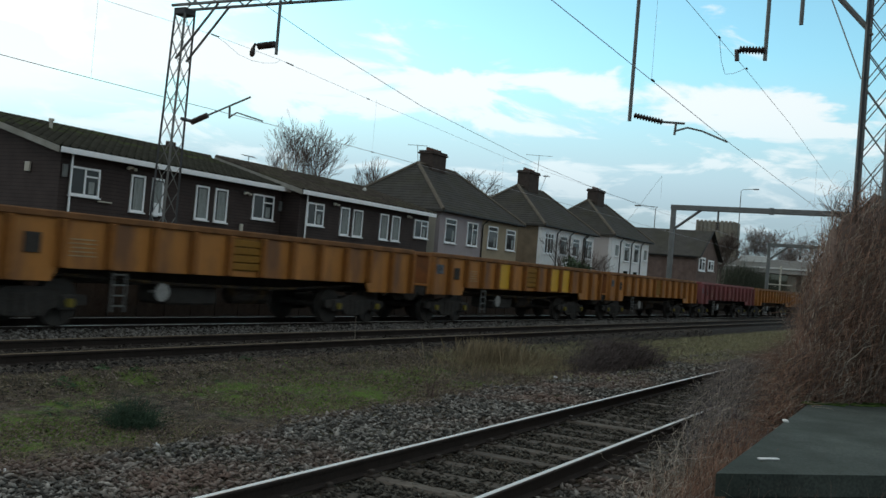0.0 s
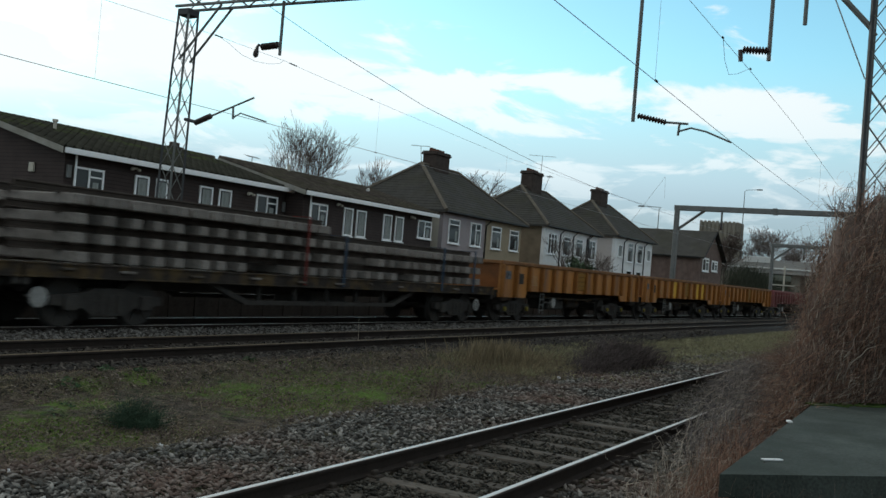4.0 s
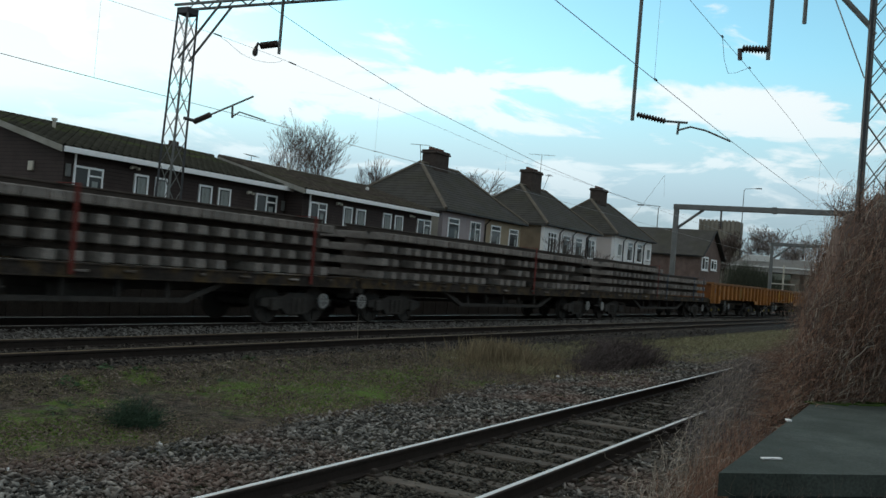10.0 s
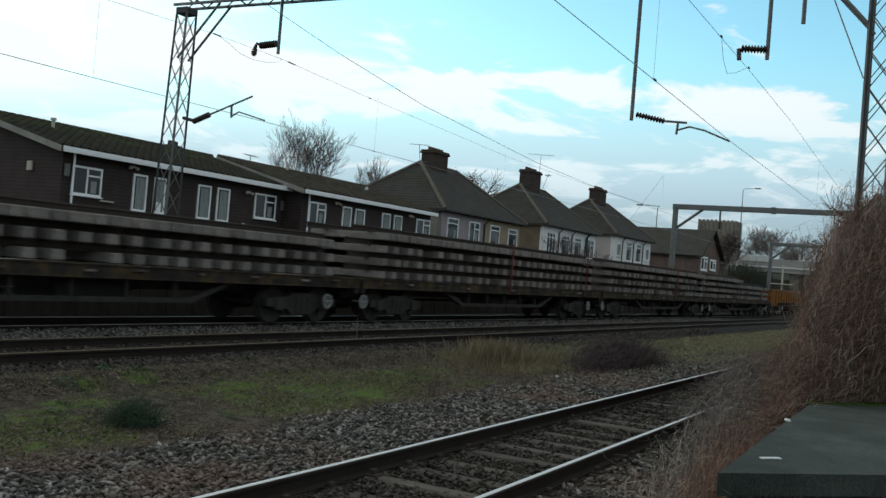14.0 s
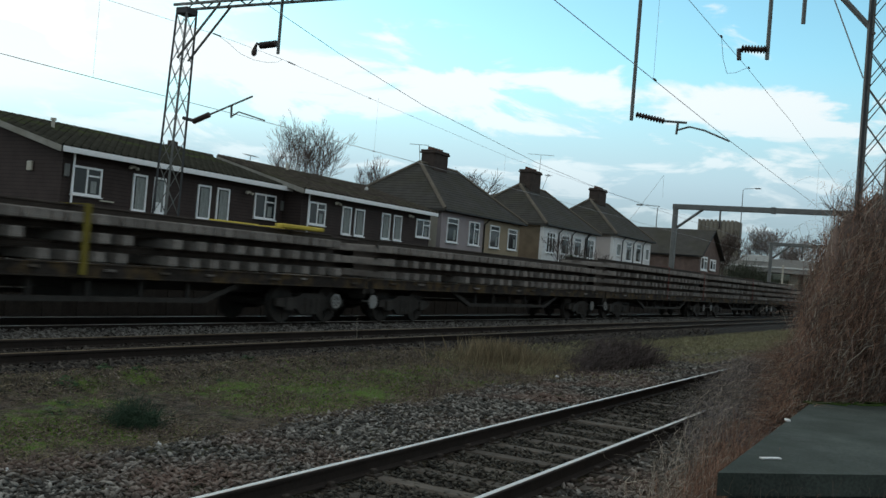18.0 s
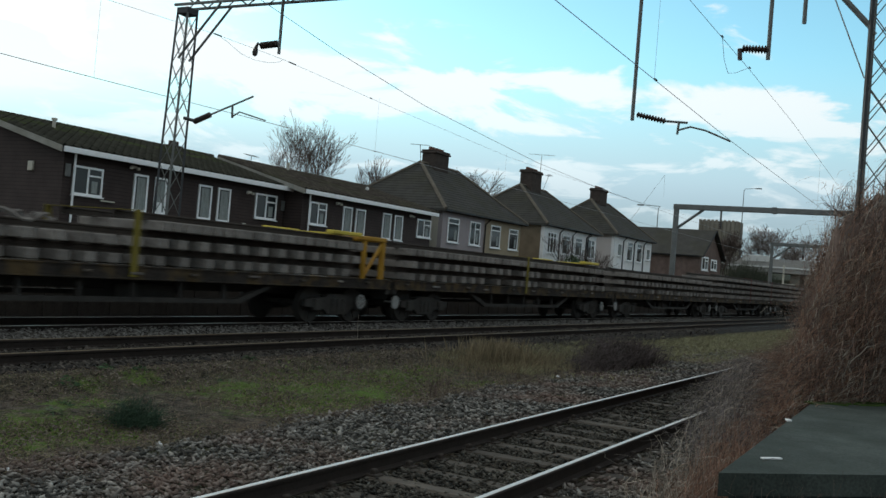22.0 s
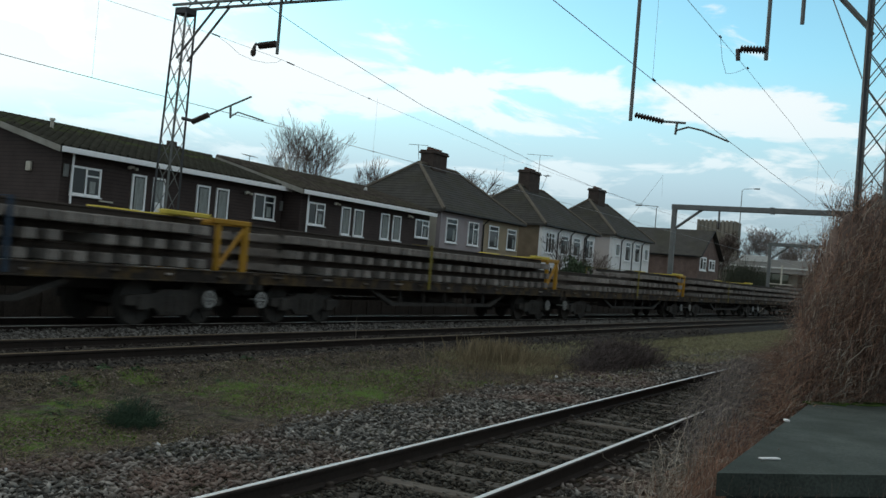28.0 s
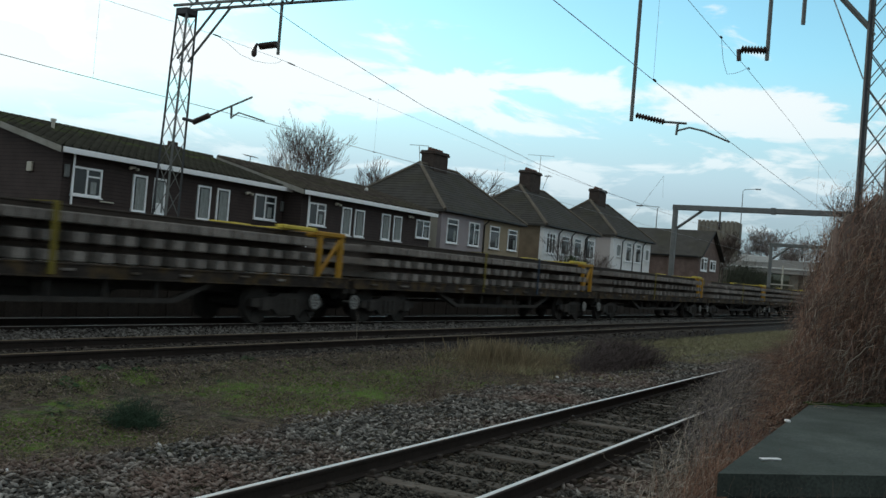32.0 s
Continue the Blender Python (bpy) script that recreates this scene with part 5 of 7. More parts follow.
def build_terrace(name, label, x0, x1, yf, eave, ridge_y, ridge_z, wins, parts_roof, lamp_xs, back=9.0):
    """A dark boarded two-storey house block with a shallow tiled roof; it faces -y."""
    g0 = float(ground_z(x0, yf))
    h = thing(name, label, "house", (x0, yf, g0), "boarded houses")
    W, e = x1 - x0, eave - g0
    rz, ry = ridge_z - g0, ridge_y - yf
    depth = 2 * ry
    part("front_wall", Geo().box((W / 2, 0.127, e / 2), (W - 0.5, 0.25, e), 0), M_BOARD, h, "dark brown boarded wall")
    part("back_wall", Geo().box((W / 2, depth - 0.127, e / 2), (W - 0.5, 0.25, e), 0), M_BOARD, h, "dark brown boarded wall")
    for x in (0.0, W - 0.25):
        g = Geo().add([(x, 0, 0), (x, depth, 0), (x, depth, e), (x, ry, rz - 0.12), (x, 0, e), (x + 0.25, 0, 0), (x + 0.25, depth, 0), (x + 0.25, depth, e), (x + 0.25, ry, rz - 0.12), (x + 0.25, 0, e)],
                      [(0, 4, 3, 2, 1), (5, 6, 7, 8, 9), (0, 5, 9, 4), (4, 9, 8, 3), (3, 8, 7, 2), (2, 7, 6, 1), (0, 1, 6, 5)])
        part("gable_wall", g, M_BOARD, h, "dark brown boarded gable wall")
    tile_roof(h, -OV, W + (-0.55 if parts_roof else 0.3), -0.45, e + 0.02, ry, rz, parts_roof, M_TILE, M_TILE_J)
    part("back_roof", Geo().add([(-0.3, ry, rz - 0.03), (W + 0.3, ry, rz - 0.03), (W + 0.3, depth + 0.45, e), (-0.3, depth + 0.45, e), (-0.3, ry, rz - 0.18), (W + 0.3, ry, rz - 0.18), (W + 0.3, depth + 0.45, e - 0.15), (-0.3, depth + 0.45, e - 0.15)],
                             [(0, 1, 2, 3), (4, 7, 6, 5), (0, 4, 5, 1), (1, 5, 6, 2), (2, 6, 7, 3), (3, 7, 4, 0)]), M_TILE_J, h)
    part("ridge_cap", Geo().tube([(-0.3, ry, rz), (W + 0.3, ry, rz)], 0.11, 8), M_TILE_J, h)
    part("gutter_board", Geo().box((W / 2 - 0.2, -0.50, e - 0.07), (W + 0.5, 0.07, 0.22), 0.015), M_UPVC, h, "white fascia and gutter")
    # verge board on the gable towards the camera's side
    for x in (-OV - 0.02,):
        part("verge_board", Geo().add([(x, -0.5, e - 0.2), (x, ry, rz - 0.26), (x, ry, rz - 0.02), (x, -0.5, e + 0.04), (x + 0.05, -0.5, e - 0.2), (x + 0.05, ry, rz - 0.26), (x + 0.05, ry, rz - 0.02), (x + 0.05, -0.5, e + 0.04)],
                                  [(0, 1, 2, 3), (4, 7, 6, 5), (0, 4, 5, 1), (1, 5, 6, 2), (2, 6, 7, 3), (3, 7, 4, 0)]), M_VERGE, h, "grey weathered verge board")
    part("downpipe", Geo().tube([(0.42, -0.16, 0.1), (0.42, -0.16, e - 0.15)], 0.045, 8), M_UPVC, h, "white downpipe")
    for wx0, wz0, wx1, wz1, lay in wins:
        window(h, (wx0 + wx1) / 2 - x0, -0.03, (wz0 + wz1) / 2 - g0, wx1 - wx0, abs(wz1 - wz0), layout=lay, thick=0.085)
    for lx, lz in lamp_xs:
        part("wall_lamp", Geo().box((lx - x0, -0.12, lz - g0), (0.28, 0.12, 0.1), 0.02).box((lx - x0 - 0.2, -0.2, lz - g0 - 0.05), (0.14, 0.14, 0.12), 0.03).box((lx - x0 + 0.18, -0.2, lz - g0 - 0.06), (0.14, 0.14, 0.12), 0.03), M_CREAM, h, "pale twin security lamp")
    return h


def sc(pts, yf):
    """Window corners noted on the plane y = 27, carried out to the plane yf along the lines from the eye."""
    k = yf / 27.0
    return [(a * k, EYE[2] + (b - EYE[2]) * k, c * k - (0.12 if lay == "two" else 0.24), EYE[2] + (d - EYE[2]) * k, lay) for a, b, c, d, lay in pts]


WIN_A = [(23.0, 4.32, 24.4, 3.32, "two"), (25.75, 4.36, 26.65, 3.0, "one"), (26.8, 4.36, 27.6, 3.0, "one"), (29.15, 4.36, 30.12, 3.0, "one"), (30.28, 4.36, 31.25, 2.99, "one"), (32.65, 4.40, 34.2, 3.32, "two")]
WIN_B = [(36.55, 4.43, 38.0, 3.36, "two"), (39.3, 4.46, 40.3, 3.08, "one"), (40.42, 4.44, 41.5, 3.08, "one"), (42.95, 4.46, 44.0, 3.1, "one"), (44.15, 4.45, 45.2, 3.1, "one"), (46.55, 4.46, 48.2, 3.44, "two")]
build_terrace("terrace_house", "dark brown boarded house with mossy tiled roof and white windows", 26.02, 39.9, 31.1, 5.28, 36.4, 6.86, sc(WIN_A, 31.1), True, [(29.5, 5.0), (37.0, 4.75)])
build_terrace("terrace_house", "dark brown boarded house with tiled roof, standing a little forward", 40.0, 53.5, 30.0, 5.2, 35.4, 6.80, sc(WIN_B, 30.0), False, [(43.0, 4.85), (50.8, 4.85)])


def wall_extras():
    """Small fittings on the boarded houses."""
    def fit(name, label, x, y, z, s, mat, cat):
        solo(name, Geo().box((0, 0, 0), s, 0.02), mat, label, cat, at=pose(x, y, z))
    fit("alarm_box", "pale grey alarm box on the dark gable wall", 25.97, 32.9, 4.55, (0.1, 0.3, 0.38), M_CREAM, "alarm box")
    fit("vent_grille", "small grey vent box beside a window", 39.75, 31.03, 4.35, (0.22, 0.1, 0.5), M_GALV, "vent box")
    fit("vent_grille", "small grey vent box beside a window", 26.2, 31.03, 4.45, (0.22, 0.1, 0.5), M_GALV, "vent box")
    fit("vent_grille", "small pale vent box low on the dark wall", 36.86, 31.03, 3.04, (0.22, 0.1, 0.36), M_CREAM, "vent box")
    fit("overflow_pipe", "white overflow pipe on the dark wall", 28.3, 31.03, 3.42, (0.75, 0.06, 0.06), M_CREAM, "pipe")
    fit("meter_box", "small white box low on the dark wall", 31.15, 31.02, 3.37, (0.26, 0.1, 0.6), M_UPVC, "meter box")
    for x, y, z in ((28.2, 34.5, 6.42), (44.5, 34.6, 6.68)):
        solo("roof_vent", Geo().tube([(0, 0, -0.2), (0, 0, 0.32)], 0.07, 8).tube([(0, 0, 0.32), (0, 0, 0.42)], 0.12, 8), M_CREAM, "pale soil vent pipe standing on the roof", "vent pipe", "roof vents", at=pose(x, y, z))
    for x, w in ((37.3, 0.9), (58.3, 0.9)):
        solo("low_chimney", Geo().box((0, 0, 0.15), (w, 0.6, 0.5), 0.03).box((-0.2, 0, 0.5), (0.2, 0.2, 0.25), 0.03).box((0.2, 0, 0.5), (0.2, 0.2, 0.25), 0.03), M_CHIM, "squat dark brick chimney on the ridge", "chimney", at=pose(x, 36.5, 6.62))


wall_extras()


def aerial(x, y, z, h, length, tilt, rz, label="thin grey television aerial on a pole", n=9):
    """A television aerial: pole, boom and rods."""
    a = thing("television_aerial", label, "aerial", (x, y, z), "television aerials")
    dx, dz = math.sin(tilt) * h, math.cos(tilt) * h
    part("pole", Geo().tube([(0, 0, -0.3), (dx, 0, dz)], 0.022, 5), M_GALV, a)
    c, s = math.cos(rz), math.sin(rz)
    part("boom", Geo().tube([(dx - c * length / 2, -s * length / 2, dz), (dx + c * length / 2, s * length / 2, dz)], 0.016, 4), M_GALV, a)
    for i in range(n):
        t = (i / (n - 1) - 0.5) * length
        px, py = dx + c * t, s * t
        part("rod", Geo().tube([(px + s * 0.2, py - c * 0.2, dz - 0.06), (px - s * 0.2, py + c * 0.2, dz + 0.06)], 0.009, 4), M_GALV, a)


def build_semi(x0, eave, ridge, half_a, half_b, end_mat, label, wins, pipes, ch_x, base, ch_h=1.6, ch_w=2.0):
    """A pair of semi-detached houses with a hipped roof and one big chimney; it faces -y."""
    yf, W, D = 30.0, 12.4, 8.0
    h = thing("semi_detached_house", label, "house", (x0, yf, base), "semi-detached houses")
    e, r = eave - base, ridge - base
    part("front_wall", Geo().box((W / 4, 0.15, e / 2), (W / 2, 0.3, e), 0), half_a, h)
    part("front_wall", Geo().box((3 * W / 4, 0.15, e / 2), (W / 2, 0.3, e), 0), half_b, h)
    part("end_wall", Geo().box((0.147, D / 2 + 0.15, e / 2), (0.3, D - 0.3, e), 0), end_mat, h)
    part("end_wall", Geo().box((W - 0.15, D / 2 + 0.15, e / 2), (0.3, D - 0.3, e), 0), end_mat, h)
    part("back_wall", Geo().box((W / 2, D - 0.1, e / 2), (W - 0.62, 0.2, e), 0), end_mat, h)
    o = 0.4
    hr = D / 2
    roof = Geo().add([(-o, -o, e), (W + o, -o, e), (W + o, D + o, e), (-o, D + o, e), (hr - 0.5, hr, r), (W - hr + 0.5, hr, r), (-o, -o, e - 0.12), (W + o, -o, e - 0.12), (W + o, D + o, e - 0.12), (-o, D + o, e - 0.12)],
                     [(0, 1, 5, 4), (1, 2, 5), (2, 3, 4, 5), (3, 0, 4), (6, 9, 8, 7), (0, 6, 7, 1), (1, 7, 8, 2), (2, 8, 9, 3), (3, 9, 6, 0)])
    rf = part("roof", roof, M_SLATE, h, "hipped brown tiled roof")
    # courses of tiles on the front and on the end that shows
    n = 18
    for i in range(n):
        t0, t1 = i / n, (i + 1) / n
        f = lambda t, s: (-o + (hr - 0.5 + o) * t if s < 0 else W + o + (-hr + 0.5 - o) * t, -o + (hr + o) * t, e + (r - e) * t)
        b = lambda t: (-o + (hr - 0.5 + o) * t, D + o - (hr + o) * t, e + (r - e) * t)
        for A, B, C_, E_ in ((f(t0, -1), f(t0, 1), f(t1, 1), f(t1, -1)), (b(t0), f(t0, -1), f(t1, -1), b(t1))):
            up = 0.045
            cs = Geo().add([(A[0], A[1], A[2] + up), (B[0], B[1], B[2] + up), (C_[0], C_[1], C_[2] + 0.012), (E_[0], E_[1], E_[2] + 0.012), (A[0], A[1], A[2] + 0.005), (B[0], B[1], B[2] + 0.005)], [(0, 1, 2, 3), (0, 4, 5, 1)])
            part("tile_course", cs, M_SLATE, rf)
    hip = Geo()
    for q in ((-o, -o), (-o, D + o), (W + o, -o)):
        hip.tube([(q[0], q[1], e + 0.04), (hr - 0.5 if q[0] < 0 else W - hr + 0.5, hr, r + 0.05)], 0.13, 6)
    hip.tube([(hr - 0.5, hr, r + 0.04), (W - hr + 0.5, hr, r + 0.04)], 0.11, 6)
    part("hip_tiles", hip, M_HIP, rf, "pale brown hip and ridge tiles")
    part("gutter", Geo().box((W / 2, -o - 0.03, e - 0.06), (W + 2 * o, 0.1, 0.1), 0.02), M_BLACK, h, "dark gutter")
    ct = r - 0.4 + ch_h              # top of the brick stack
    part("chimney", Geo().box((ch_x, hr, ct - ch_h / 2), (ch_w, 1.1, ch_h), 0.03), M_CHIM, rf, "sooty brown brick chimney stack")
    part("chimney_corbel", Geo().box((ch_x, hr, ct - 0.07), (ch_w + 0.2, 1.3, 0.14), 0.03).box((ch_x, hr, ct + 0.06), (ch_w + 0.1, 1.2, 0.12), 0.03), M_CHIM, rf)
    for k in range(5):
        px_ = ch_x + (k - 2) * (ch_w - 0.3) / 4
        part("chimney_pot", Geo().tube([(px_, hr, ct + 0.1), (px_, hr, ct + 0.3), (px_, hr, ct + 0.34)], [0.15, 0.12, 0.14], 10), M_POT, rf, "sooty red clay pot")
    for wx, wz, ww, wh, lay in wins:
        window(h, wx, -0.03, e - wz - 0.3, ww, wh, layout=lay, curtain=True, thick=0.09)
        window(h, wx, -0.03, e - wz - 3.05, ww, wh, layout=lay, curtain=True, thick=0.09)
    for px in pipes:
        part("downpipe", Geo().tube([(px, -0.08, 0.1), (px, -0.08, e - 0.5), (px + 0.25, -o + 0.05, e - 0.1)], 0.055, 6), M_BLACK, h, "black downpipe")
    return h


build_semi(55.0, 5.62, 9.05, M_MAUVE, M_BEIGE, M_CREAM, "semi-detached houses in mauve and beige render under a hipped roof",
           [(1.5, 0.95, 1.55, 1.62, "top"), (4.7, 0.95, 1.6, 1.62, "two"), (8.0, 0.95, 1.6, 1.62, "top"), (11.1, 0.95, 1.6, 1.55, "top")], [6.2], 5.55, 0.25, 1.35, 2.0)
build_semi(72.1, 6.02, 9.45, M_WHITER, M_WHITER, M_BROWNR, "white rendered semi-detached houses with a brown end wall",
           [(1.6, 1.1, 1.9, 1.7, "three"), (4.8, 1.1, 1.7, 1.6, "top"), (7.8, 1.1, 1.7, 1.6, "top"), (11.0, 1.1, 1.8, 1.7, "two")], [3.2, 6.2, 9.6, 10.0], 5.65, 0.6, 1.75, 2.2)
build_semi(89.6, 6.42, 9.95, M_WHITER, M_WHITER, M_PINKR, "white rendered semi-detached houses with a pink-grey end wall",
           [(1.6, 1.1, 1.2, 1.2, "one"), (4.8, 1.1, 1.7, 1.9, "top"), (8.0, 1.1, 1.7, 1.9, "top"), (11.2, 1.1, 1.2, 1.2, "one")], [2.6, 6.2, 9.4], 5.75, 0.9, 1.6, 2.2)
aerial(58.6, 34, 8.7, 1.6, 1.3, -0.25, -1.1)
aerial(79.6, 34, 10.4, 2.2, 2.3, 0.06, -1.1)
aerial(80.4, 34, 9.6, 1.9, 0.9, 0.75, 0.9)
aerial(45.2, 38, 6.7, 0.9, 1.1, 0.1, 0.0)
aerial(61.5, 37, 6.9, 0.7, 0.8, 0.1, 0.0)
solo("satellite_dish", Geo().tube([(0, 0, 0), (0, 0.05, 0.02), (0, 0.12, 0.05)], [0.02, 0.13, 0.17], 12), M_WHITEP, "pale satellite dish on the roof", "satellite dish", at=pose(50.6, 33.0, 6.28))


def build_brick_house():
    """A brick house whose ridge runs away from the line; its gable faces the tracks."""
    x0, y0, base = 110.0, 26.7, 1.2
    h = thing("brick_house", "red-brown brick house with a grey tiled roof and gable", "house", (x0, y0, base))
    W, D, e, r = 10.4, 16.0, 4.55, 7.65
    part("gable_wall", Geo().add([(0, 0, 0), (W, 0, 0), (W, 0, e), (W / 2, 0, r - 0.1), (0, 0, e), (0, 0.3, 0), (W, 0.3, 0), (W, 0.3, e), (W / 2, 0.3, r - 0.1), (0, 0.3, e)],
                                 [(0, 1, 2, 3, 4), (9, 8, 7, 6, 5), (0, 4, 9, 5), (1, 6, 7, 2), (4, 3, 8, 9), (3, 2, 7, 8), (0, 5, 6, 1)]), M_BRICK, h, "red-brown brick gable")
    part("side_wall", Geo().box((0.15, D / 2 + 0.16, e / 2), (0.3, D - 0.32, e), 0), M_BRICK, h, "red-brown brick wall")
    part("side_wall", Geo().box((W - 0.15, D / 2 + 0.16, e / 2), (0.3, D - 0.32, e), 0), M_BRICK, h, "red-brown brick wall")
    for sgn in (-1, 1):
        xe = W / 2 + sgn * (W / 2 + 0.4)
        part("roof", Geo().add([(W / 2, -0.4, r), (xe, -0.4, e - 0.15), (xe, D, e - 0.15), (W / 2, D, r), (W / 2, -0.4, r - 0.2), (xe, -0.4, e - 0.35), (xe, D, e - 0.35), (W / 2, D, r - 0.2)],
                               [(0, 1, 2, 3), (4, 7, 6, 5), (0, 4, 5, 1), (1, 5, 6, 2), (2, 6, 7, 3)]), M_SLATE, h, "grey-brown tiled roof")
        part("barge_board", Geo().tube([(W / 2, -0.46, r - 0.05), (xe, -0.46, e - 0.25)], 0.075, 5), M_BLACK, h, "dark barge board")
    part("gutter", Geo().box((-0.45, D / 2, e - 0.2), (0.12, D, 0.12), 0.02), M_BLACK, h)
    window(h, 2.3, -0.04, 3.6, 3.0, 1.6, layout="two", thick=0.2)
    window(h, 6.7, -0.04, 3.6, 2.9, 1.3, layout="two", thick=0.2)


build_brick_house()


def build_fence():
    """A close-boarded dark fence between the line and the gardens."""
    f = thing("lineside_fence", "dark close-boarded timber fence beyond the tracks", "fence", (0, 18.1, 0))
    plank = Geo().box((0, 0, 0.66), (0.52, 0.03, 1.36), 0.005).mesh("fence_board", M_FENCE)
    post = Geo().box((0, 0.09, 0.66), (0.1, 0.1, 1.36), 0.01).mesh("fence_post", M_FENCE)
    for i in range(210):
        x = -4 + i * 0.48
        part("fence_board", plank, M_FENCE, f, "", pose(x, 0.035 * (i % 2), -0.12 + RNG.normal(0, 0.012)))
        if i % 5 == 0:
            part("fence_post", post, M_FENCE, f, "", pose(x + 0.24, 0, -0.15))


build_fence()


# ---- the far end: tower, road bridge, lamps ----
def build_far_end():
    t = thing("concrete_tower", "weathered beige concrete tower block with a ribbed top", "tower", (183.5, 41.2, 1.3))
    part("shaft", Geo().box((0, 0, 6.6), (6.4, 6.6, 13.4), 0.1), M_TOWER, t)
    for k in range(9):
        part("rib", Geo().box((-3.3, -2.95 + k * 0.74, 6.9), (0.12, 0.52, 13.2), 0.03), M_TOWER, t)
    for k in range(9):
        part("rib", Geo().box((-2.9 + k * 0.72, -3.4, 6.9), (0.52, 0.12, 13.2), 0.03), M_TOWER, t)
    bank = Geo().extrude_y([(189.5, -0.5), (191, 4.8), (200, 6.2), (240, 6.0), (240, -0.5)], -400, 70)
    solo("far_bank", bank, M_SHRUB, "dark overgrown bank beyond the road bridge", kind="structure")
    b = thing("road_bridge", "pale concrete road bridge over the railway", "bridge", (180, 0, 0))
    part("deck", Geo().box((4, 0, 6.3), (9, 130, 0.9), 0.05), M_BRIDGE, b, "pale bridge deck")
    for x in (-0.2, 8.4):
        part("parapet", Geo().box((x, 0, 7.5), (0.3, 130, 1.5), 0.04), M_BRIDGE, b, "pale parapet")
    part("cornice", Geo().box((-0.5, 0, 6.75), (0.5, 130, 0.28), 0.05), M_WHITEP, b, "white cornice")
    part("parapet_end", Geo().box((-0.25, 33.5, 8.2), (0.5, 5.0, 1.1), 0.05), M_WHITEP, b, "white raised end of the parapet")
    for y in (-58, -30, -8, 27, 40, 58):
        part("pier", Geo().box((4, y, 2.9), (6, 1.6, 5.9), 0.05), M_TOWER, b)
    for x, y, z0, z1, rz in ((180.3, 36.77, 6.75, 20.64, -1), (150, 43.5, 1.8, 14.3, 1)):
        l = thing("street_lamp", "tall grey street lamp with a single outreach arm", "street lamp", (x, y, z0), "street lamps")
        part("column", Geo().tube([(0, 0, 0), (0, 0, (z1 - z0) * 0.98), (0, -0.3 * 1, z1 - z0)], [0.12, 0.06, 0.05], 8), M_GALV, l)
        part("outreach_arm", Geo().tube([(0, -0.3, z1 - z0), (0, -2.2 if rz < 0 else 2.4, z1 - z0 + 0.12)], 0.05, 6), M_GALV, l)
        part("lantern", Geo().box((0, -2.6 if rz < 0 else 2.9, z1 - z0 + 0.1), (0.35, 1.0, 0.2), 0.05), M_GALV, l)
    c = thing("site_mast", "thin leaning lattice crane jib beyond the houses", "crane jib", (150, 47.8, 1.8))
    # thin bars in a pale grey that stands for distance haze
    part("jib", Geo().tube([(0, 6.6, 0), (0, 0, 10.2), (0, -4.9, 17.4)], 0.02, 4), M_VERGE, c)
    part("jib_tie", Geo().tube([(0, -4.9, 17.4), (0, -5.0, 14)], 0.012, 4), M_VERGE, c)
    s = thing("far_signal_post", "pale slender signal post by the far tracks", "signal post", (118, 18.9, 0))
    part("post", Geo().tube([(0, 0, 0), (0, 0, 5.4)], 0.1, 6), M_CREAM, s)
    part("platform", Geo().box((0, 0, 3.2), (0.8, 2.6, 0.12), 0.02), M_CREAM, s)


build_far_end()


def build_van(label):
    v = thing("white_van", label, "van", (181.5, -60, 6.75), "vans on the bridge")
    part("body", Geo().extrude_x([(-2.6, 0.35), (2.5, 0.35), (2.5, 1.0), (1.75, 1.25), (1.2, 2.2), (-2.5, 2.35), (-2.6, 2.2)], -0.95, 0.95), M_WHITEP, v, "white van body")
    part("windscreen", Geo().box((0, 1.55, 1.72), (1.6, 0.05, 0.75), 0), M_GLASS, v)
    for x in (-0.96, 0.96):
        part("side_window", Geo().box((x, 0.75, 1.65), (0.03, 0.8, 0.5), 0), M_GLASS, v)
    for x in (-0.85, 0.85):
        for y in (-1.6, 1.6):
            part("wheel", Geo().tube([(x - 0.1, y, 0.35), (x + 0.1, y, 0.35)], 0.35, 14), M_BLACK, v)
    return v


VAN_A = build_van("white van driving over the road bridge")
VAN_B = build_van("white van crossing the bridge the other way")

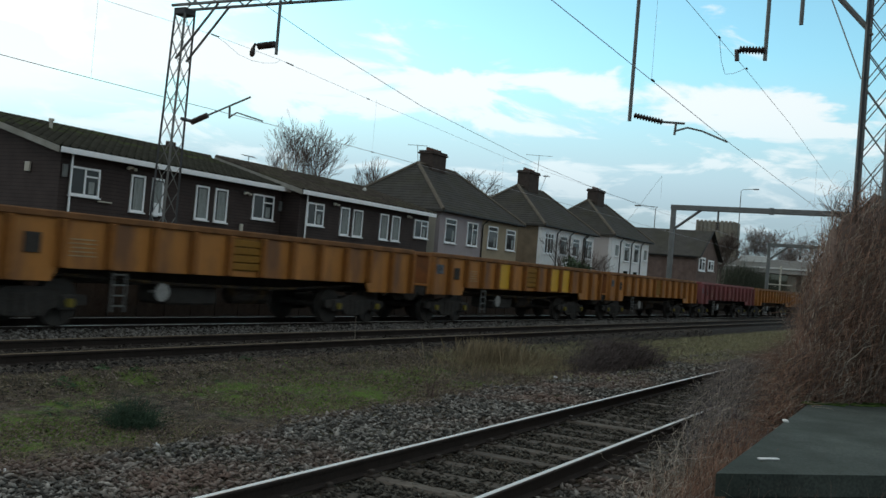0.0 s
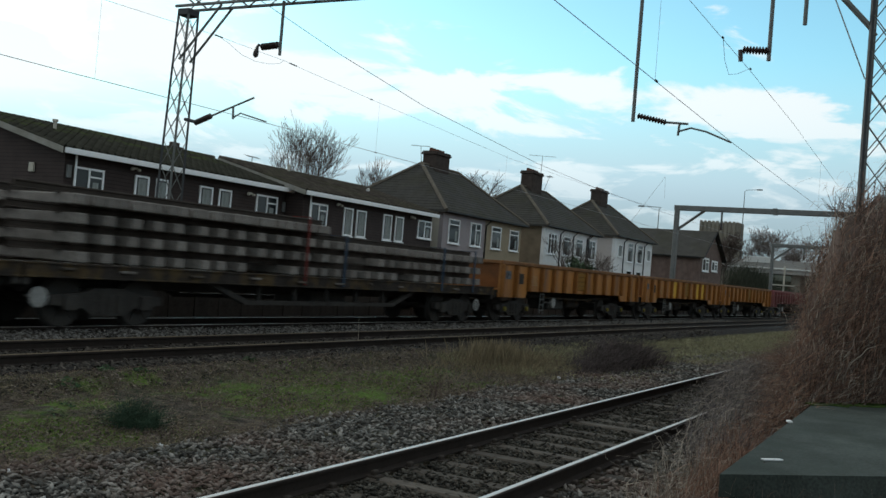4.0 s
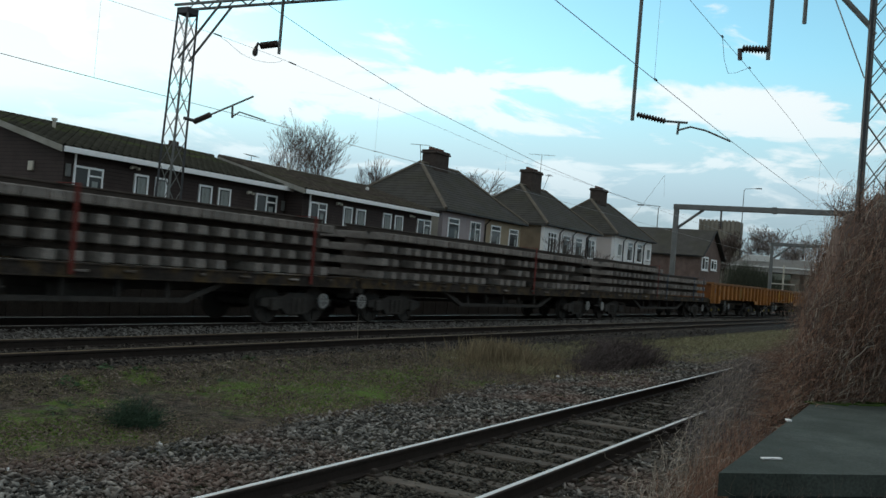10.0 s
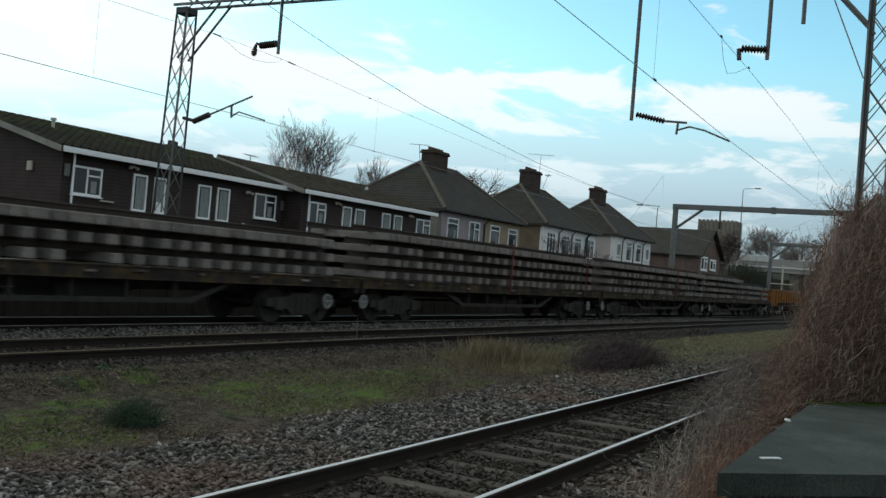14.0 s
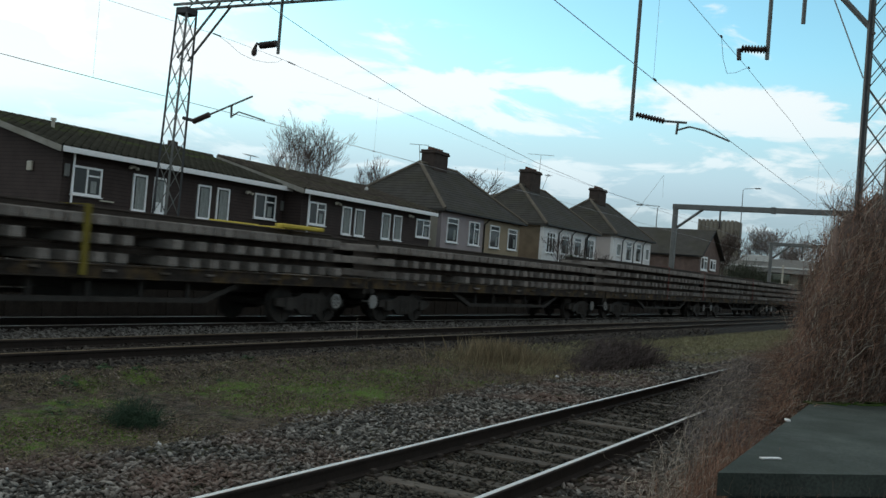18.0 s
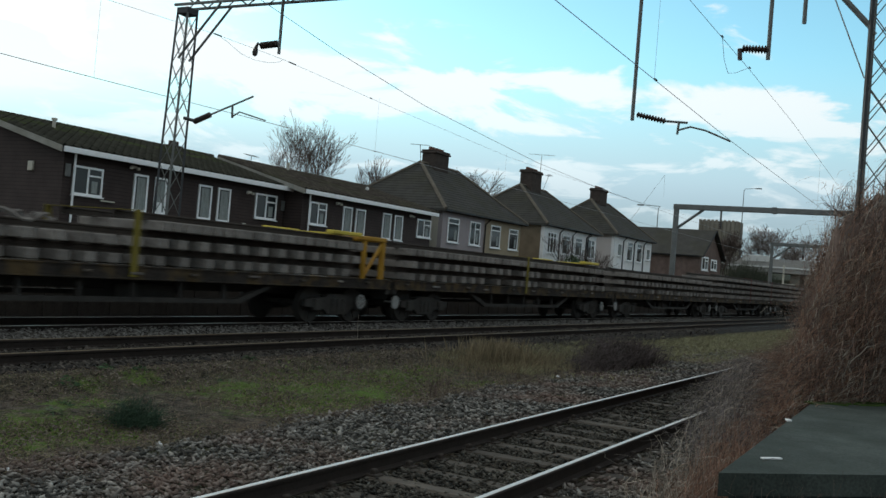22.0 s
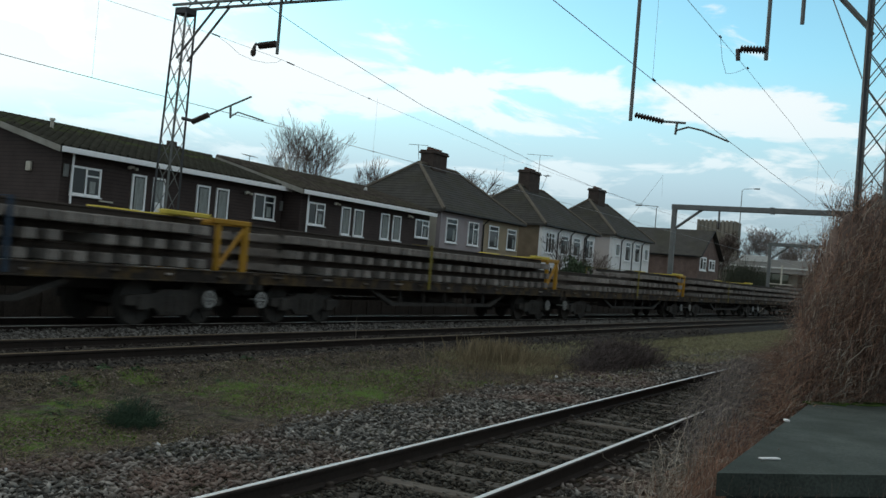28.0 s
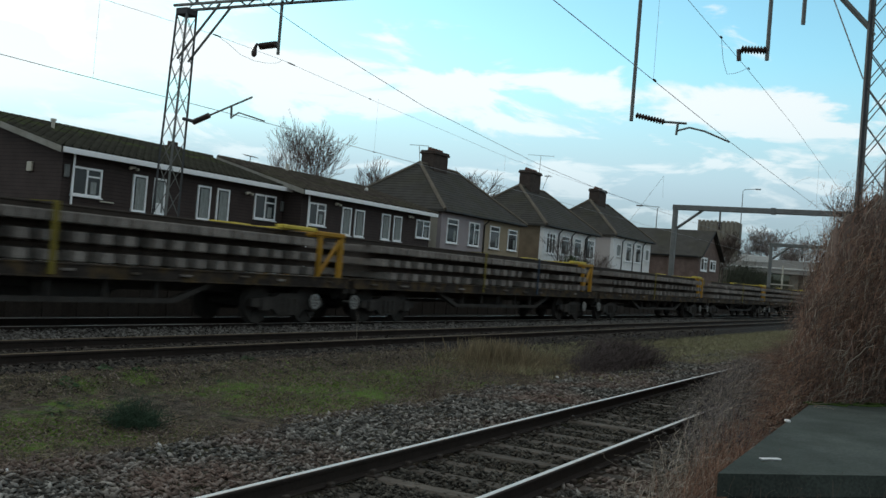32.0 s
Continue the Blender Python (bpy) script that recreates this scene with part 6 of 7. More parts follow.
# ---- plants ----
def bare_tree(name, x, y, z, height, spread, seed, label, group, levels=5, mat_trunk=None, lean=0.0, twig=0.012, rise=0.06):
    """A leafless tree: a tapered trunk with limbs that fork down to fine twigs."""
    rng = np.random.default_rng(seed)
    tree = thing(name, label, "tree", (x, y, z), group)
    trunk, crown = Geo(), Geo()

    def grow(p, d, length, r, level):
        n = 3 if level > 1 else 4
        pts, rad = [p], [r]
        q, e = np.array(p, float), np.array(d, float)
        for i in range(n):
            e = e + rng.normal(0, 0.06 + 0.02 * level, 3) + np.array((0, 0, rise))
            e /= np.linalg.norm(e)
            q = q + e * length / n
            pts.append(q.copy())
            rad.append(max(r * (1 - 0.45 * (i + 1) / n), twig))
        (trunk if level == 0 else crown).tube(pts, rad, 7 if level == 0 else (5 if level < 3 else 3), caps=False)
        if level >= levels:
            return
        kids = (5, 4, 4, 3, 3, 2)[level]
        for k in range(kids):
            t = rng.uniform(0.45, 1.0) if k else 1.0
            i = min(n, max(1, int(round(t * n))))
            a = rng.uniform(0, 2 * math.pi)
            side = np.array((math.cos(a), math.sin(a), rng.uniform(-0.1, 0.35)))
            nd = e * rng.uniform(0.55, 0.9) + side * spread * rng.uniform(0.6, 1.1)
            nd /= np.linalg.norm(nd)
            grow(pts[i], nd, length * rng.uniform(0.62, 0.82), rad[i] * rng.uniform(0.55, 0.75), level + 1)

    grow((0, 0, 0), (lean, 0, 1), height * 0.33, height * 0.022, 0)
    part("trunk", trunk, mat_trunk or M_BARK, tree)
    # crowns beyond x = 180 take the twig colour with haze mixed in
    part("crown", crown, M_TWIG_FAR if x > 180 else M_TWIG, tree, "bare twiggy crown")
    return tree


bare_tree("bare_tree", 64.2, 50, 0.3, 13.6, 0.38, 3, "bare winter tree behind the boarded houses", "bare trees", 6, twig=0.011, rise=0.085)
bare_tree("bare_tree", 79.6, 50, 0.3, 11.4, 0.36, 5, "smaller bare winter tree behind the houses", "bare trees", 6, twig=0.014, rise=0.12)
bare_tree("bare_tree", 90.4, 46, 0.8, 12.4, 0.42, 9, "bare winter tree beside a chimney", "bare trees", 5, twig=0.017)
bare_tree("bare_tree", 192, 33.6, 2.0, 14.2, 0.72, 11, "wide bare tree beyond the road bridge", "far bare trees", 6, twig=0.028, rise=0.09)
bare_tree("bare_tree", 199, 27.5, 2.0, 12.4, 0.7, 12, "bare tree beyond the road bridge", "far bare trees", 6, twig=0.028, rise=0.08)
bare_tree("bare_tree", 203, 21.5, 2.0, 12.8, 0.7, 13, "bare tree beyond the road bridge", "far bare trees", 6, twig=0.028, rise=0.08)
bare_tree("bare_tree", 172, 37.6, 1.75, 10.0, 0.55, 14, "small bare tree before the tower", "far bare trees", 6, twig=0.03)
bare_tree("bare_sapling", 70.5, 27.6, 0.5, 5.6, 0.55, 21, "bare sapling before the white houses", "saplings", 4, twig=0.008)
bare_tree("bare_sapling", 74.0, 27.0, 0.5, 4.8, 0.6, 22, "bare sapling before the white houses", "saplings", 4, twig=0.008)
bare_tree("bare_sapling", 79.0, 27.2, 0.5, 4.6, 0.6, 23, "bare sapling before the white houses", "saplings", 4, twig=0.008)


def canes(name, roots, heights, reach, n_seg, radius, mat, label, category, seed, lay=0.0):
    """Thin arching stems from many roots as one object: three-sided tubes."""
    rng = np.random.default_rng(seed)
    roots = np.asarray(roots, float)
    n = len(roots)
    a = rng.uniform(0, 2 * math.pi, n)
    h = heights * rng.uniform(0.6, 1.15, n)
    rch = reach * rng.uniform(0.2, 1.2, n)
    t = np.linspace(0, 1, n_seg + 1)
    arc = np.sin(t * math.pi * rng.uniform(0.45, 0.8, n)[:, None])
    px = roots[:, 0, None] + np.cos(a)[:, None] * rch[:, None] * t ** 1.3 + np.cumsum(rng.normal(0, 0.12, (n, n_seg + 1)), 1) * rch[:, None]
    py = roots[:, 1, None] + np.sin(a)[:, None] * rch[:, None] * t ** 1.3 + np.cumsum(rng.normal(0, 0.12, (n, n_seg + 1)), 1) * rch[:, None]
    pz = roots[:, 2, None] + h[:, None] * (arc + np.cumsum(rng.normal(0, 0.09, (n, n_seg + 1)), 1) * t)
    P = np.stack([px, py, pz], -1)
    r = (radius * rng.uniform(0.6, 1.4, n))[:, None] * (1 - 0.75 * t)[None]
    off = np.array([(1, 0, 0.0), (-0.5, 0.7, 0.5), (-0.5, -0.7, -0.5)])
    V = P[:, :, None, :] + off[None, None] * r[:, :, None, None]
    V = V.reshape(-1, 3)
    k = n_seg + 1
    base = np.arange(n)[:, None] * (k * 3)
    f = []
    for s in range(n_seg):
        for q in range(3):
            f.append((s * 3 + q, s * 3 + (q + 1) % 3, (s + 1) * 3 + (q + 1) % 3, (s + 1) * 3 + q))
    F = (base[:, :, None] + np.array(f)[None]).reshape(-1, 4)
    return bulk_mesh(name, V, F, mat)


def edge_y(x):
    """How far the bramble bank's foot reaches towards the tracks, along x."""
    return np.interp(x, [9.0, 12.0, 14.0, 16, 20, 25, 30, 40, 60, 120], [1.75, 2.25, 2.65, 3.05, 3.85, 4.75, 5.3, 5.7, 5.9, 6.0])


def bank_top(x, y):
    """Height of the bramble bank's surface above the ground: a low skirt, then a steep face."""
    u = (edge_y(x) - y) / (0.047 * x)
    h = np.interp(u, [0, 0.55, 1.05, 1.22, 1.6, 2.3, 4.0], [0.12, 0.45, 1.25, 2.6, 3.6, 4.4, 4.7])
    top = np.interp(x, [12, 13.4, 14.4, 15.6, 18, 26, 40], [0.5, 0.8, 1.9, 3.6, 4.3, 4.9, 4.6])
    return np.where(u > 0, np.minimum(h, top), 0.0) * (0.88 + 0.12 * np.sin(x * 2.1 + y * 3.0))


def off_slab(x, y):
    """True past the far edge of the concrete slab, or beside it."""
    return ((x - 13.28) * 0.8 + (y - 1.66) * 1.07 > 0.05) | (y > 1.75)


def build_bank():
    rng = np.random.default_rng(31)
    names = ("red-brown tangled bramble canes on the bank", "grey arching bramble canes on the bank", "dark dead stems inside the bramble bank")
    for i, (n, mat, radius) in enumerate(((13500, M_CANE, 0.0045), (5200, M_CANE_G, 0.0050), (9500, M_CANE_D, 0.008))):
        x = 12.4 + 34 * rng.random(n) ** 1.8
        y = edge_y(x) - rng.random(n) ** 1.3 * 0.16 * x
        ok = off_slab(x, y)
        x, y = x[ok], y[ok]
        top = bank_top(x, y)
        z = ground_z(x, y) + top * rng.uniform(0.0, 0.9, len(x)) ** (0.55, 0.75, 1.0)[i]
        me = canes("bramble_bank", np.stack([x, y, z], 1), np.clip(top * 0.3, 0.12, 0.55), np.clip(0.16 + x * 0.015, 0.3, 0.75) * (1.35 if i == 1 else 1.0), 7, radius, mat, "", "", 40 + i)
        solo("bramble_bank", me, mat, names[i], "bramble", "bramble bank", "stuff")
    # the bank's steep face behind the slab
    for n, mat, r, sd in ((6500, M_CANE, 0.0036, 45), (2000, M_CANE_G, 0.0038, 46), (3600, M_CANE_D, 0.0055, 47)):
        y = rng.uniform(-1.8, 1.95, n)
        x = 13.45 + np.maximum(0, 1.66 - y) * 1.30 + 2.4 * rng.random(n) ** 1.4
        cap = np.minimum(np.minimum(3.6, 2.0 + (1.95 - y) * 1.4), 0.55 + 2.1 * (x - 13.4 - np.maximum(0, 1.66 - y) * 1.3))
        z = ground_z(x, y) + cap * rng.random(n) ** 0.8
        solo("bramble_bank", canes("bramble_bank", np.stack([x, y, z], 1), 0.34, 0.5, 7, r, mat, "", "", sd), mat, "tangled bramble canes on the steep face of the bank", "bramble", "bramble bank", "stuff")
    # withered leaves
    n = 46000
    x = 12.6 + 33 * rng.random(n) ** 1.8
    y = edge_y(x) - rng.random(n) ** 1.3 * 0.15 * x
    z = ground_z(x, y) + bank_top(x, y) * rng.uniform(0.05, 1.0, n) ** 0.6
    k = n // 4
    y[:k] = rng.uniform(-1.8, 1.95, k)
    x[:k] = 13.5 + np.maximum(0, 1.66 - y[:k]) * 1.30 + 2.2 * rng.random(k)
    z[:k] = ground_z(x[:k], y[:k]) + np.minimum(np.minimum(3.6, 2.0 + (1.95 - y[:k]) * 1.4), 0.55 + 2.1 * (x[:k] - 13.4 - np.maximum(0, 1.66 - y[:k]) * 1.3)) * rng.random(k)
    ok = off_slab(x, y)
    x, y, z = x[ok], y[ok], z[ok]
    n = len(x)
    s = rng.uniform(0.010, 0.030, n) * (0.6 + x * 0.022)
    C = np.stack([x, y, z], 1)
    A, B = rng.normal(0, 1, (n, 3)), rng.normal(0, 1, (n, 3))
    A /= np.linalg.norm(A, axis=1)[:, None]
    B /= np.linalg.norm(B, axis=1)[:, None]
    V = np.stack([C - A * s[:, None], C + B * s[:, None] * 0.6, C + A * s[:, None], C - B * s[:, None] * 0.5 + A * s[:, None] * 0.2], 1).reshape(-1, 3)
    F = np.arange(n * 4).reshape(n, 4)
    solo("bramble_leaves", bulk_mesh("bramble_leaves", V, F, M_DEADLEAF), M_DEADLEAF, "withered red-brown leaves in the bramble bank", "leaves", "bramble bank", "stuff")
    # dark sheet added inside as the bank's shaded heart, so that no daylight comes through
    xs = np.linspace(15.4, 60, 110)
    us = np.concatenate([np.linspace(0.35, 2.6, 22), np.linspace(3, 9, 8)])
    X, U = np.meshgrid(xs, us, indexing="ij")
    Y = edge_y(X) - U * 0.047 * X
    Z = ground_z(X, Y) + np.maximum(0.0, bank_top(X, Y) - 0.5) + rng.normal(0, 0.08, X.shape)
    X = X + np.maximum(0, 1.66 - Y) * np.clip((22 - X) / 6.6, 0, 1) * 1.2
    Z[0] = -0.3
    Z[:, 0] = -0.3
    idx = np.arange(X.size).reshape(X.shape)
    F = np.stack([idx[:-1, :-1], idx[1:, :-1], idx[1:, 1:], idx[:-1, 1:]], -1).reshape(-1, 4)
    solo("bramble_heart", bulk_mesh("bramble_heart", np.stack([X, Y, Z], -1).reshape(-1, 3), F, M_CANE_D), M_CANE_D, "dark sheet for the shaded heart of the bramble bank", "bramble", "bramble bank", "stuff")


build_bank()
for sx, sy, sz, hh, sd in ((17.5, 1.2, 2.6, 2.6, 51), (18.6, 0.9, 2.8, 2.9, 52), (20.5, 2.0, 3.0, 2.0, 53), (16.4, 0.9, 2.6, 2.3, 54), (21.0, 1.6, 3.0, 1.6, 55)):
    bare_tree("thorn_bush", sx, sy, sz - 1.2, hh + 0.1, 0.75, sd, "wiry pale thorn bush rising from the brambles", "thorn bushes", 4, M_TWIG, twig=0.004)


def low_growth():
    rng = np.random.default_rng(77)
    # red-brown stems beside the slab and grey tangle by the near rail
    n = 1500
    x = 7.3 + 5.6 * rng.random(n)
    y = np.interp(x, [7, 9, 11, 13], [1.68, 1.82, 2.05, 2.3]) + rng.normal(0, 0.17, n)
    z = ground_z(x, y)
    solo("bramble_shoots", canes("bramble_shoots", np.stack([x, y, z], 1), 0.42, 0.28, 5, 0.004, M_CANE, "", "", 81), M_CANE, "red-brown bramble shoots beside the concrete slab", "bramble", "low brambles", "stuff")
    n = 500
    x = 7.2 + 5.6 * rng.random(n)
    y = np.interp(x, [7, 9, 11, 13], [1.8, 2.0, 2.25, 2.5]) + rng.normal(0, 0.28, n)
    solo("bramble_shoots", canes("bramble_shoots", np.stack([x, y, ground_z(x, y)], 1), 0.36, 0.4, 7, 0.0055, M_CANE_G, "", "", 84), M_CANE_G, "pale dead stems beside the concrete slab", "bramble", "low brambles", "stuff")
    n = 1000
    x = 11.5 + 14 * rng.random(n)
    y = np.interp(x, [11, 14, 18, 22, 26], [2.15, 2.85, 3.5, 4.15, 4.8]) + rng.normal(0, 0.22, n)
    solo("bramble_shoots", canes("bramble_shoots", np.stack([x, y, ground_z(x, y)], 1), 0.38, 0.5, 8, 0.0065, M_CANE_G, "", "", 82), M_CANE_G, "grey bramble tangle creeping over the near rail", "bramble", "low brambles", "stuff")
    n = 4800
    x = 11.0 + 14.5 * rng.random(n)
    y = np.interp(x, [11, 14, 18, 22, 26], [2.05, 2.75, 3.45, 4.05, 4.7]) + rng.normal(0, 0.26, n)
    solo("bramble_shoots", canes("bramble_shoots", np.stack([x, y, ground_z(x, y)], 1), 0.36, 0.42, 6, 0.006, M_TANGLE, "", "", 87), M_TANGLE, "dark dead bramble stems low beside the near rail", "bramble", "low brambles", "stuff")
    n = 350
    x = 6.2 + 5 * rng.random(n)
    y = 2.1 + rng.normal(0, 0.3, n)
    solo("bramble_shoots", canes("bramble_shoots", np.stack([x, y, ground_z(x, y)], 1), 0.14, 0.35, 6, 0.0055, M_CANE_G, "", "", 83), M_CANE_G, "thin grey stems on the ballast edge", "bramble", "low brambles", "stuff")

    def blades(name, n, xr, yr, hh, w, mat, label, patch, seed, power=1.5, lean=0.5):
        r = np.random.default_rng(seed)
        x = xr[0] + (xr[1] - xr[0]) * r.random(n) ** power
        y = r.uniform(*yr, n)
        keep = np.array([patch(a, b) for a, b in zip(x, y)]) > r.random(n)
        x, y = x[keep], y[keep]
        n = len(x)
        z = ground_z(x, y) - 0.02
        a = r.uniform(0, 2 * math.pi, n)
        h = hh * r.uniform(0.5, 1.3, n)
        ww = w * r.uniform(0.7, 1.3, n) * (0.7 + x * 0.03)
        lx, ly = r.normal(0, lean, n) * h, r.normal(0, lean, n) * h
        c, s = np.cos(a) * ww, np.sin(a) * ww
        V = np.stack([np.stack([x - c, y - s, z], 1), np.stack([x + c, y + s, z], 1), np.stack([x + lx * 0.5 + c * 0.6, y + ly * 0.5 + s * 0.6, z + h * 0.62], 1), np.stack([x + lx, y + ly, z + h], 1)], 1).reshape(-1, 3)
        F = np.arange(n * 4).reshape(n, 4)
        solo(name, bulk_mesh(name, V, F, mat), mat, label, "grass", "lineside grass", "stuff")

    def pn(x, y, s, o):
        return noise.noise(Vector((x * s, y * s * 1.6, o))) * 0.5 + 0.5

    blades("green_grass", 110000, (5.5, 19), (7.4, 10.8), 0.045, 0.0045, M_GRASS, "short green grass in patches between the tracks",
           lambda x, y: 1.3 * float(moss(x, y)) * (0.4 + pn(x, y, 2.5, 1.0)) + 0.02, 91, 1.1)
    blades("dead_grass", 80000, (3.5, 30), (7.2, 10.6), 0.04, 0.0035, M_STRAW, "short dead grass and moss between the tracks",
           lambda x, y: 0.35 + max(0, (pn(x, y, 0.6, 7.0) - 0.45) * 2.5), 92)
    blades("olive_grass", 60000, (19, 70), (5.9, 10.3), 0.12, 0.005, M_OLIVE, "rough olive grass beside the main line",
           lambda x, y: 0.9 if y > 7.9 or x > 27 else 0.05, 93, 1.4)
    blades("dead_reeds", 30000, (17.5, 24), (8.0, 10.4), 0.50, 0.0016, M_STRAW, "tall straw-coloured dead reeds between the tracks",
           lambda x, y: 0.7 * math.exp(-((x - 20.0) / 0.8) ** 2 - ((y - 9.35) / 0.42) ** 2), 94, 1.0, 0.13)
    blades("dead_reeds", 40000, (15.5, 25), (7.6, 10.4), 0.20, 0.0018, M_STRAW, "rough tufts of straw-coloured dead grass between the tracks",
           lambda x, y: 0.45 * math.exp(-((x - 20.6) / 2.1) ** 2 - ((y - 8.9) / 0.8) ** 2) * (0.3 + 1.4 * pn(x, y, 1.6, 5.0)), 96, 1.0, 0.3)
    blades("dead_reeds", 6000, (9, 19), (7.6, 10.3), 0.15, 0.0022, M_STRAW, "scattered dead grass tufts between the tracks",
           lambda x, y: max(0, pn(x, y, 1.4, 3.0) - 0.5) * 2.0, 95, 1.0, 0.22)

    # dry stems before the slab's near edge
    n = 420
    u, w = 0.45 * rng.random(n) ** 1.5, rng.uniform(0.05, 0.4, n)
    x, y = 7.34 + 3.3 * u - 0.69 * w, 1.51 - 3.12 * u - 0.73 * w
    solo("bramble_shoots", canes("bramble_shoots", np.stack([x, y, ground_z(x, y)], 1), 0.42, 0.3, 6, 0.0022, M_CANE_D, "", "", 88), M_CANE_D, "dull dry stems before the slab's edge", "bramble", "low brambles", "stuff")
    # dry stems lying about
    n = 9000
    x, y = 5.0 + 20 * rng.random(n) ** 1.2, rng.uniform(7.3, 10.7, n)
    solo("dry_stems", canes("dry_stems", np.stack([x, y, ground_z(x, y) + 0.005], 1), 0.045, 0.22, 2, 0.003, M_STRAW, "", "", 85), M_STRAW, "dry stems and stalks lying on the soil", "grass", "lineside grass", "stuff")
    n = 7000
    x, y = 5.0 + 20 * rng.random(n) ** 1.2, rng.uniform(7.3, 10.7, n)
    solo("dry_stems", canes("dry_stems", np.stack([x, y, ground_z(x, y) + 0.005], 1), 0.06, 0.2, 2, 0.004, M_CANE_D, "", "", 86), M_CANE_D, "dark dead stalks lying on the soil", "grass", "lineside grass", "stuff")

    # dark green broom bush
    r = np.random.default_rng(99)
    n = 620
    a, q = r.uniform(0, 2 * math.pi, n), np.sqrt(r.random(n))
    x, y = 8.25 + np.cos(a) * q * 0.27, 8.3 + np.sin(a) * q * 0.25
    solo("broom_bush", canes("broom_bush", np.stack([x, y, ground_z(x, y)], 1), 0.33 * (1.15 - q * 0.7), 0.34, 6, 0.0035, M_BUSHG, "", "", 100), M_BUSHG, "dark green fine-stemmed broom bush in the grass", "bush")
    # evergreen garden bushes behind the line
    for cx, cy, wide, hh, n in ((72.6, 27.3, 2.2, 3.1, 1700), (75.9, 27.6, 1.7, 2.8, 1100)):
        d = r.normal(0, 1, (n, 3))
        d /= np.linalg.norm(d, axis=1)[:, None]
        d *= (r.random(n) ** 0.4)[:, None] * (1 + 0.25 * np.sin(d[:, :1] * 5 + d[:, 2:] * 4))
        C = np.stack([cx + d[:, 0] * wide, cy + d[:, 1] * 0.8, float(ground_z(cx, cy)) + hh * (0.5 + 0.5 * d[:, 2])], 1)
        A, B = r.normal(0, 0.11, (n, 3)), r.normal(0, 0.06, (n, 3))
        V = np.stack([C - A, C + B, C + A, C - B], 1).reshape(-1, 3)
        bush = thing("garden_bush", "dull green evergreen bush in a garden beyond the railway", "bush", (0, 0, 0), "garden bushes")
        part("foliage", bulk_mesh("foliage", V, np.arange(n * 4).reshape(n, 4), M_LEAFG), M_LEAFG, bush)
        part("stem", Geo().tube([(cx, cy, float(ground_z(cx, cy)) - 0.1), (cx + 0.1, cy, hh * 0.5)], [0.07, 0.03], 6), M_BARK, bush)
    # small leafy weeds in the grass
    for k, (cx, cy, hh, wide) in enumerate(((8.94, 10.23, 0.13, 0.16), (9.92, 10.61, 0.10, 0.12), (12.99, 10.58, 0.12, 0.14), (7.78, 9.13, 0.10, 0.16), (10.45, 10.5, 0.08, 0.12), (8.3, 9.5, 0.07, 0.12), (11.6, 9.9, 0.07, 0.14))):
        n = 70
        a, q = r.uniform(0, 2 * math.pi, n), np.sqrt(r.random(n)) * wide
        C = np.stack([cx + np.cos(a) * q, cy + np.sin(a) * q, float(ground_z(cx, cy)) + hh * (1 - (q / wide) ** 2) * r.uniform(0.1, 1.1, n) + 0.01], 1)
        A, B = r.normal(0, 1, (n, 3)), r.normal(0, 1, (n, 3))
        A[:, 2] *= 0.4
        B[:, 2] *= 0.4
        V = np.stack([C - A * 0.022, C + B * 0.012, C + A * 0.022, C - B * 0.012], 1).reshape(-1, 3)
        solo("leafy_weed", bulk_mesh("leafy_weed", V, np.arange(n * 4).reshape(n, 4), M_WEED), M_WEED, "small blue-green leafy weed on the mossy soil", "weed", "leafy weeds")
    x, y = np.full(26, 14.0) + r.normal(0, 0.05, 26), np.full(26, 7.55) + r.normal(0, 0.05, 26)
    solo("dead_weed", canes("dead_weed", np.stack([x, y, ground_z(x, y)], 1), 0.32, 0.2, 5, 0.005, M_CANE_D, "", "", 103), M_CANE_D, "dark wiry dead weed at the edge of the ballast", "weed", kind="stuff")
    # dark heap of dead brambles beside the grass
    n = 2600
    x = r.normal(23.6, 1.2, n)
    y = r.normal(7.5, 0.3, n)
    hh = 0.38 * np.exp(-((x - 23.6) / 2.0) ** 2)
    solo("dead_bramble_heap", canes("dead_bramble_heap", np.stack([x, y, ground_z(x, y) + hh * 0.3], 1), hh + 0.12, 0.55, 5, 0.008, M_HEAP, "", "", 101), M_HEAP, "dark heap of dead brambles between the tracks", "bramble", kind="stuff")
    # dark scrub under the tower and beside the bridge
    for cx, cy, sx, sy, hz, nn, sd in ((128, 24.5, 7, 2.0, 3.8, 2600, 111), (146, 25, 10, 2.5, 2.6, 2600, 112), (70.5, 27.4, 2.2, 0.6, 1.7, 900, 113), (80, 27.2, 3.0, 0.6, 1.5, 900, 114)):
        x, y = r.normal(cx, sx * 0.6, nn), r.normal(cy, sy * 0.6, nn)
        hh = hz * np.exp(-((x - cx) / sx) ** 2) * 0.8 + 0.3
        mat = M_SHRUB
        solo("scrub_bush", canes("scrub_bush", np.stack([x, y, ground_z(x, y) + 0.2 * hh], 1), hh, 1.0, 4, 0.03 if cx > 100 else 0.014, mat, "", "", sd), mat, "dark leafless scrub beyond the railway", "bush", "scrub bushes")


low_growth()


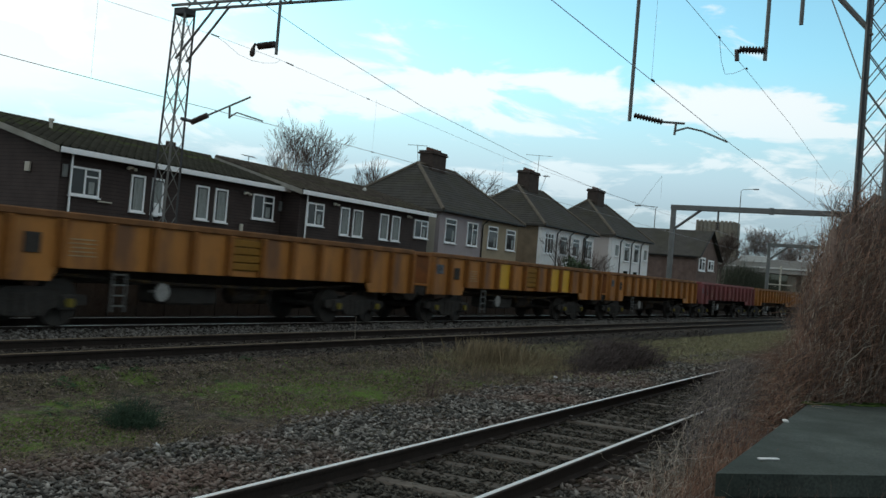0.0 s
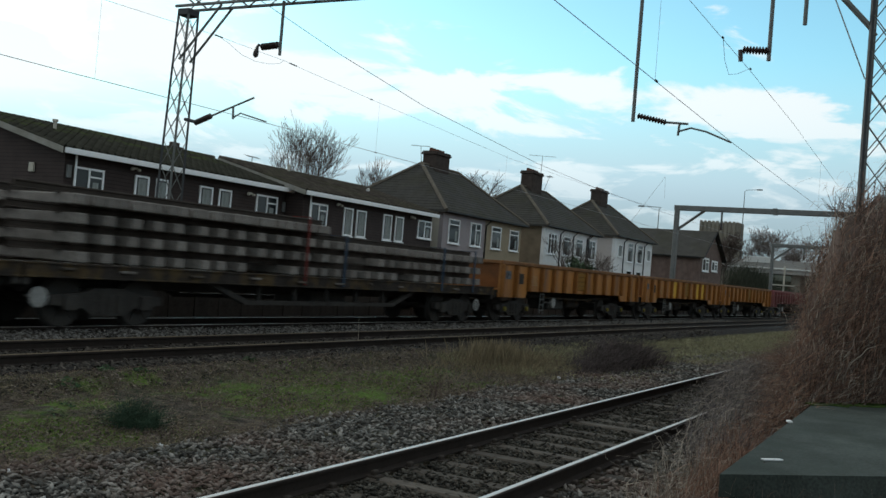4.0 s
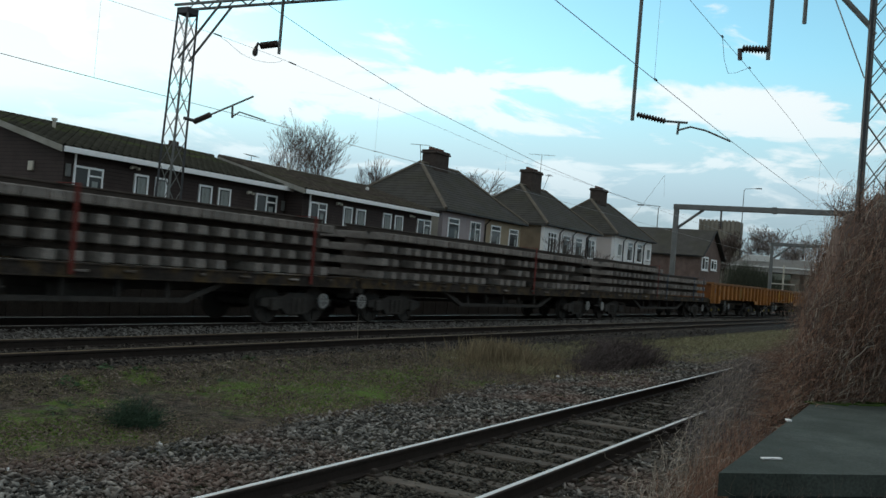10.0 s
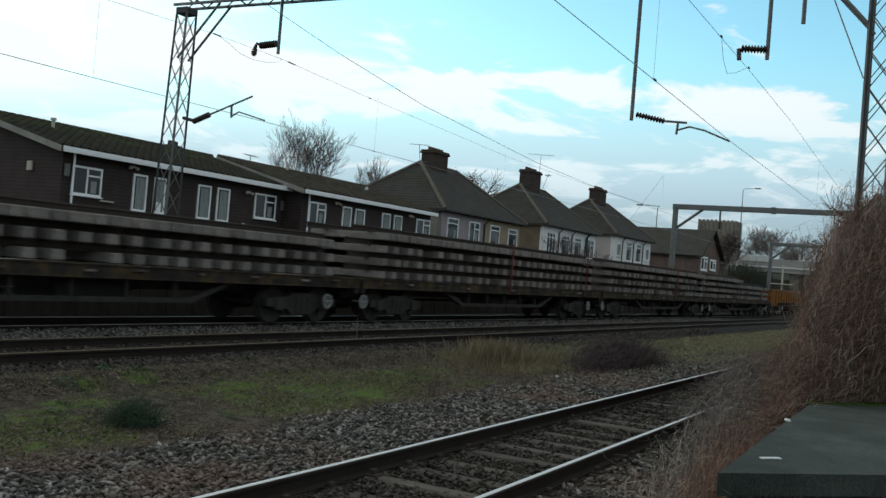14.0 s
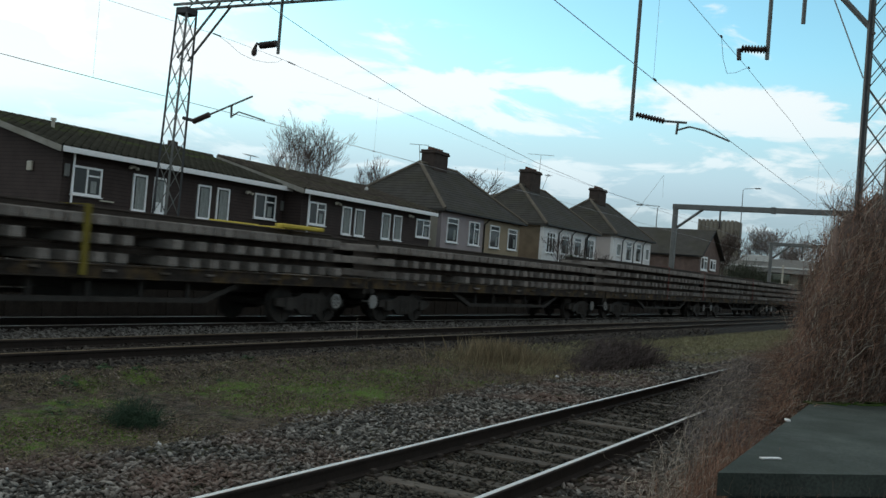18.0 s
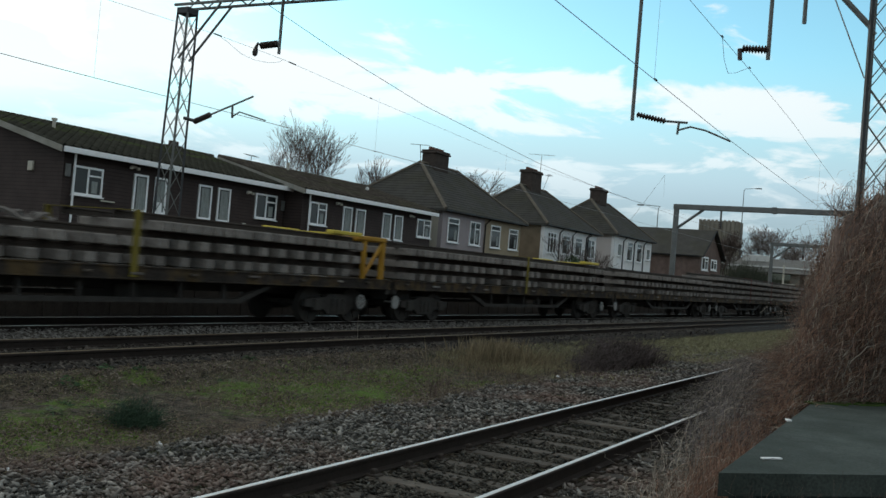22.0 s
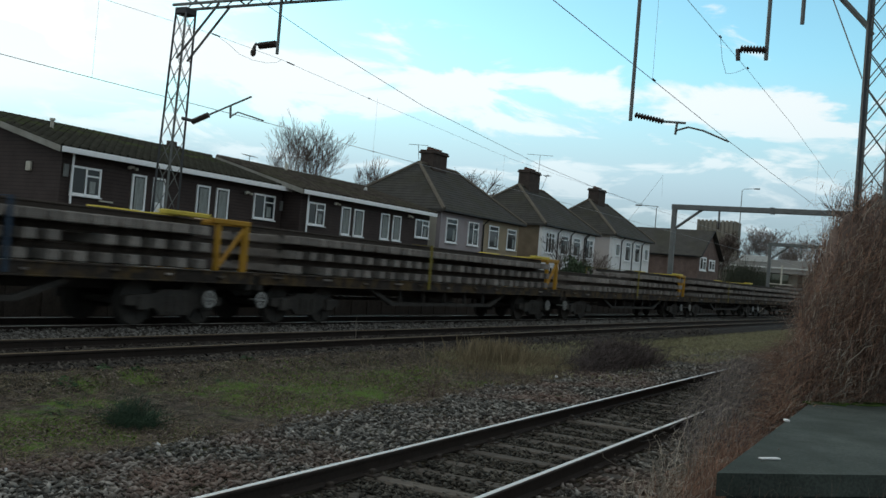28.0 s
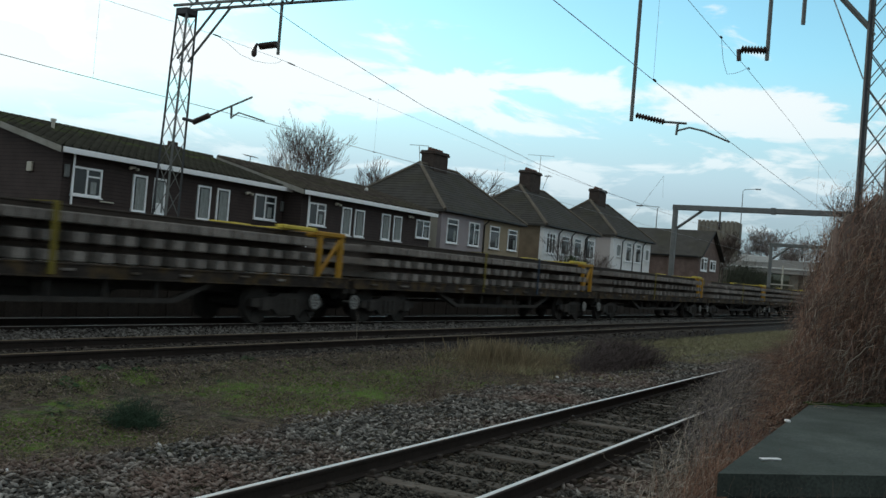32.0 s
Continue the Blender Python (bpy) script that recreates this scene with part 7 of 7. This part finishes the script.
# ---- concrete slab beside the camera ----
def build_slab():
    s = thing("concrete_slab", "dark greenish concrete slab top beside the track", "concrete slab", (0, 0, 0))
    near_l, near_r, far_r, far_l = (7.32, 1.52), (10.64, -1.61), (16.6, -0.82), (13.28, 1.66)
    zt = 0.5
    def poly(pts, z0, z1):
        v = [(x, y, z0) for x, y in pts] + [(x, y, z1) for x, y in pts]
        return Geo().add(v, [(3, 2, 1, 0), (4, 5, 6, 7), (0, 1, 5, 4), (1, 2, 6, 5), (2, 3, 7, 6), (3, 0, 4, 7)])
    top = part("slab_top", poly((near_l, near_r, far_r, far_l), zt - 0.17, zt), M_SLAB, s, "worn dark green concrete top")
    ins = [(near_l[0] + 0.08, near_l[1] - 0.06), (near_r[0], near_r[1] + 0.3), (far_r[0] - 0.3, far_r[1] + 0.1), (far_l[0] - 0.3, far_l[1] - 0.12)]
    # block under the overhang, coloured darker to stand for shade
    part("block", poly(ins, -0.4, zt - 0.17), M_SLABSIDE, s, "concrete block with shade in its dark colour")
    far = Geo()
    for i in range(60):
        u = RNG.random() ** 1.3
        p = np.array(far_l) * (1 - u) + np.array(far_r) * u
        far.box((p[0] - RNG.uniform(0.0, 0.22), p[1], zt + 0.008), (RNG.uniform(0.06, 0.2), RNG.uniform(0.1, 0.3), 0.02), 0.008, RNG.uniform(0, 1))
    part("moss_edge", far, M_MOSS, s, "bright green moss along the far edge")
    solo("paper_scrap", Geo().box((0, 0, 0), (0.19, 0.045, 0.012), 0.003), M_PAPER, "scrap of white paper lying on the concrete slab", "litter", at=pose(8.32, 1.32, zt + 0.007, 0, 0, -42))
    solo("paper_scrap", Geo().box((0, 0, 0), (0.1, 0.05, 0.02), 0.004), M_PAPER, "small white litter at the slab's edge", "litter", at=pose(11.0, 1.60, zt + 0.012, 0, 0, 20))


build_slab()


def litter():
    """White scraps in the grass, and a tall dry stalk."""
    for k, (x, y, s) in enumerate(((19.48, 10.06, 0.12), (19.43, 7.51, 0.10), (5.81, 7.29, 0.04), (7.70, 7.35, 0.04))):
        solo("paper_scrap", Geo().box((0, 0, 0), (s, s * 0.6, 0.03), 0.008).box((s * 0.2, 0, 0.02), (s * 0.5, s * 0.4, 0.03), 0.008, 0.5), M_PAPER, "crumpled white scrap lying beside the tracks", "litter", "litter scraps",
             at=pose(x, y, float(ground_z(x, y)) + 0.015, 0, 12, 40 * k))
    x, y = 17.74, 11.53
    solo("dry_stalk", Geo().tube([(0, 0, -0.02), (0.01, 0.01, 0.25), (0.0, 0.03, 0.5), (0.03, 0.03, 0.68)], [0.004, 0.004, 0.003, 0.002], 5), M_CANE_G, "tall dry weed stalk beside the main line", "weed", at=pose(x, y, float(ground_z(x, y))))


litter()


# ---- what moves ----
def motions():
    """The train runs by; its wheels turn; two vans cross the far bridge."""
    ts = [0.5 * i for i in range(65)]
    for ob, x0 in MOVERS:
        y, z = ob.location[1], ob.location[2]
        walk(ob, [(t, pose(x0 + travel(t), y + SLOPE * (x0 + travel(t) - PIVOT), z, 0, 0, TURN)) for t in ts])
    tw = [0.1 * i for i in range(321)]
    for w, x, phase in WHEELS:
        walk(w, [(t, Matrix.Translation((x, 0, 0.455)) @ Matrix.Rotation(phase + travel(t) / 0.455, 4, 'Y')) for t in tw])
    xv, zv = VAN_A.location[0], VAN_A.location[2]
    walk(VAN_A, [(0, pose(xv, -50, zv)), (24, pose(xv, -50, zv)), (25, pose(xv, -38.5, zv)), (27, pose(xv, -12, zv)), (29, pose(xv, 14.5, zv)), (30, pose(xv, 27.9, zv)), (30.5, pose(xv, 34.2, zv)), (31, pose(xv, 38.6, zv)), (31.3, pose(xv, 40.5, zv)), (32, pose(xv, 45.5, zv))])
    back = lambda y: pose(xv + 2.6, y, zv, 0, 0, 180)
    walk(VAN_B, [(0, back(60)), (29.6, back(60)), (30.4, back(52.5)), (31, back(45.5)), (31.6, back(38.8)), (32, back(34.9))])


motions()
